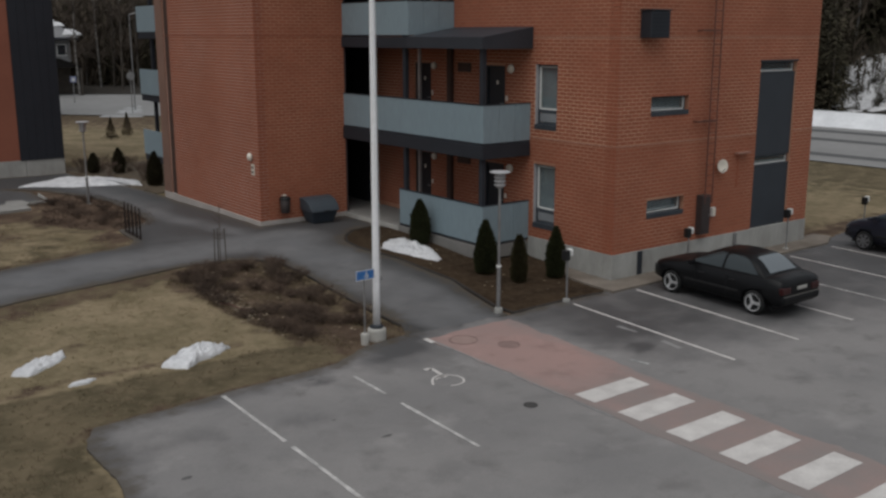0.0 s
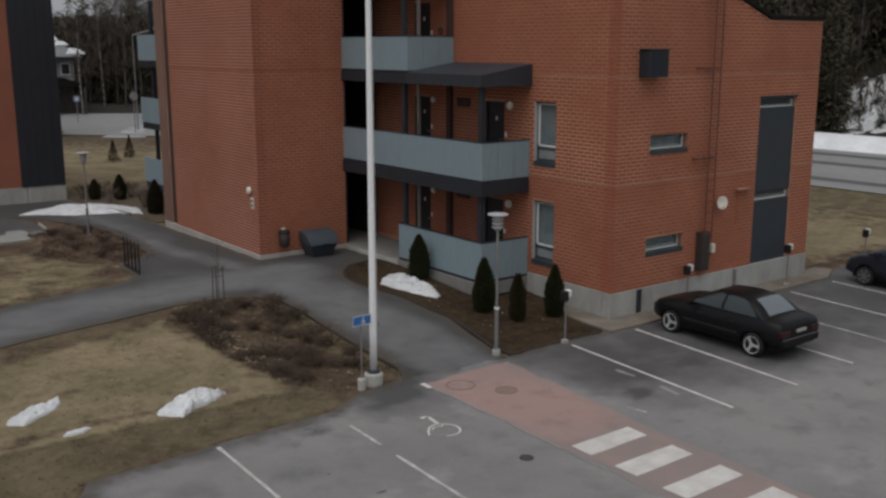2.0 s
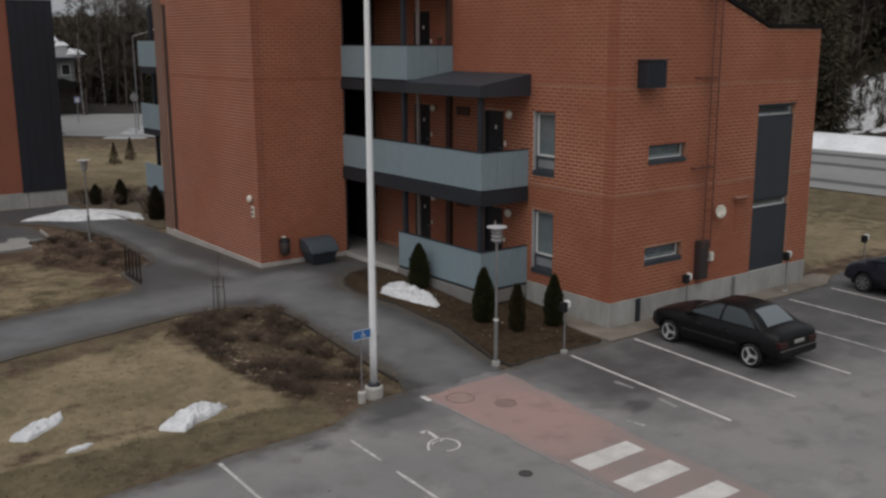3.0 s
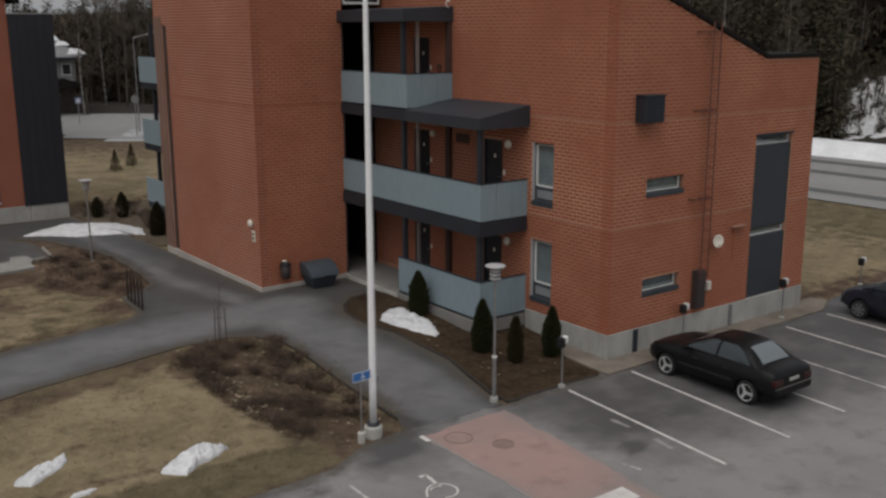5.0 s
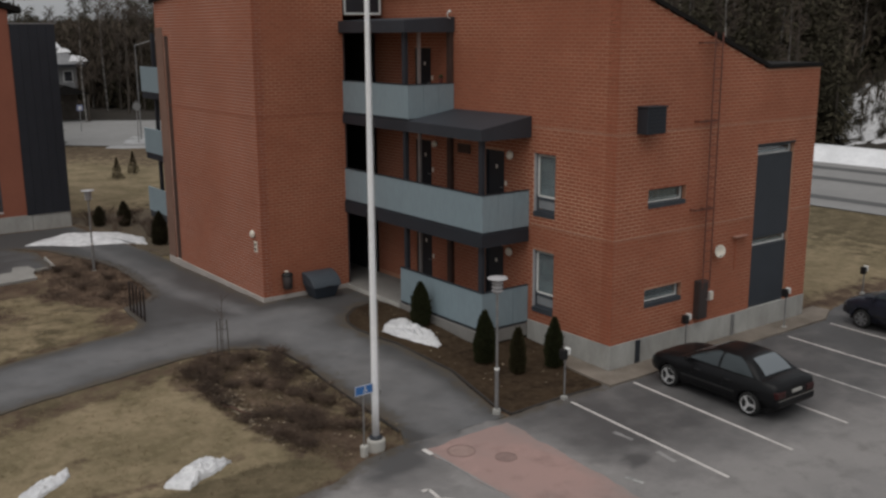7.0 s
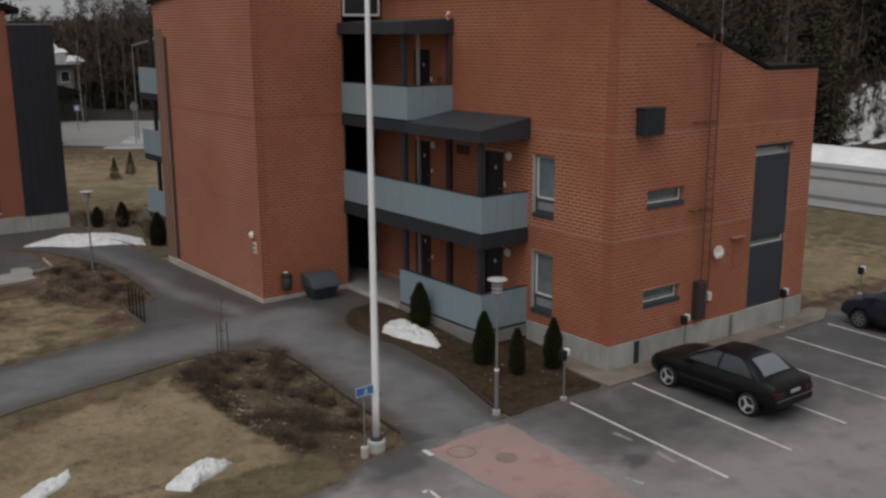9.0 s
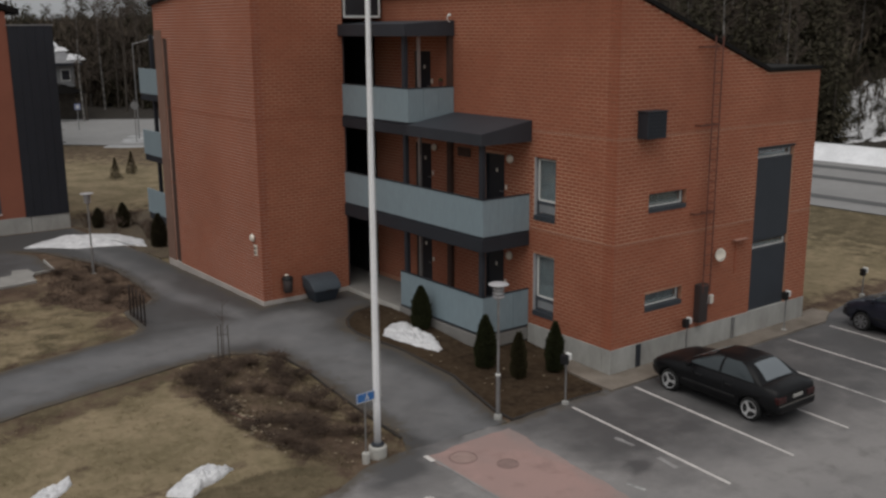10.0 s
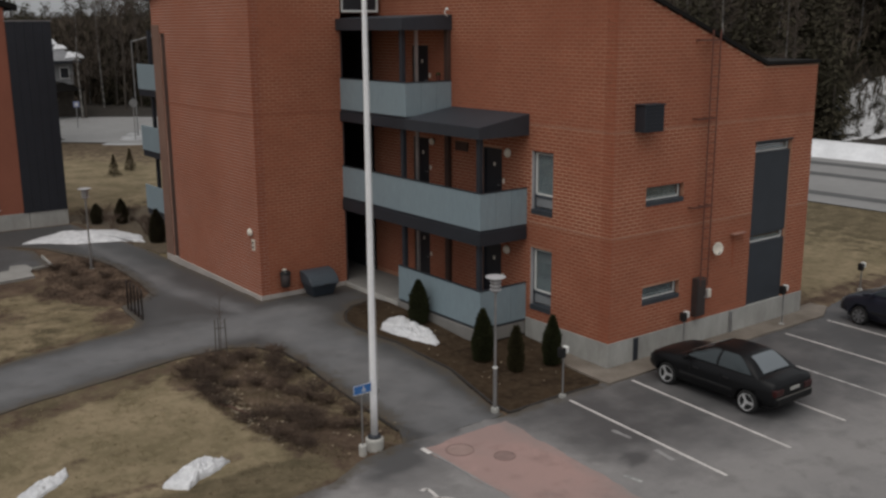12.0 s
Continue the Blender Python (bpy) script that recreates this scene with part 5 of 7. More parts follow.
pot_thing = root("flower_pot", (18.0, 23.865, 7.455), "small dark red flower pot on the upper railing", "flower pot")
part("pot", lathe(bmesh.new(), [(0.05, 0), (0.08, 0.13), (0.09, 0.13), (0.09, 0.16), (0.07, 0.16)], 16, (18.0, 23.865, 7.475)), mat("red_pot", (0.12, 0.032, 0.025), (0.09, 0.026, 0.02), 0.7), pot_thing)
part("plant", lathe(bmesh.new(), [(0.06, 0.16), (0.08, 0.20), (0.03, 0.25)], 9, (18.0, 23.865, 7.475)), M_THUJA, pot_thing)


def grit_box():
    """A tapered grit box with a sloping lid that overhangs its body."""
    ob = root("grit_box", (15.65, 27.05, 0.5), "blue-grey plastic grit box with a curved lid against the wall", "grit box")
    bm = bmesh.new()
    z0 = 0.455
    lo = [(15.12, 26.88), (15.84, 26.88), (15.84, 27.42), (15.12, 27.42)]
    hi = [(14.98, 26.74), (15.96, 26.74), (15.96, 27.5), (14.98, 27.5)]
    a = [bm.verts.new((x, y, z0)) for x, y in lo]
    b = [bm.verts.new((x, y, z0 + 0.42)) for x, y in hi]
    bm.faces.new(a[::-1]), bm.faces.new(b)
    for i in range(4):
        bm.faces.new((a[i], a[(i + 1) % 4], b[(i + 1) % 4], b[i]))
    bmesh.ops.bevel(bm, geom=bm.edges[:], offset=0.04, segments=3, affect="EDGES", profile=0.5)
    part("tub", bm, M_GRIT, ob)
    bm = bmesh.new()
    curve = [(27.5, 0.42), (27.5, 0.82), (27.38, 0.83), (27.22, 0.81), (27.06, 0.76), (26.92, 0.68), (26.80, 0.58), (26.72, 0.48), (26.68, 0.40)]
    prism(bm, [Vector((14.93, y, z0 + h)) for y, h in curve], X * 1.08)
    for v in bm.verts:
        if v.co.z < z0 + 0.6:
            v.co.x += 0.03 if v.co.x < 15.5 else -0.03
    bmesh.ops.recalc_face_normals(bm, faces=bm.faces)
    bmesh.ops.bevel(bm, geom=[e for e in bm.edges if e.calc_face_angle(0) > 1.2], offset=0.03, segments=3, affect="EDGES", profile=0.5)
    part("lid", bm, M_GRITLID, ob, "paler blue-grey curved lid")
    part("handle", box(15.38, 15.58, 26.64, 26.68, z0 + 0.42, z0 + 0.45, 0.008), M_BLACK, ob)


M_GRITLID = mat("grit_lid_plastic", (0.066, 0.080, 0.096), (0.050, 0.061, 0.074), 0.5, 2, 20, 0.08, 40)
M_GRIT = mat("grit_box_plastic", (0.040, 0.050, 0.064), (0.03, 0.038, 0.05), 0.55, 2, 20, 0.08, 40)
grit_box()


# ---- poles, posts, signs ----
def flagpole(x, y):
    ob = root("flagpole", (x, y, 0), "tall white tapered flagpole on a round concrete base", "flagpole")
    bm = bmesh.new()
    lathe(bm, [(0.080, 0.30), (0.078, 1.2), (0.0775, 1.21), (0.064, 5.5), (0.054, 8), (0.033, 13.0), (0.02, 13.1)], 24, (x, y, 0))
    part("pole", bm, M_POLE, ob, smooth=True)
    part("base", lathe(bmesh.new(), [(0.20, -0.1), (0.205, 0.20), (0.195, 0.24), (0.165, 0.26), (0.12, 0.26)], 28, (x, y, 0)), M_CONC_L, ob, "weathered concrete base")
    part("collar", lathe(bmesh.new(), [(0.15, 0.262), (0.15, 0.30), (0.11, 0.33), (0.09, 0.33)], 20, (x, y, 0)), M_GREY, ob, "dark metal foot collar")
    part("cleat", box(x + 0.07, x + 0.10, y - 0.10, y - 0.075, 1.30, 1.42, 0.005), M_STEEL, ob)
    part("halyard", tube(bmesh.new(), (x + 0.085, y - 0.05, 1.35), (x + 0.04, y - 0.02, 12.8), 0.003, sides=4), M_WHITE, ob)
    part("finial", lathe(bmesh.new(), [(0.01, 13.1), (0.07, 13.16), (0.07, 13.22), (0.01, 13.28)], 14, (x, y, 0)), M_WHITE, ob)


flagpole(10.87, 16.72)


def bay_sign(x, y):
    ob = root("parking_sign", (x, y, 0), "small blue accessible-parking sign on a short post with concrete foot", "parking sign")
    part("post", tube(bmesh.new(), (x, y, 0.0), (x, y, 1.480), 0.018), M_STEEL, ob)
    part("foot", lathe(bmesh.new(), [(0.085, -0.05), (0.09, 0.19), (0.08, 0.215), (0.03, 0.22)], 16, (x, y, 0)), M_CONC_L, ob, "small concrete foot")
    o = Vector((x, y - 0.03, 0))
    u = Vector((1.0, 0.03, 0)).normalized()
    n = Vector((u.y, -u.x, 0))
    b = part("panel", obox(bmesh.new(), o, u, n, -0.23, 0.23, 0.0, 0.02, 1.410, 1.620, 0.004), M_BLUE, ob, "blue panel with white rim")
    bm = bmesh.new()
    for p, q, r, s in ((-0.23, 0.23, 1.410, 1.422), (-0.23, 0.23, 1.608, 1.620), (-0.23, -0.218, 1.423, 1.607), (0.218, 0.23, 1.423, 1.607)):
        obox(bm, o, u, n, p, q, 0.021, 0.025, r, s)
    part("rim", bm, M_WHITE, b)
    bm = bmesh.new()
    for p, q, r, s in ((0.015, 0.04, 1.560, 1.585), (0.015, 0.035, 1.490, 1.555), (0.036, 0.075, 1.490, 1.508), (0.06, 0.076, 1.450, 1.489), (-0.015, 0.0, 1.455, 1.510), (0.001, 0.055, 1.442, 1.454)):
        obox(bm, o, u, n, p, q, 0.021, 0.025, r, s)
    part("symbol", bm, M_WHITE, b, "white wheelchair pictogram")


bay_sign(10.50, 16.62)


def lamp_post(x, y, h, label, sunk=0.0):
    z = land(x, y) - sunk
    ob = root("street_lamp", (x, y, z), label, "street lamp", "low path lamps")
    part("base", lathe(bmesh.new(), [(0.10, z - 0.05), (0.10, z + 0.09), (0.085, z + 0.14), (0.06, z + 0.14)], 16, (x, y, 0)), M_CONC, ob, "concrete foot")
    part("lower_pole", tube(bmesh.new(), (x, y, z + 0.14), (x, y, z + 1.12), 0.048, sides=14), M_STEEL, ob)
    part("ring", tube(bmesh.new(), (x, y, z + 1.12), (x, y, z + 1.17), 0.06, sides=14), M_WHITE, ob)
    part("pole", tube(bmesh.new(), (x, y, z + 1.17), (x, y, z + h - 0.42), 0.031, sides=14), M_STEEL, ob)
    part("lantern", lathe(bmesh.new(), [(0.05, h - 0.42), (0.09, h - 0.40), (0.125, h - 0.12), (0.12, h - 0.07), (0.05, h - 0.07)], 18, (x, y, z)), M_STEEL, ob, "grey ribbed lantern")
    for k in range(3):
        part("louvre", lathe(bmesh.new(), [(0.11, h - 0.36 + 0.09 * k), (0.14, h - 0.35 + 0.09 * k), (0.14, h - 0.335 + 0.09 * k), (0.11, h - 0.325 + 0.09 * k)], 18, (x, y, z)), M_SHADE, ob)
    part("shade", lathe(bmesh.new(), [(0.06, h - 0.068), (0.235, h - 0.055), (0.245, h - 0.045), (0.235, h - 0.03), (0.1, h - 0.012), (0.02, h - 0.008)], 28, (x, y, z)), M_SHADE, ob, "pale flat disc shade", smooth=True)


lamp_post(14.27, 16.65, 3.42, "low grey lamp post with a pale disc shade by the bed")
lamp_post(10.75, 36.0, 3.20, "low grey lamp post with a pale disc shade by the path", 0.15)


def heater_post(x, y, h):
    """An engine-heater post: slim pole with a two-faced socket box."""
    ob = root("heater_post", (x, y, 0), "slim engine-heater post with black and white socket box", "heater post", "engine heater posts")
    part("foot", box(x - 0.07, x + 0.07, y - 0.07, y + 0.07, -0.05, 0.11, 0.02), M_CONC, ob)
    part("pole", tube(bmesh.new(), (x, y, 0.12), (x, y, h - 0.12), 0.022, sides=10), M_STEEL, ob)
    part("socket_box", box(x - 0.13, x + 0.02, y - 0.09, y + 0.09, h - 0.16, h + 0.10, 0.03), M_BLACK, ob, "black rounded socket side")
    part("cover", box(x + 0.022, x + 0.13, y - 0.085, y + 0.085, h - 0.07, h + 0.12, 0.035), M_WHITE, ob, "white cover")


heater_post(16.20, 16.33, 1.24)
heater_post(21.29, 16.74, 1.10)
heater_post(25.62, 16.49, 1.20)
heater_post(31.22, 17.2, 0.92)


M_RACK = mat("rusty_black_steel", (0.03, 0.02, 0.017), (0.02, 0.014, 0.012), 0.6, 3, 30, 0.1, 60)


def bike_rack(x0, y0, x1, y1):
    ob = root("bike_rack", ((x0 + x1) / 2, (y0 + y1) / 2, land(x0, y0)), "dark brown steel hoop bicycle rack", "bicycle rack")
    a, b = Vector((x0, y0, 0)), Vector((x1, y1, 0))
    t = (b - a).normalized()
    s = Vector((0.36, 0.93, 0))
    for k in range(5):
        c = a.lerp(b, k / 4)
        c.z = land(c.x, c.y)
        bm = bmesh.new()
        pts = [c - s * 0.13 + Z * 0.0, c - s * 0.13 + Z * 0.82] + [c + s * (-0.13 * math.cos(q)) + Z * (0.82 + 0.12 * math.sin(q)) for q in (0.5, 1.0, 1.57, 2.14, 2.64)] + [c + s * 0.13 + Z * 0.82, c + s * 0.13]
        for p, q in zip(pts, pts[1:]):
            tube(bm, p, q, 0.023, sides=8)
        part("hoop", bm, M_RACK, ob)
    bm = bmesh.new()
    for k in (-1, 1):
        tube(bm, a + s * 0.13 * k + Z * (land(x0, y0) + 0.03), b + s * 0.13 * k + Z * (land(x1, y1) + 0.03), 0.018, sides=6)
    part("ground_bar", bm, M_RACK, ob)


bike_rack(9.80, 28.0, 9.86, 29.45)


def stake_frame(x, y):
    ob = root("tree_stakes", (x, y, land(x, y)), "thin sapling tied between dark wooden stakes", "tree support")
    for dx, dy in ((-0.16, 0.0), (0.14, -0.08), (0.02, 0.16)):
        part("stake", tube(bmesh.new(), (x + dx, y + dy, land(x, y) - 0.1), (x + dx * 0.85, y + dy * 0.85, land(x, y) + 0.98), 0.015, sides=6), M_BARK, ob)
    part("crossbar", tube(bmesh.new(), (x - 0.15, y, land(x, y) + 0.72), (x + 0.13, y - 0.07, land(x, y) + 0.72), 0.010, sides=6), M_BARK, ob)
    bm = bmesh.new()
    tube(bm, (x, y, land(x, y) - 0.1), (x + 0.03, y, land(x, y) + 1.7), 0.014, 0.005, 5)
    for k in range(7):
        q = 0.9 * k
        p = Vector((x + 0.02, y, land(x, y) + 0.8 + 0.12 * k))
        tube(bm, p, p + Vector((0.3 * math.cos(q), 0.3 * math.sin(q), 0.25)), 0.006, 0.002, 4)
    part("sapling", bm, M_TWIG, ob)


stake_frame(10.42, 23.72)


# ---- concrete slabs by the far path ----
draped("concrete_slab", [(7.0, 35.65), (8.0, 35.7), (8.67, 35.85), (8.72, 36.6), (8.95, 37.2), (8.9, 38.0), (8.35, 38.1), (8.15, 37.3), (7.0, 37.1)], 0.07, M_SLAB, "grey concrete slab at the edge of the lawn", "concrete slab", kind="structure", skirt=0.15)
draped("yard_asphalt", ragged([(3, 36.9), (7.6, 36.95), (9.65, 37.4), (9.95, 41.0), (9.3, 42.8), (3, 43.5)], amount=0.04), 0.016, M_ASPH_OLD, "grey asphalt yard before the neighbouring block", "yard", skirt=0.05, damp=lambda x, y: 0.85)
for a, b in (((4.5, 36.8), (7.1, 36.85)), ((8.95, 37.2), (9.69, 37.36)), ((9.69, 37.36), (9.81, 39.2))):
    a3, b3 = Vector((*a, land(*a))), Vector((*b, land(*b)))
    u = (b3 - a3)
    le = u.length
    u = Vector((u.x, u.y, 0)).normalized()
    n = Vector((-u.y, u.x, 0))
    tagged(part("kerb", obox(bmesh.new(), (a3.x, a3.y, 0), u, n, 0.0, le - 0.01, -0.028, 0.028, min(a3.z, b3.z) - 0.1, max(a3.z, b3.z) + 0.075, 0.012), M_CONC), "pale concrete kerb along the yard", "kerb", "", "structure")


# ---- snow ----
def snow_heap(pts, h, label, seed, rough=1.0, material=M_SNOW):
    """A melting heap: an uneven dome over a long outline."""
    cx, cy = sum(p[0] for p in pts) / len(pts), sum(p[1] for p in pts) / len(pts)
    bm = bmesh.new()
    rim = ragged(pts, 0.05 if len(pts) < 11 else 0.09, 0.06, seed)
    rings = []
    for k in range(21):
        f = k / 20
        row = []
        for x, y in rim:
            px, py = cx + (x - cx) * (1 - f), cy + (y - cy) * (1 - f)
            q = rough / max(0.6, h * 3)
            bump = 0.8 + 0.5 * noise.noise((px * 1.6 * q, py * 1.6 * q, seed)) + rough * (0.36 * noise.noise((px * 6, py * 6, seed)) + 0.42 * noise.noise((px * 13, py * 13, seed)) + 0.22 * noise.noise((px * 25, py * 25, seed)))
            z = land(px, py) + (-0.03 if k == 0 else h * (1 - (1 - f) ** 2.0) ** 0.55 * max(0.3, bump))
            row.append(bm.verts.new((px, py, z)))
        rings.append(row)
    for a, b in zip(rings, rings[1:]):
        for i in range(len(a)):
            j = (i + 1) % len(a)
            bm.faces.new((a[i], a[j], b[j], b[i]))
    bmesh.ops.remove_doubles(bm, verts=bm.verts, dist=0.003)
    ob = part("melting_snow", bm, material, smooth=True)
    tagged(ob, label, "snow", "melting snow heaps")


snow_heap([(3.86, 18.85), (4.31, 19.22), (5.06, 19.58), (5.02, 19.25), (4.75, 19.0), (4.14, 18.6)], 0.13, "long melting heap of old snow on the lawn", 1)
snow_heap([(6.41, 17.75), (7.0, 18.2), (7.57, 18.40), (8.0, 18.15), (8.02, 17.98), (7.7, 17.80), (7.15, 17.62), (6.81, 17.35)], 0.20, "lumpy heap of grey-white snow on the lawn", 2, 1.2)
snow_heap([(4.70, 17.83), (5.17, 17.82), (4.97, 17.66), (4.6, 17.72)], 0.07, "thin remnant of snow on the lawn", 3)
snow_heap([(15.02, 22.9), (15.45, 23.35), (15.9, 23.6), (16.25, 23.5), (16.33, 22.8), (16.30, 22.2), (16.15, 21.55), (15.92, 21.0), (15.68, 20.88), (15.40, 21.5), (15.14, 22.3)], 0.15, "melting heap of snow in the planting bed", 4, 1.7)
snow_heap([(24.8, 78.4), (28.6, 83.8), (31.5, 87.0), (30.2, 80.5), (27.6, 76.3), (26.0, 77.2)], 0.10, "thin grey snow left on the side road", 6, 0.4, M_SLUSH)
snow_heap([(9.9, 43.0), (10.6, 43.7), (11.9, 44.6), (12.9, 44.3), (14.2, 43.6), (14.6, 41.2), (14.1, 39.4), (13.5, 40.4), (12.6, 40.9), (11.7, 41.2), (10.9, 42.3)], 0.24, "long white snow bank beside the path", 5, 0.5)


# ---- plants ----
def sprig(verts, faces, p, d, length, width, rng):
    """A small pointed leaf clump: two crossed blades."""
    s = d.orthogonal().normalized()
    s.rotate(Matrix.Rotation(rng.uniform(0, 3.1), 3, d))
    for side in (s, d.cross(s)):
        k = len(verts)
        verts += [p, p + d * length * 0.45 + side * width, p + d * length, p + d * length * 0.45 - side * width]
        faces.append((k, k + 1, k + 2, k + 3))


def raw_mesh(name, verts, faces):
    me = bpy.data.meshes.new(name)
    me.from_pydata([tuple(v) for v in verts], [], faces)
    return me


def thuja(x, y, h, r, seed, label, material=M_THUJA, cone=False):
    rng = random.Random(seed)
    z = land(x, y)
    ob = root("thuja", (x, y, z), label, "conifer shrub", "columnar conifers")
    part("trunk", tube(bmesh.new(), (x, y, z - 0.05), (x, y, z + h * 0.7), 0.035, 0.01, 6), M_BARK, ob)
    if not cone:
        part("core", lathe(bmesh.new(), [(0.02, 0.03), (r * 0.62, 0.06), (r * 0.72, h * 0.3), (r * 0.6, h * 0.55), (r * 0.34, h * 0.78), (0.02, h * 0.9)], 10, (x, y, z)), material, ob, smooth=True)
    verts, faces = [], []
    for i in range(int((420 if cone else 1700) * h)):
        f = rng.random() ** 1.15
        a = rng.uniform(0, 2 * math.pi)
        lump = 1 + 0.28 * noise.noise((math.cos(a) * 1.5 + seed, math.sin(a) * 1.5, f * 4))
        rr = r * lump * (min(1, 0.82 + f * 0.8) if f < 0.25 else (1 - ((f - 0.25) / 0.75) ** 2.3)) * rng.uniform(0.65, 1.02)
        if cone:
            rr = r * lump * (1 - f) ** 1.2 * rng.uniform(0.3, 1.15)
        p = Vector((x + rr * math.cos(a), y + rr * math.sin(a), z + 0.04 + f * h * 0.95))
        d = Vector((math.cos(a) * 0.5, math.sin(a) * 0.5, rng.uniform(0.5, 1.2))).normalized()
        sprig(verts, faces, p, d, rng.uniform(0.07, 0.14), rng.uniform(0.012, 0.028), rng)
    link_mesh("foliage", raw_mesh("foliage", verts, faces), material, ob)


thuja(16.35, 22.72, 1.32, 0.28, 1, "dark green columnar thuja beside the snow heap")
thuja(16.15, 19.42, 1.47, 0.27, 2, "dark green columnar thuja below the gallery")
thuja(16.42, 18.35, 1.25, 0.19, 3, "slim brownish half-dry thuja in the bed", M_THUJA_DRY)
thuja(17.55, 18.16, 1.38, 0.23, 4, "dark green columnar thuja by the brick corner")
thuja(14.0, 45.6, 0.9, 0.26, 5, "small dark conifer in the far bed", M_FARCONIFER)
thuja(14.95, 44.9, 1.15, 0.28, 6, "small dark conifer in the far bed", M_FARCONIFER)
thuja(19.7, 60.1, 1.35, 0.44, 8, "small brownish young spruce on the far lawn", M_DRYSPRUCE, True)
thuja(21.35, 61.9, 1.45, 0.40, 9, "small brownish young spruce on the far lawn", M_DRYSPRUCE, True)
thuja(14.45, 39.0, 1.4, 0.30, 7, "dark conifer at the wing corner", M_FARCONIFER)


def shrub(x, y, r, h, seed, grp="bare low shrubs"):
    rng = random.Random(seed)
    z = land(x, y)
    bm = bmesh.new()
    for i in range(26):
        a, lean = rng.uniform(0, 6.283), rng.uniform(0.15, 1.0)
        p = Vector((x + rng.gauss(0, 0.07), y + rng.gauss(0, 0.07), z - 0.02))
        q = p + Vector((math.cos(a) * r * lean * 0.6, math.sin(a) * r * lean * 0.6, h * rng.uniform(0.45, 0.75)))
        tube(bm, p, q, 0.009, 0.006, 3, False)
        for _ in range(5):
            b = a + rng.gauss(0, 0.8)
            e = q + Vector((math.cos(b) * r * 0.4, math.sin(b) * r * 0.4, h * rng.uniform(0.05, 0.4)))
            m0 = q.lerp(e, 0.5)
            tube(bm, q, e, 0.005, 0.002, 3, False)
            tube(bm, m0, m0 + Vector((rng.gauss(0, 0.12), rng.gauss(0, 0.12), rng.uniform(0, 0.15))), 0.004, 0.002, 3, False)
    ob = part("bare_shrub", bm, M_SHRUB)
    tagged(ob, "low bare brown shrub with dense thin twigs", "shrub", grp)


rng = random.Random(11)
spots = []
while len(spots) < 38:
    x, y = rng.uniform(8.9, 11.6), rng.uniform(17.3, 23.6)
    if x > 10.7 and rng.random() < 0.6:
        continue
    if inside(x, y, SHRUBBED) and outline_distance(x, y, SHRUBBED) < -0.22 and noise.noise((x * 0.8, y * 0.8, 3.3)) > -0.22 and all((x - a) ** 2 + (y - b) ** 2 > 0.12 for a, b in spots) and (x - 10.7) ** 2 + (y - 16.8) ** 2 > 0.8:
        spots.append((x, y))
for k, (x, y) in enumerate(spots):
    shrub(x, y, rng.uniform(0.28, 0.48), rng.uniform(0.12, 0.30), 100 + k)
for k, (x, y) in enumerate([(9.8, 31.4), (10.4, 32.4), (9.5, 33.2), (10.7, 34.2), (9.9, 35.4), (10.8, 36.4), (9.6, 36.6)]):
    shrub(x, y, 0.34, 0.22, 340 + k, "bare shrubs in the back bed")
for k, (x, y) in enumerate([(13.6, 46.0), (14.6, 46.2), (15.6, 45.4), (16.2, 43.2), (15.4, 42.4), (14.9, 41.4), (14.1, 43.7)]):
    shrub(x, y, 0.5, 0.8, 300 + k, "bare shrubs in the far bed")


def tufts(name, count, seed, poly, material, label, hmax):
    """Tufts of dead grass scattered inside an outline."""
    rng = random.Random(seed)
    xs, ys = [p[0] for p in poly], [p[1] for p in poly]
    verts, faces = [], []
    made = 0
    while made < count:
        x, y = rng.uniform(min(xs), max(xs)), rng.uniform(min(ys), max(ys))
        if not inside(x, y, poly) or noise.noise((x * 0.9, y * 0.9, seed)) < rng.uniform(-0.55, 0.35):
            continue
        made += 1
        z = land(x, y) - 0.02
        for _ in range(5):
            a, le = rng.uniform(0, 6.283), rng.uniform(0.04, hmax)
            d = Vector((math.cos(a) * rng.uniform(0.3, 1.4), math.sin(a) * rng.uniform(0.3, 1.4), 1)).normalized()
            s = Vector((-math.sin(a), math.cos(a), 0)) * 0.006
            p = Vector((x + rng.gauss(0, 0.03), y + rng.gauss(0, 0.03), z))
            k = len(verts)
            verts += [p - s, p + s, p + d * le]
            faces.append((k, k + 1, k + 2))
    ob = link_mesh(name, raw_mesh(name, verts, faces), material)
    tagged(ob, label, "grass", "", "stuff")


M_TUFT = mat("dry_grass_blades", (0.29, 0.232, 0.138), (0.21, 0.166, 0.094), 0.95, 0.6, 9, 0.0, 35, island=0.2)
M_TUFTB = mat("brown_grass_blades", (0.19, 0.145, 0.09), (0.13, 0.098, 0.06), 0.95, 0.6, 9, 0.0, 35, island=0.3)
LAWN = [(2.2, 18.0), (4.6, 17.7), (8.4, 17.7), (9.2, 18.2), (8.7, 21.5), (8.8, 22.8), (7.3, 22.8), (2.2, 22.6)]
LAWN2 = [(3, 26.0), (5.3, 26.4), (6.4, 26.9), (8.4, 27.4), (9.1, 28.0), (9.2, 29.6), (8, 30.6), (7.2, 33.6), (3, 34)]
tufts("lawn_grass", 1500, 21, LAWN, M_TUFT, "short tan dead grass", 0.045)
tufts("bed_grass", 3500, 24, SHRUBBED, M_TUFTB, "brown dry grass between the bare shrubs", 0.10)
tufts("bed_grass", 2200, 25, BACKBED, M_SHRUB, "dark brown dry growth in the back bed", 0.12)
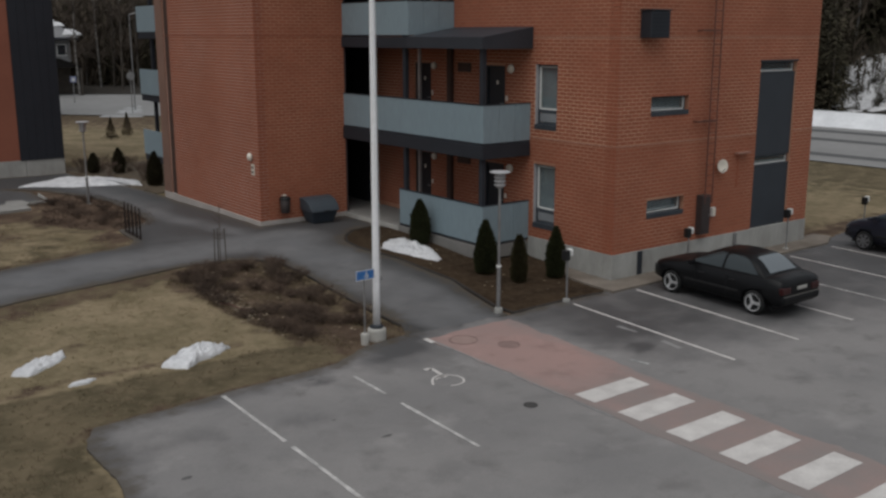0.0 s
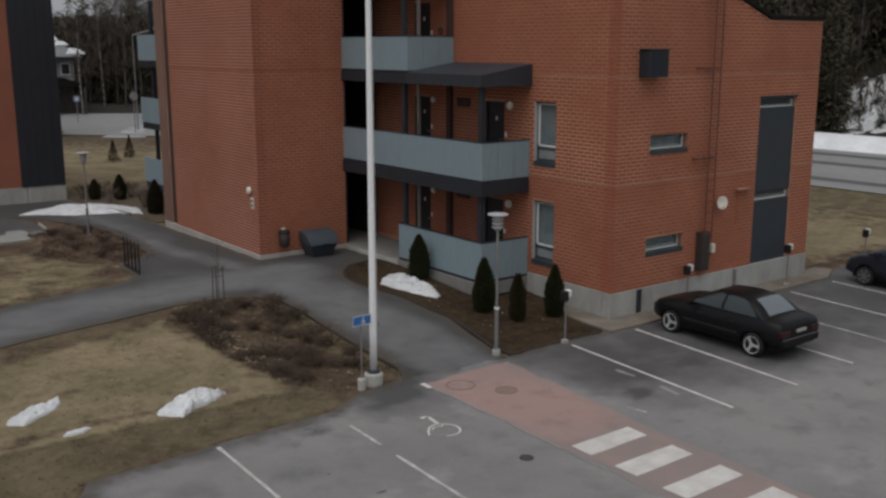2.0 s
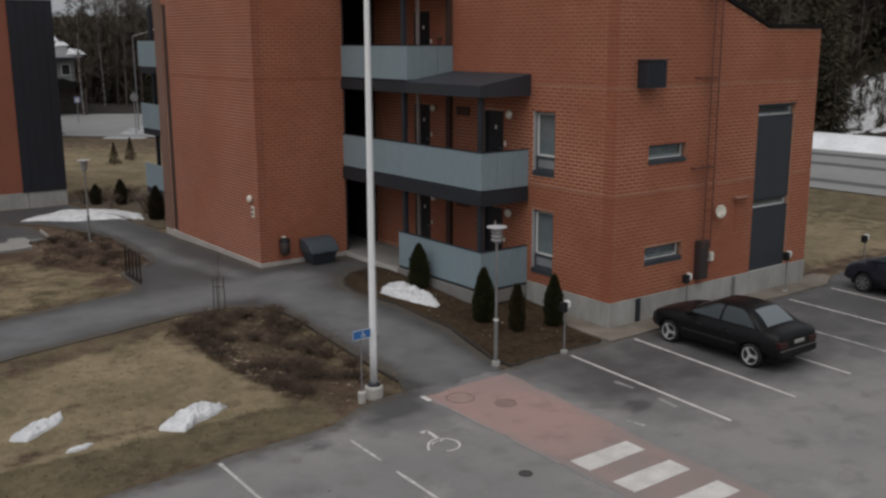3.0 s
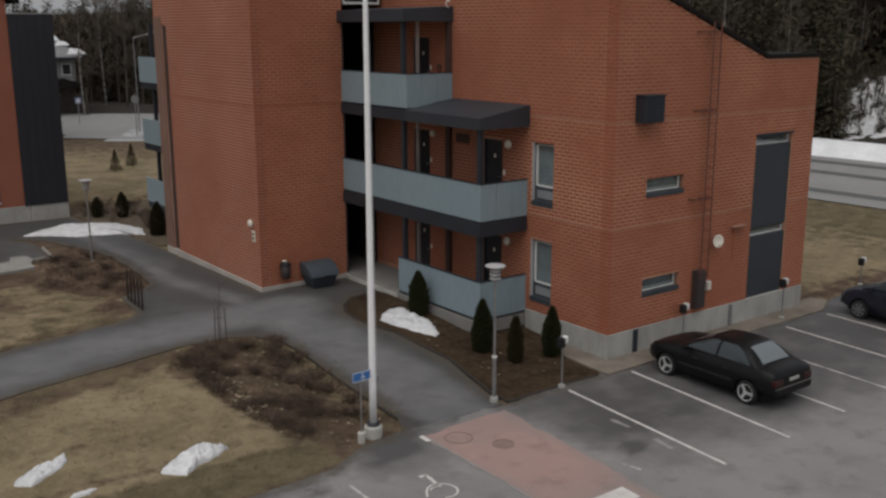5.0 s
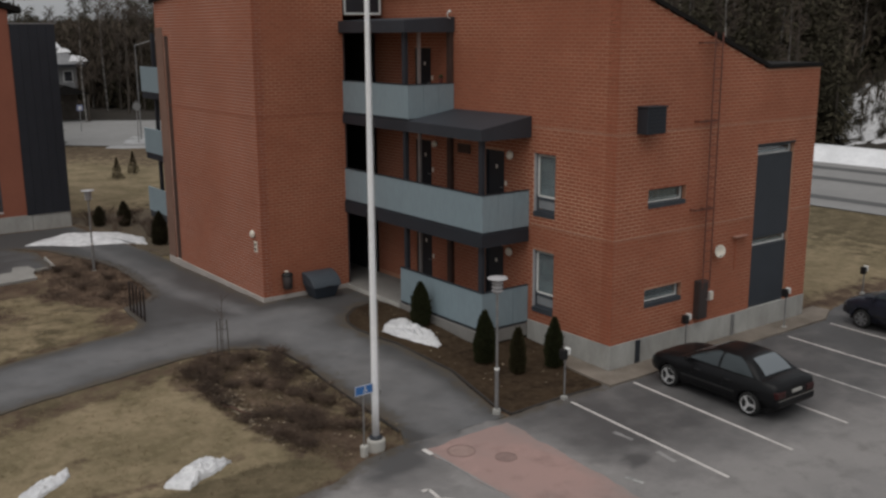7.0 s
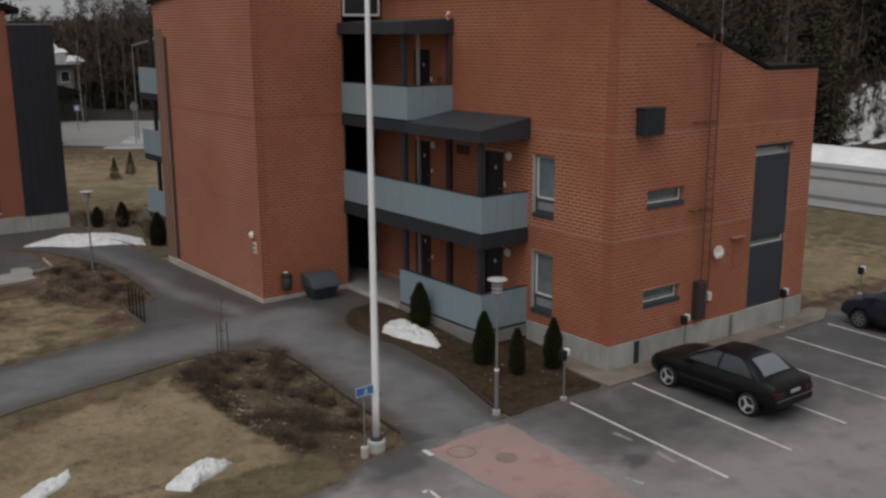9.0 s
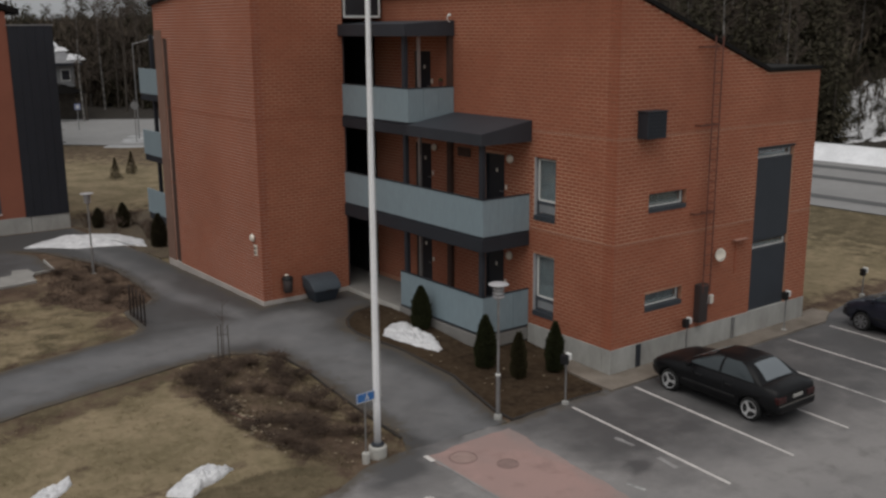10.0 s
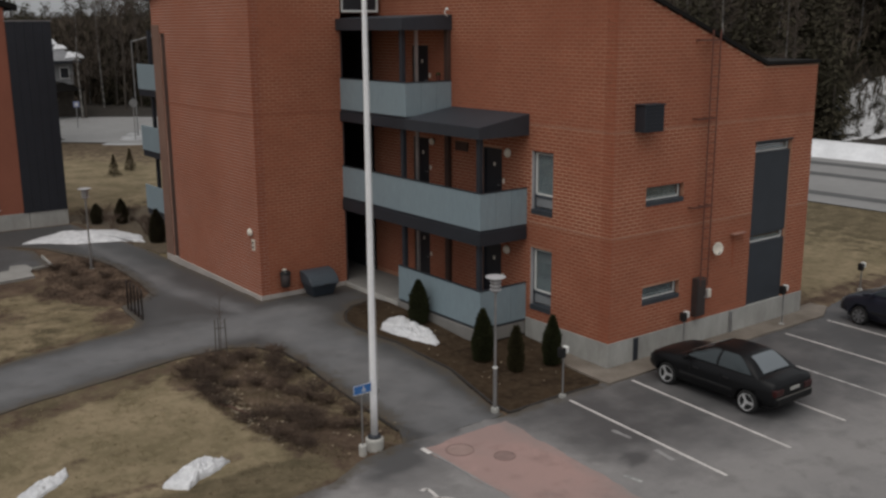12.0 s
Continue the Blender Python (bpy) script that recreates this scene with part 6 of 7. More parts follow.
tufts("lawn_grass", 900, 22, LAWN2, M_TUFT, "short tan dead grass", 0.065)
tufts("verge_grass", 1200, 23, [(1.5, 17.9), (4.6, 17.6), (8.4, 17.6), (11.3, 17.1), (10.1, 16.0), (9.1, 15.5), (4.3, 15.4), (3.85, 14.0), (3.5, 10.5), (1.5, 10.5)], M_TUFTB, "short brown dead grass by the asphalt edge", 0.06)


def litter():
    rng = random.Random(5)
    verts, faces = [], []
    for i in range(760):
        if i < 170:
            f = rng.random()
            x, y = 9.2 + 0.25 * f + rng.gauss(0, 0.2), 21.9 - 3.6 * f + rng.gauss(0, 0.25)
        else:
            x, y = rng.uniform(8.6, 18.3), rng.uniform(16.6, 25)
            if not (inside(x, y, SHRUBBED) or inside(x, y, BED) and rng.random() < 0.16):
                continue
        a = rng.uniform(0, 6.283)
        s = rng.uniform(0.02, 0.06 if i < 170 else 0.045)
        z = land(x, y) + 0.034
        k = len(verts)
        verts += [Vector((x + s * math.cos(a + q), y + s * math.sin(a + q), z + rng.uniform(0, 0.02))) for q in (0, 1.4, 3.1, 4.6)]
        faces.append((k, k + 1, k + 2, k + 3))
    tagged(link_mesh("leaf_litter", raw_mesh("leaf_litter", verts, faces), M_LITTER), "pale dry leaves and scraps on dark soil", "leaf litter", "", "stuff")


M_LITTER = mat("dry_leaves", (0.36, 0.30, 0.22), (0.15, 0.11, 0.07), 0.95, 3, 9, 0.0, 35, island=0.5)
litter()
branch = root("fallen_branch", (9.1, 20.3, 0.3), "reddish-brown fallen branch lying among the shrubs", "branch")
M_BRANCH = mat("wet_branch_bark", (0.17, 0.095, 0.07), (0.10, 0.06, 0.045), 0.9, 3, 20, 0.3, 40)
bm = bmesh.new()
bend = [(8.98, 20.62), (9.10, 20.38), (9.22, 20.10), (9.36, 19.72)]
for k, (a, b) in enumerate(zip(bend, bend[1:])):
    tube(bm, (*a, land(*a) + 0.05 + 0.03 * (k % 2)), (*b, land(*b) + 0.05 + 0.03 * ((k + 1) % 2)), 0.030 - 0.006 * k, 0.024 - 0.006 * k, 6)
part("stem", bm, M_BRANCH, branch)
bm = bmesh.new()
tube(bm, (9.10, 20.38, land(9.1, 20.38) + 0.08), (9.34, 20.52, land(9.34, 20.52) + 0.14), 0.012, 0.005, 5)
part("twig", bm, M_BRANCH, branch)


# ---- cars ----
def loft(bm, stations, profile):
    """Skin between mirrored cross-sections along y."""
    rings = []
    for st in stations:
        half = profile(st)
        ring = [bm.verts.new((-x, st[0], z)) for x, z in half] + [bm.verts.new((x, st[0], z)) for x, z in half[::-1]]
        rings.append(ring)
    for a, b in zip(rings, rings[1:]):
        for i in range(len(a)):
            j = (i + 1) % len(a)
            bm.faces.new((a[i], a[j], b[j], b[i]))
    bm.faces.new(rings[0]), bm.faces.new(rings[-1][::-1])
    return bm


def cut(ob, cutters):
    """Wheel arches: the body less the given cylinders."""
    tmp = []
    for c in cutters:
        me = bpy.data.meshes.new("cut")
        bmesh.ops.recalc_face_normals(c, faces=c.faces)
        c.to_mesh(me)
        c.free()
        t = new("cut", me)
        tmp.append(t)
        k = ob.modifiers.new("cut", "BOOLEAN")
        k.operation, k.object, k.solver = "DIFFERENCE", t, "EXACT"
    bpy.context.view_layer.update()
    me = bpy.data.meshes.new_from_object(ob.evaluated_get(bpy.context.evaluated_depsgraph_get()))
    ob.modifiers.clear()
    ob.data = me
    for t in tmp:
        bpy.data.objects.remove(t)


def car(paint, label, shape, m, name="car"):
    ob = root(name, (0, 0, 0), label, "car", "parked cars")
    L0, L1, W = shape["rear"], shape["front"], shape["half"]
    def prof(st):
        y, zt, w, zb = st
        return [(w * 0.80, zb), (w * 0.965, zb + 0.07), (w * 0.995, zb + 0.20), (w, min(0.56, zt - 0.2)), (w * 0.985, min(0.70, zt - 0.10)), (w * 0.94, zt - 0.035), (w * 0.86, zt), (w * 0.45, zt + 0.022), (0.001, zt + 0.028)]
    bm = loft(bmesh.new(), shape["stations"], prof)
    bmesh.ops.remove_doubles(bm, verts=bm.verts, dist=0.003)
    body = part("body", bm, paint, ob, smooth=True)
    arcs = []
    for y in shape["wheels"]:
        c = bmesh.new()
        tube(c, (-W - 0.2, y, 0.30), (-W + 0.24, y, 0.30), 0.335, sides=28)
        arcs.append(c)
        c = bmesh.new()
        tube(c, (W - 0.24, y, 0.30), (W + 0.2, y, 0.30), 0.335, sides=28)
        arcs.append(c)
    cut(body, arcs)
    # cabin: one arched shell with the panes laid on it
    b0, b1, t0, t1 = shape["cabin"]
    zb, hm = shape["belt"], shape["top"] - shape["belt"] + 0.03
    bw = W * 0.915
    knots = [(b0 - 1, 0), (b0, 0), (b0 + (t0 - b0) * 0.5, 0.56 * hm), (t0, 0.9 * hm), (t0 * 0.55 + t1 * 0.45, hm), (t1, 0.95 * hm), (b1 - (b1 - t1) * 0.5, 0.54 * hm), (b1, 0), (b1 + 1, 0)]
    def rise(y):
        total = 0
        for k in range(-4, 5):
            q = y + 0.035 * k
            for (ya, ha), (yb, hb) in zip(knots, knots[1:]):
                if ya <= q < yb:
                    total += ha + (hb - ha) * (q - ya) / (yb - ya)
        return total / 9
    def half(y, z):
        """Half width of the shell at a height above the belt."""
        h = max(rise(y), 0.001)
        f = min(1.0, max(0.0, z / h))
        return bw * (1 - 0.24 * z / hm) * (1 - f ** 4.2) ** (1 / 4.2)
    def crest(y, x):
        h = rise(y)
        w = bw * (1 - 0.24 * h / hm)
        f = min(1.0, abs(x) / w)
        return h * (1 - f ** 4.2) ** (1 / 4.2) + 0.012 * (1 - f * f)
    bm = bmesh.new()
    rows = []
    for k in range(37):
        y = b0 + (b1 - b0) * k / 36
        h = max(rise(y), 0.002)
        row = []
        for i in range(-16, 17):
            a = (1 - abs(i) / 16) * math.pi / 2
            z = h * math.sin(a) ** 0.5
            x = half(y, z) if abs(i) > 8 else bw * (1 - 0.24 * z / hm) * math.cos(a) ** 0.5
            row.append(bm.verts.new((x * (1 if i > 0 else -1 if i < 0 else 0), y, zb + z - (0.04 if abs(i) == 16 else 0))))
        rows.append(row)
    for a, b in zip(rows, rows[1:]):
        for i in range(32):
            bm.faces.new((a[i], a[i + 1], b[i + 1], b[i]))
    bmesh.ops.recalc_face_normals(bm, faces=bm.faces)
    cabin = part("cabin", bm, paint, ob, "painted arched roof and pillars", smooth=True)
    def reach(z, back):
        """Where the roof line crosses a height, from the rear or from the front."""
        ys = [b0 + (b1 - b0) * k / 120 for k in range(121)]
        ok = [y for y in ys if rise(y) > z]
        return (min(ok) if back else max(ok)) if ok else (b0 + b1) / 2
    mid = (b0 + b1) / 2 + 0.02
    for sx in (-1, 1):
        for nm, y0, y1 in (("rear_side_window", None, mid - 0.03), ("front_side_window", mid + 0.04, None)):
            bm = bmesh.new()
            prev = None
            for k in range(7):
                z = hm * (0.13 + 0.69 * k / 6)
                ya = y0 if y0 is not None else reach(z + 0.05, True) + shape.get("pillar", 0.10)
                yb = y1 if y1 is not None else reach(z + 0.05, False) - 0.06
                row = [bm.verts.new((sx * (half(ya + (yb - ya) * q / 6, z) + 0.006), ya + (yb - ya) * q / 6, zb + z)) for q in range(7)]
                if prev:
                    for q in range(6):
                        bm.faces.new((prev[q], prev[q + 1], row[q + 1], row[q]))
                prev = row
            part(nm, bm, M_CARGLASS, cabin, smooth=True)
    for nm, ya, yb, material, wide in (("windscreen", b1 - 0.10, t1 + 0.06, M_CARGLASS, 0.80), ("rear_window", b0 + 0.09, t0 - 0.04, M_REARGLASS, shape.get("glass", 0.78))):
        bm = bmesh.new()
        prev = None
        for k in range(9):
            y = ya + (yb - ya) * k / 8
            w = bw * (1 - 0.24 * rise(y) / hm) * wide
            row = [bm.verts.new((w * q / 6, y + (0.004 if nm == "windscreen" else -0.004), zb + crest(y, w * q / 6) + 0.008)) for q in range(-6, 7)]
            if prev:
                for q in range(12):
                    bm.faces.new((prev[q], prev[q + 1], row[q + 1], row[q]))
            prev = row
        part(nm, bm, material, cabin, "rear window with the sky reflection put into its pale colour" if nm == "rear_window" else "", smooth=True)
    # trim
    for sx in (-1, 1):
        part("side_strip", box(sx * (W + 0.004) - 0.012, sx * (W + 0.004) + 0.012, shape["wheels"][1] + 0.42, shape["wheels"][0] - 0.42, 0.47, 0.53, 0.006), M_BLACK, ob)
        mir = bmesh.new()
        box(sx * (W + 0.06) - 0.09, sx * (W + 0.06) + 0.09, b1 - 0.42, b1 - 0.30, zb + 0.01, zb + 0.13, 0.03, mir)
        part("mirror", mir, paint, ob)
        for y in (shape["wheels"][1] + 0.55, shape["wheels"][1] + 1.45):
            part("door_handle", box(sx * (W * 0.99) - 0.012, sx * (W * 0.99) + 0.015, y, y + 0.18, 0.735, 0.765, 0.006), M_BLACK, ob)
        for y in (shape["wheels"][1] + 0.78, shape["wheels"][1] + 1.72):
            part("door_gap", box(sx * W * 0.992 - 0.006, sx * W * 0.992 + 0.006, y, y + 0.010, 0.32, zb - 0.06), M_BLACK, ob)
        lz = shape.get("lamps", 0.66)
        tl = box(sx * W * 0.66 - 0.19, sx * W * 0.66 + 0.14, L0 - 0.012, L0 + 0.16, lz, lz + 0.18, 0.03)
        part("tail_light", tl, M_TAIL, ob, "dark red tail lamp")
        part("headlight", box(sx * W * 0.66 - 0.18, sx * W * 0.66 + 0.14, L1 - 0.20, L1 - 0.08, 0.56, 0.69, 0.03), M_LENS, ob)
    part("rear_bumper", box(-W * 0.86, W * 0.86, L0 - 0.03, L0 + 0.18, 0.34, 0.57, 0.07), paint, ob, "dark bumper with a dull strip")
    part("bumper_strip", box(-W * 0.84, W * 0.84, L0 - 0.042, L0 + 0.0, 0.552, 0.568, 0.006), M_STRIP, ob, "thin dull bright strip")
    part("front_bumper", box(-W * 0.78, W * 0.78, L1 - 0.2, L1 + 0.015, 0.30, 0.52, 0.09), M_BUMPER, ob)
    part("grille", box(-0.36, 0.36, L1 - 0.09, L1 - 0.02, 0.56, 0.66, 0.01), M_BLACK, ob)
    part("number_plate", box(-0.18, 0.18, L0 - 0.018, L0 + 0.012, 0.68, 0.76, 0.004), M_CONC, ob, "plain pale rear plate")
    part("underside", box(-W * 0.8, W * 0.8, L0 + 0.3, L1 - 0.3, 0.19, 0.3), M_BLACK, ob)
    for y in shape["wheels"]:
        for sx in (-1, 1):
            ox = sx * (W - 0.10)
            ty = bmesh.new()
            lathe(ty, [(0.19, -0.09), (0.265, -0.09), (0.284, -0.065), (0.29, 0.0), (0.284, 0.065), (0.265, 0.09), (0.19, 0.09)], 28)
            turn = Matrix.Translation((ox, y, 0.29)) @ Matrix.Rotation(math.pi / 2 * sx, 4, "Y")
            ty.transform(turn)
            wheel = part("wheel", ty, M_RUBBER, ob, "black tyre on alloy rim", smooth=True)
            rm = bmesh.new()
            lathe(rm, [(0.165, 0.070), (0.200, 0.098), (0.212, 0.100), (0.205, 0.06), (0.165, 0.05)], 28)
            for k in range(shape["spokes"]):
                a = k * 2 * math.pi / shape["spokes"] + 0.5
                d, s = Vector((math.cos(a), math.sin(a), 0)), Vector((-math.sin(a), math.cos(a), 0))
                prism(rm, [d * 0.02 - s * 0.024 + Z * 0.075, d * 0.02 + s * 0.024 + Z * 0.075, d * 0.19 + s * 0.040 + Z * 0.085, d * 0.19 - s * 0.040 + Z * 0.085], Z * 0.02)
            lathe(rm, [(0.055, 0.07), (0.055, 0.105), (0.02, 0.112)], 14)
            rm.transform(turn)
            part("rim", rm, shape.get("rim", M_ALLOY), wheel, "spoked alloy rim")
            dk = bmesh.new()
            lathe(dk, [(0.20, 0.02), (0.20, 0.04), (0.01, 0.045)], 20)
            dk.transform(turn)
            part("brake_disc", dk, M_BLACK, wheel)
    low = shape.get("low", 1.0)
    for o in ob.children_recursive:
        if not o.name.startswith(("wheel", "rim", "brake_disc")):
            for v in o.data.vertices:
                v.co.z = 0.2 + (v.co.z - 0.2) * low
    ob.matrix_basis = m
    return ob


M_STRIP = mat("dull_bright_strip", (0.12, 0.11, 0.10), (0.085, 0.08, 0.075), 0.4, 3, 30, 0.02, 60)
M_BUMPER = mat("dark_bumper", (0.014, 0.014, 0.015), (0.010, 0.010, 0.011), 0.5, 3, 30, 0.03, 60)
# Opaque pane; its pale base colour stands in for reflected sky.
M_REARGLASS = glass_mat("sky_pale_rear_glass", (0.16, 0.18, 0.195), 0.05, 0.0)
SEDAN = dict(low=0.94, rear=-1.95, front=1.96, half=0.85, belt=0.92, top=1.40, spokes=3, wheels=(1.23, -1.23), cabin=(-1.52, 0.92, -0.95, 0.02), glass=0.68, lamps=0.60, pillar=0.13,
             stations=[(-1.95, 0.66, 0.66, 0.36), (-1.94, 0.80, 0.70, 0.34), (-1.90, 0.90, 0.745, 0.30), (-1.80, 0.945, 0.79, 0.26), (-1.5, 0.975, 0.83, 0.22), (-0.8, 0.955, 0.85, 0.20), (0.2, 0.94, 0.85, 0.20), (0.85, 0.925, 0.85, 0.20), (1.30, 0.885, 0.84, 0.22), (1.62, 0.83, 0.815, 0.26), (1.80, 0.77, 0.77, 0.29), (1.91, 0.67, 0.70, 0.32), (1.96, 0.54, 0.62, 0.35)])
M_DULLRIM = mat("dull_grey_rim", (0.16, 0.16, 0.165), (0.11, 0.11, 0.115), 0.5, 4, 40, 0.03, 60)
HATCH = dict(rim=M_DULLRIM, rear=-2.0, front=2.05, half=0.86, belt=0.98, top=1.45, spokes=7, wheels=(1.27, -1.27), cabin=(-1.88, 1.25, -1.35, 0.1),
             stations=[(-2.0, 0.80, 0.76, 0.36), (-1.96, 0.98, 0.80, 0.32), (-1.8, 1.0, 0.83, 0.26), (-1.4, 1.0, 0.85, 0.22), (-0.6, 0.99, 0.86, 0.20), (0.3, 0.98, 0.86, 0.20), (1.0, 0.97, 0.855, 0.20), (1.5, 0.90, 0.83, 0.22), (1.82, 0.80, 0.78, 0.26), (1.98, 0.70, 0.70, 0.30), (2.05, 0.58, 0.62, 0.34)])
car(M_CARPAINT, "black older saloon car with bright alloy wheels, parked nose-in", SEDAN, pose(19.77, 14.12, 0.025, 0, 0, -0.6))
car(M_CARBLUE, "dark blue compact car parked in its bay", HATCH, pose(28.30, 13.78, 0.025, 0, 0, -3.0))


# ---- trees and distance ----
def spruce_parts(h, seed):
    rng = random.Random(seed)
    verts, faces = [], []
    levels = int(h * 2.2)
    for k in range(levels):
        f = k / levels
        z = h * (0.06 + 0.92 * f)
        reach = h * 0.17 * (1 - f) ** 0.85 + 0.2
        for i in range(max(5, int(12 * (1 - f) + 4))):
            a = rng.uniform(0, 6.283)
            le = reach * rng.uniform(0.7, 1.12)
            for j in range(max(2, int(le * 2.6))):
                t = (j + 0.6) / max(2, int(le * 2.6))
                p = Vector((math.cos(a) * le * t, math.sin(a) * le * t, z - le * 0.35 * t * t + rng.uniform(-0.15, 0.15)))
                for _ in range(2):
                    d = Vector((math.cos(a + rng.gauss(0, 0.7)), math.sin(a + rng.gauss(0, 0.7)), rng.uniform(-0.8, 0.1))).normalized()
                    s = d.cross(Vector((rng.gauss(0, 0.5), rng.gauss(0, 0.5), 1))).normalized() * rng.uniform(0.05, 0.11)
                    o = p + Vector((rng.gauss(0, 0.12), rng.gauss(0, 0.12), rng.gauss(0, 0.08)))
                    le2 = rng.uniform(0.4, 0.75)
                    n0 = len(verts)
                    verts += [o, o + d * le2 * 0.4 + s, o + d * le2, o + d * le2 * 0.4 - s]
                    faces.append((n0, n0 + 1, n0 + 2, n0 + 3))
    bm = tube(bmesh.new(), (0, 0, -0.6), (0, 0, h * 0.97), h * 0.014, 0.01, 7)
    return bm, raw_mesh("crown", verts, faces)


def spruce(h, seed, m):
    ob = root("spruce", (0, 0, 0), "tall dark green spruce on the hillside", "tree", "trees behind the road")
    bm, me = spruce_parts(h, seed)
    part("trunk", bm, M_BARK, ob)
    link_mesh("crown", me, M_NEEDLE, ob)
    ob.matrix_basis = m
    return ob


def bare_tree(h, seed, m, bark, label, lean=0.0):
    rng = random.Random(seed)
    ob = root("bare_tree", (0, 0, 0), label, "tree", "trees behind the road")
    t, c = bmesh.new(), bmesh.new()
    pts = [Vector((lean * f * f * h + 0.1 * math.sin(f * 5 + seed), 0.1 * math.cos(f * 4 + seed), h * f)) for f in [i / 6 for i in range(7)]]
    pts[0].z = -0.5
    for i in range(6):
        tube(t, pts[i], pts[i + 1], h * 0.0095 * (1 - i / 6.5), h * 0.0095 * (1 - (i + 1) / 6.5), 7, i in (0, 5))
    for k in range(44):
        f = rng.uniform(0.22, 0.98)
        i = min(5, int(f * 6))
        p = pts[i].lerp(pts[i + 1], f * 6 - i)
        a = rng.uniform(0, 6.283)
        le = h * rng.uniform(0.10, 0.20) * (1.15 - f * 0.7)
        d = Vector((math.cos(a), math.sin(a), rng.uniform(0.5, 1.3))).normalized()
        q = p + d * le
        tube(c, p, q, 0.035, 0.015, 3, False)
        for _ in range(7):
            s = p.lerp(q, rng.uniform(0.3, 1))
            e = s + Vector((rng.gauss(0, 0.5), rng.gauss(0, 0.5), rng.gauss(0.25, 0.35))) * le * 0.42
            tube(c, s, e, 0.016, 0.006, 3, False)
            for _ in range(3):
                s2 = s.lerp(e, rng.uniform(0.3, 1))
                tube(c, s2, s2 + Vector((rng.gauss(0, 0.4), rng.gauss(0, 0.4), rng.gauss(0, 0.35))) * le * 0.3, 0.009, 0.004, 3, False)
    part("trunk", t, bark, ob)
    part("crown", c, M_TWIG, ob, "bare thin branches")
    ob.matrix_basis = m
    return ob


def on_bearing(deg, dist):
    return dist * math.cos(radians(deg)), dist * math.sin(radians(deg))


rng = random.Random(77)
SPRUCES = [spruce(h, 400 + k, pose(600, 0, 0)) for k, h in enumerate((15, 18, 12, 9))]
BARES = [bare_tree(h, 500 + k, pose(600, 0, 0), bk, lb) for k, (h, bk, lb) in enumerate(((14, M_BIRCH, "bare birch with a pale trunk"), (15, M_BARK, "bare grey deciduous tree"), (12, M_BIRCH, "bare birch with a pale trunk")))]
used = {}


def plant(src, x, y, size):
    m = Matrix.Translation((x, y, land(x, y) - 0.1)) @ Matrix.Rotation(rng.uniform(0, 6.283), 4, "Z")
    if src not in used:
        used[src] = src
        src.matrix_basis = m
        return
    src_scale = src.scale.copy()
    ob = copy_thing(src, m)
    ob.scale = src_scale * size


count = 0
while count < 250:
    b = (rng.uniform(20, 41) if count < 100 else rng.uniform(41, 68)) if count < 120 else (rng.uniform(68, 73) if count < 190 else rng.uniform(72.6, 81))
    d = rng.uniform(70, 150)
    x, y = on_bearing(b, d)
    s = past_road(x, y)
    if s < 15 or s > 70:
        continue
    open_left = 66 < b < 78 and s < 24
    if open_left or (25 < b < 32.9 and s < 48):
        continue
    left = b > 64
    src = rng.choice(SPRUCES[:3] if rng.random() < (0.5 if left else 0.36) else BARES[1:2] * 3 + BARES if left else BARES)
    plant(src, x, y, rng.uniform(0.75, 1.1) * ((0.85 if b < 72.6 else 0.72) if left else 1.0))
    count += 1
for b, d, k in ((31.35, 79, 2), (31.9, 82, 2), (32.4, 79, 3), (32.7, 85, 1), (28.75, 77, 3), (26.2, 80, 3), (29.95, 79, 3), (30.6, 83, 3), (27.6, 79, 3), (29.3, 86, 3), (30.3, 86, 2), (28.9, 90, 0), (29.6, 92, 0), (30.4, 93, 1), (28.2, 92, 0), (27.2, 93, 1), (29.1, 81, 3), (28.3, 84, 3), (33.0, 80, 1), (31.6, 77, 3), (32.2, 76, 3), (31.2, 75, 3), (32.7, 75, 3), (29.9, 75.5, 3), (28.9, 76, 3), (27.9, 76, 3), (26.9, 76, 3)):
    x, y = on_bearing(b, d)
    plant(SPRUCES[k], x, y, (0.25 if d < 77 else 0.36 if d < 89 else 0.9) if b < 30.9 else 0.85)
for b, d, k in ((76.4, 84, 0), (77.4, 80, 2), (78.4, 85, 1)):
    x, y = on_bearing(b, d)
    plant(SPRUCES[k], x, y, 1.0)
for b, d, k in ((73.3, 99, 2), (72.2, 108, 2), (71.0, 104, 1), (70.2, 108, 1), (28.6, 90, 1), (29.7, 91, 1), (27.9, 89, 1), (30.2, 90, 2), (27.3, 91, 0), (34.3, 88, 0), (37.2, 90, 2)):
    x, y = on_bearing(b, d)
    plant(BARES[k], x, y, 0.55 if b < 30 else 0.95)


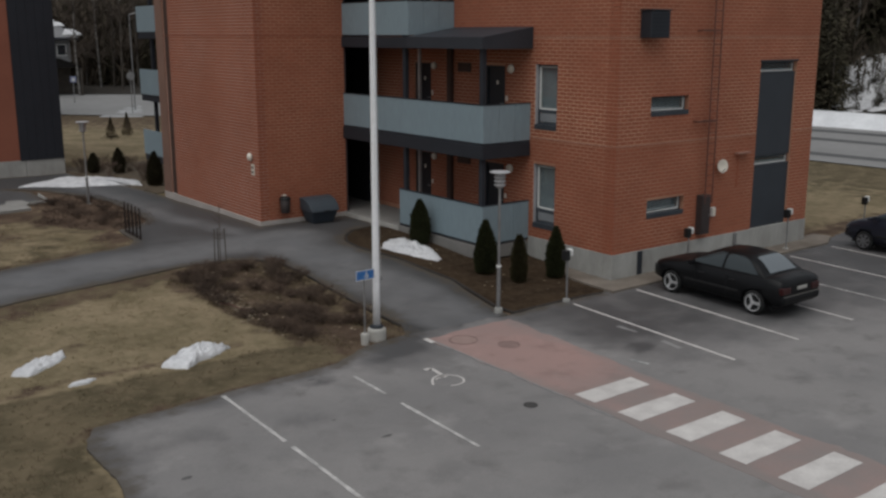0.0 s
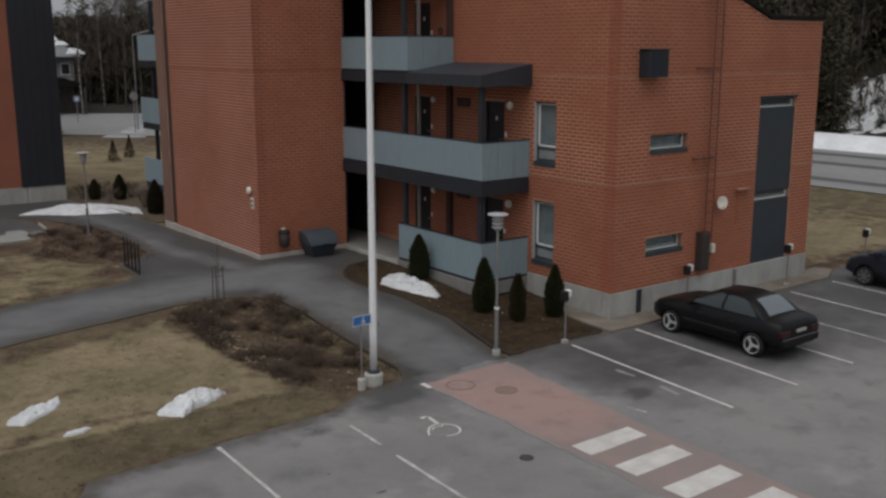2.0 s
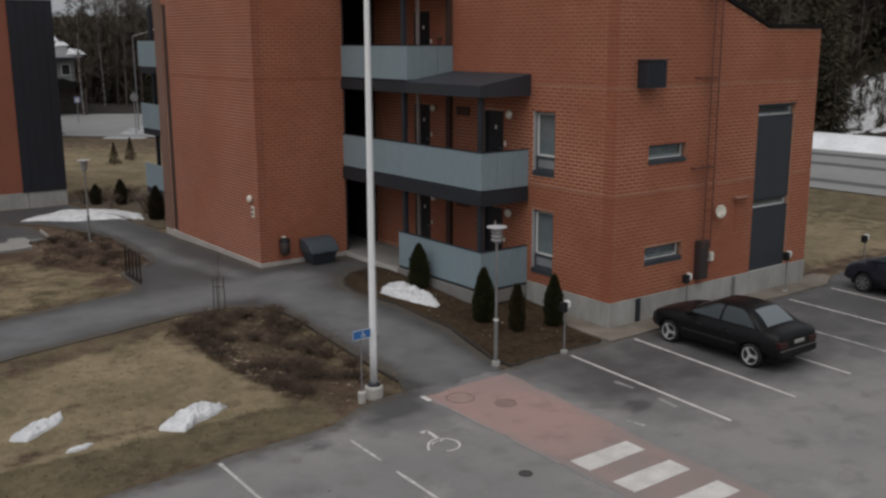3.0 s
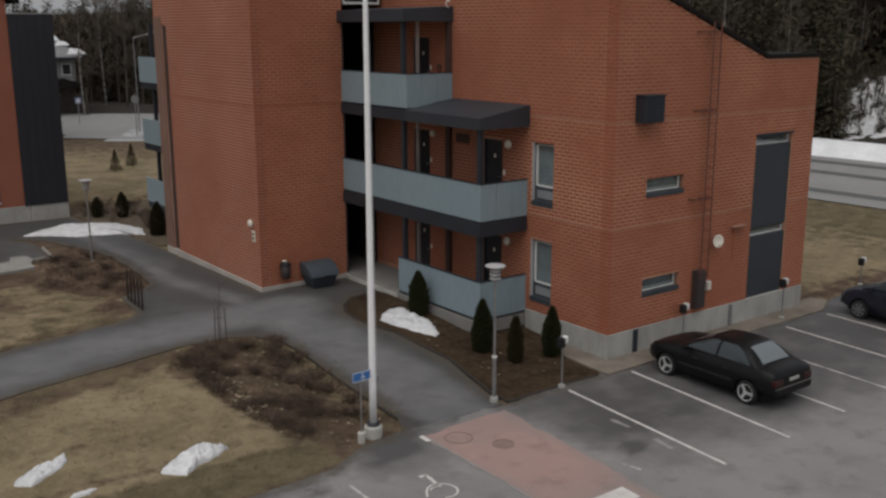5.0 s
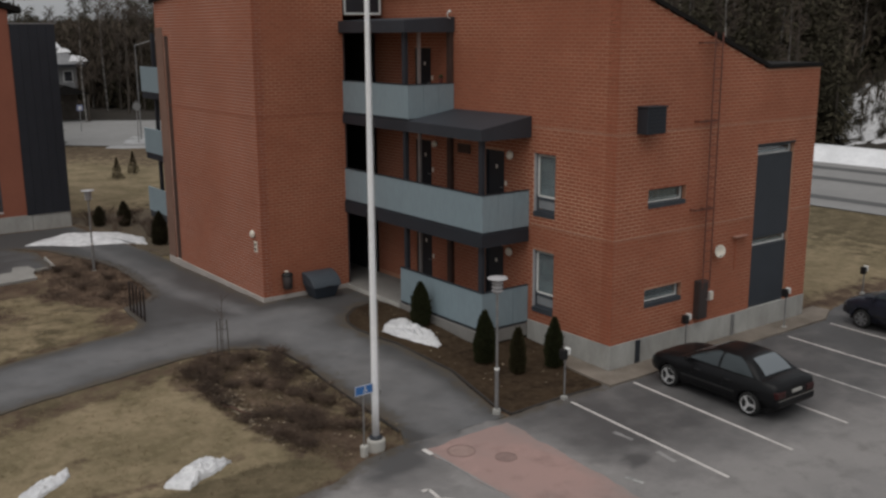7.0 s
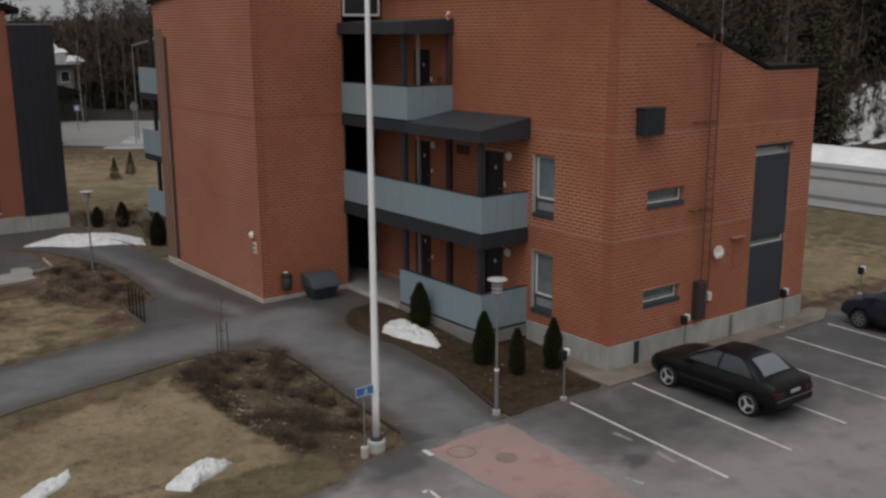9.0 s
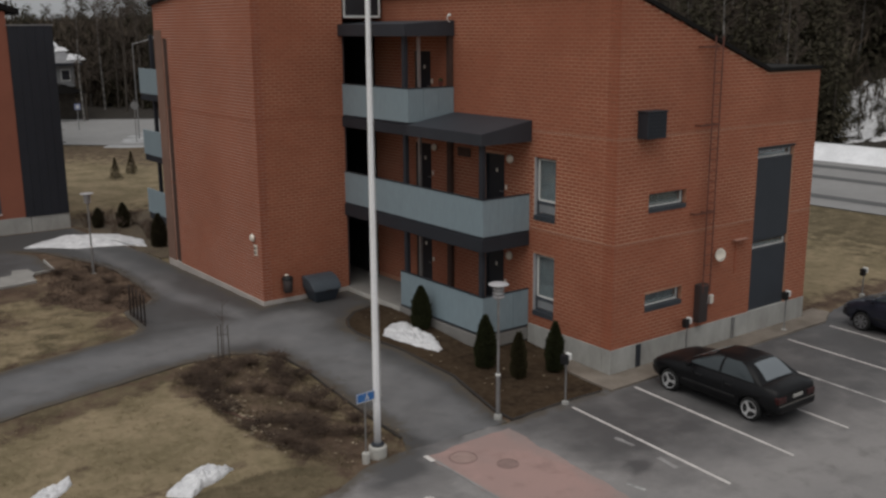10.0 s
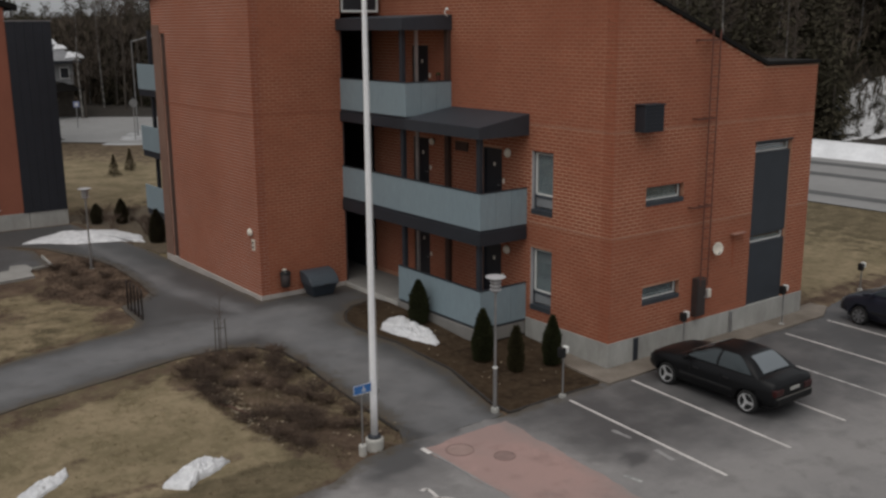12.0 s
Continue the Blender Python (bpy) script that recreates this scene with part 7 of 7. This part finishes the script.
def thicket():
    """Dense young growth that fills the hillside between the trunks."""
    rng = random.Random(8)
    verts, faces = [], []
    n = 0
    while n < 20000:
        left = n > 9000
        b, d = (rng.uniform(68, 80), rng.uniform(95, 150)) if left else (rng.uniform(20, 44), rng.uniform(76, 180))
        x, y = on_bearing(b, d)
        s = past_road(x, y)
        if s < 26 or s > 110 or (25 < b < 30.5 and s < 40 and noise.noise((x * 0.35, y * 0.35, 1)) < 0.15):
            continue
        n += 1
        z = land(x, y)
        p = Vector((x, y, z + (rng.uniform(0, 1) ** 1.2 * 8.5 if left else rng.uniform(0, 1) ** 1.5 * 5.0)))
        for _ in range(3):
            dd = Vector((rng.gauss(0, 0.6), rng.gauss(0, 0.6), 1)).normalized()
            sprig(verts, faces, p + Vector((rng.gauss(0, 0.8), rng.gauss(0, 0.8), 0)), dd, rng.uniform(0.8, 2.0), rng.uniform(0.04, 0.13), rng)
    for _ in range(380):
        b, d = rng.uniform(25.0, 30.6), rng.uniform(77.5, 93)
        x, y = on_bearing(b, d)
        p = Vector((x, y, land(x, y)))
        sprig(verts, faces, p, Vector((rng.gauss(0, 0.12), rng.gauss(0, 0.12), 1)).normalized(), rng.uniform(0.5, 1.8), rng.uniform(0.03, 0.07), rng)
        for _ in range(3):
            sprig(verts, faces, p, Vector((rng.gauss(0, 0.8), rng.gauss(0, 0.8), 1)).normalized(), rng.uniform(0.4, 1.1), rng.uniform(0.03, 0.08), rng)
    tagged(link_mesh("far_thicket", raw_mesh("far_thicket", verts, faces), M_THICKET), "dense dark brown undergrowth on the far hillside", "undergrowth", "", "stuff")


M_THICKET = mat("dark_undergrowth", (0.110, 0.086, 0.064), (0.074, 0.060, 0.045), 0.95, 0.3, 6, 0.0, 30, island=0.4)
thicket()
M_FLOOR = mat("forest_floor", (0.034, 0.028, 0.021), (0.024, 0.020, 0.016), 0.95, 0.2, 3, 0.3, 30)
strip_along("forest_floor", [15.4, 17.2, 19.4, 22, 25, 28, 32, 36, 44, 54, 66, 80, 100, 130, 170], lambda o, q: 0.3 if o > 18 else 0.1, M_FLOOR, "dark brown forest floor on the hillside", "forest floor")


def snow_patches():
    rng = random.Random(31)
    for k in range(85):
        b = rng.uniform(25.0, 30.8)
        d = rng.uniform(75, 86.5)
        x, y = on_bearing(b, d)
        if past_road(x, y) < 18.5:
            continue
        a, c = rng.uniform(0.6, 2.3), rng.uniform(0.4, 1.3)
        bm = bmesh.new()
        mid = bm.verts.new((x, y, land(x, y) + 0.6))
        ring = []
        for i in range(16):
            q = i * math.pi / 8
            r = 1 + 0.5 * noise.noise((math.cos(q) + k, math.sin(q), k))
            px, py = x + a * r * math.cos(q), y + c * r * math.sin(q)
            ring.append(bm.verts.new((px, py, land(px, py) + 0.28)))
        for i in range(16):
            bm.faces.new((mid, ring[i], ring[(i + 1) % 16]))
        tagged(part("snow_patch", bm, M_SNOW, smooth=True), "old snow patch between the trees", "snow patch", "snow patches on the hillside")


snow_patches()

# far house
hx, hy = 28.7, 97.5
hz = land(hx, hy) + 0.25
house = root("far_house", (hx, hy, hz), "pale two-storey house with a snowy grey hipped roof", "house")
M_PALEROOF = mat("grey_roof_tiles", (0.26, 0.26, 0.27), (0.17, 0.17, 0.175), 0.8, 0.9, 4, 0.1, 20)
part("upper_wall", box(hx - 11, hx, hy, hy + 8, hz + 2.9, hz + 5.15), M_PLASTER, house, "pale rendered upper storey")
part("lower_wall", box(hx - 10.9, hx - 0.1, hy + 0.1, hy + 7.9, hz - 0.8, hz + 2.88), M_BARK, house, "dark timber lower storey")
bm = bmesh.new()
eave = [bm.verts.new(p) for p in ((hx - 11.6, hy - 0.7, hz + 5.15), (hx + 0.6, hy - 0.7, hz + 5.15), (hx + 0.6, hy + 8.7, hz + 5.15), (hx - 11.6, hy + 8.7, hz + 5.15))]
ridge = [bm.verts.new(p) for p in ((hx - 9, hy + 4, hz + 8.2), (hx - 2.6, hy + 4, hz + 8.2))]
for f in ((eave[0], eave[1], ridge[1], ridge[0]), (eave[1], eave[2], ridge[1]), (eave[2], eave[3], ridge[0], ridge[1]), (eave[3], eave[0], ridge[0]), (eave[3], eave[2], eave[1], eave[0])):
    bm.faces.new(f)
part("roof", bm, M_PALEROOF, house, "grey tiled hipped roof")
snow_rng = random.Random(12)
for k in range(13):
    up = Vector((0, 4.7, 3.05))
    f0, wide = snow_rng.choice((0.0, 0.03, 0.12, 0.3, 0.45)), snow_rng.uniform(0.7, 1.9)
    x0 = -11.2 + 0.86 * k + snow_rng.uniform(-0.2, 0.2) + max(0, f0 - 0.2) * 2
    f1 = f0 + snow_rng.uniform(0.10, 0.24)
    lift = Vector((hx, hy - 0.66, hz + 5.24))
    bm = bmesh.new()
    prism(bm, [lift + X * x0 + up * f0, lift + X * (x0 + wide) + up * (f0 + 0.02), lift + X * (x0 + wide * 0.8) + up * f1, lift + X * (x0 + wide * 0.3) + up * (f1 + 0.04)], Z * 0.1)
    part("roof_snow", bm, M_SNOW, house, "patch of old snow on the roof")
part("eave", box(hx - 11.6, hx + 0.6, hy - 0.76, hy - 0.705, hz + 4.92, hz + 5.17), M_NAVY, house, "dark eave board")
for dx in (-6.3, -3.6, -1.3):
    wv = part("window", box(hx + dx, hx + dx + 0.9, hy - 0.04, hy - 0.005, hz + 3.45, hz + 4.55), M_WHITE, house)
    part("pane", box(hx + dx + 0.08, hx + dx + 0.82, hy - 0.055, hy - 0.042, hz + 3.53, hz + 4.47), M_NAVY, wv)
bm = bmesh.new()
prism(bm, [Vector((hx - 4.2, hy - 2.6, hz + 2.4)), Vector((hx + 0.4, hy - 2.6, hz + 2.4)), Vector((hx - 1.9, hy - 2.6, hz + 3.3))], Y * 2.58)
part("porch_roof", bm, M_ROOF, house, "dark porch gable")
for dx in (-3.9, 0.0):
    part("porch_post", box(hx + dx, hx + dx + 0.2, hy - 2.5, hy - 2.3, hz - 0.8, hz + 2.38), M_BARK, house, "dark porch post")


def road_lamp(x, y, h):
    z = land(x, y)
    ob = root("road_lamp", (x, y, z), "tall grey street lamp with a curved arm by the road", "street lamp")
    part("pole", tube(bmesh.new(), (x, y, z - 0.2), (x, y, z + h), 0.06, 0.036, 10), M_STEEL, ob)
    part("arm", tube(bmesh.new(), (x, y, z + h), (x + 1.5, y - 1.2, z + h + 0.5), 0.04, 0.03, 8), M_STEEL, ob)
    part("lamp_head", box(x + 1.3, x + 2.1, y - 1.5, y - 1.15, z + h + 0.45, z + h + 0.62, 0.05), M_STEEL, ob)


M_FADED = mat("faded_sign_blue", (0.20, 0.24, 0.42), (0.26, 0.28, 0.42), 0.5, 3, 30, 0.0, 40)


def road_sign(x, y, h, blue):
    z = land(x, y)
    ob = root("road_sign", (x, y, z), "blue square road sign on a post" if blue else "round pale road sign seen from behind", "road sign")
    part("post", tube(bmesh.new(), (x, y, z - 0.2), (x, y, z + h), 0.04, sides=8), M_STEEL, ob)
    if blue:
        pl = part("panel", box(x - 0.26, x + 0.26, y - 0.06, y - 0.04, z + h - 0.52, z + h, 0.005), M_FADED, ob)
        part("symbol", box(x - 0.13, x + 0.13, y - 0.068, y - 0.062, z + h - 0.42, z + h - 0.12), M_WHITE, pl, "white symbol")
    else:
        bm = lathe(bmesh.new(), [(0.34, -0.01), (0.34, 0.01)], 20)
        bm.transform(Matrix.Translation((x, y - 0.06, z + h - 0.5)) @ Matrix.Rotation(math.pi / 2, 4, "X"))
        part("panel", bm, M_STEEL, ob)


road_lamp(*on_bearing(70.45, 86), 7.9)
road_sign(*on_bearing(70.6, 84), 3.6, False)
road_sign(*on_bearing(73.6, 93), 2.4, True)


# ---- the nearest bricks, one by one ----
def near_bricks():
    shapes = {}
    o = Vector(A_O)
    rng = random.Random(3)
    for p, q, a, b in A_NEAR:
        key = (round(q - p, 3), round(b - a, 3))
        if key not in shapes:
            i = 0.004
            vs = [(uu, d, zz) for d, e in ((0.02, 0), (0.0, i)) for uu, zz in ((e, e), (key[0] - e, e), (key[0] - e, key[1] - e), (e, key[1] - e))]
            me = raw_mesh("brick", vs, [(4, 5, 6, 7), (0, 1, 5, 4), (1, 2, 6, 5), (2, 3, 7, 6), (3, 0, 4, 7)])
            me.materials.append(M_BRICK_ONE)
            shapes[key] = me
        ob = new("brick", shapes[key])
        ob.parent = wall_a
        ob.location = o + Vector((p, rng.uniform(-0.003, 0.003), a))


near_bricks()
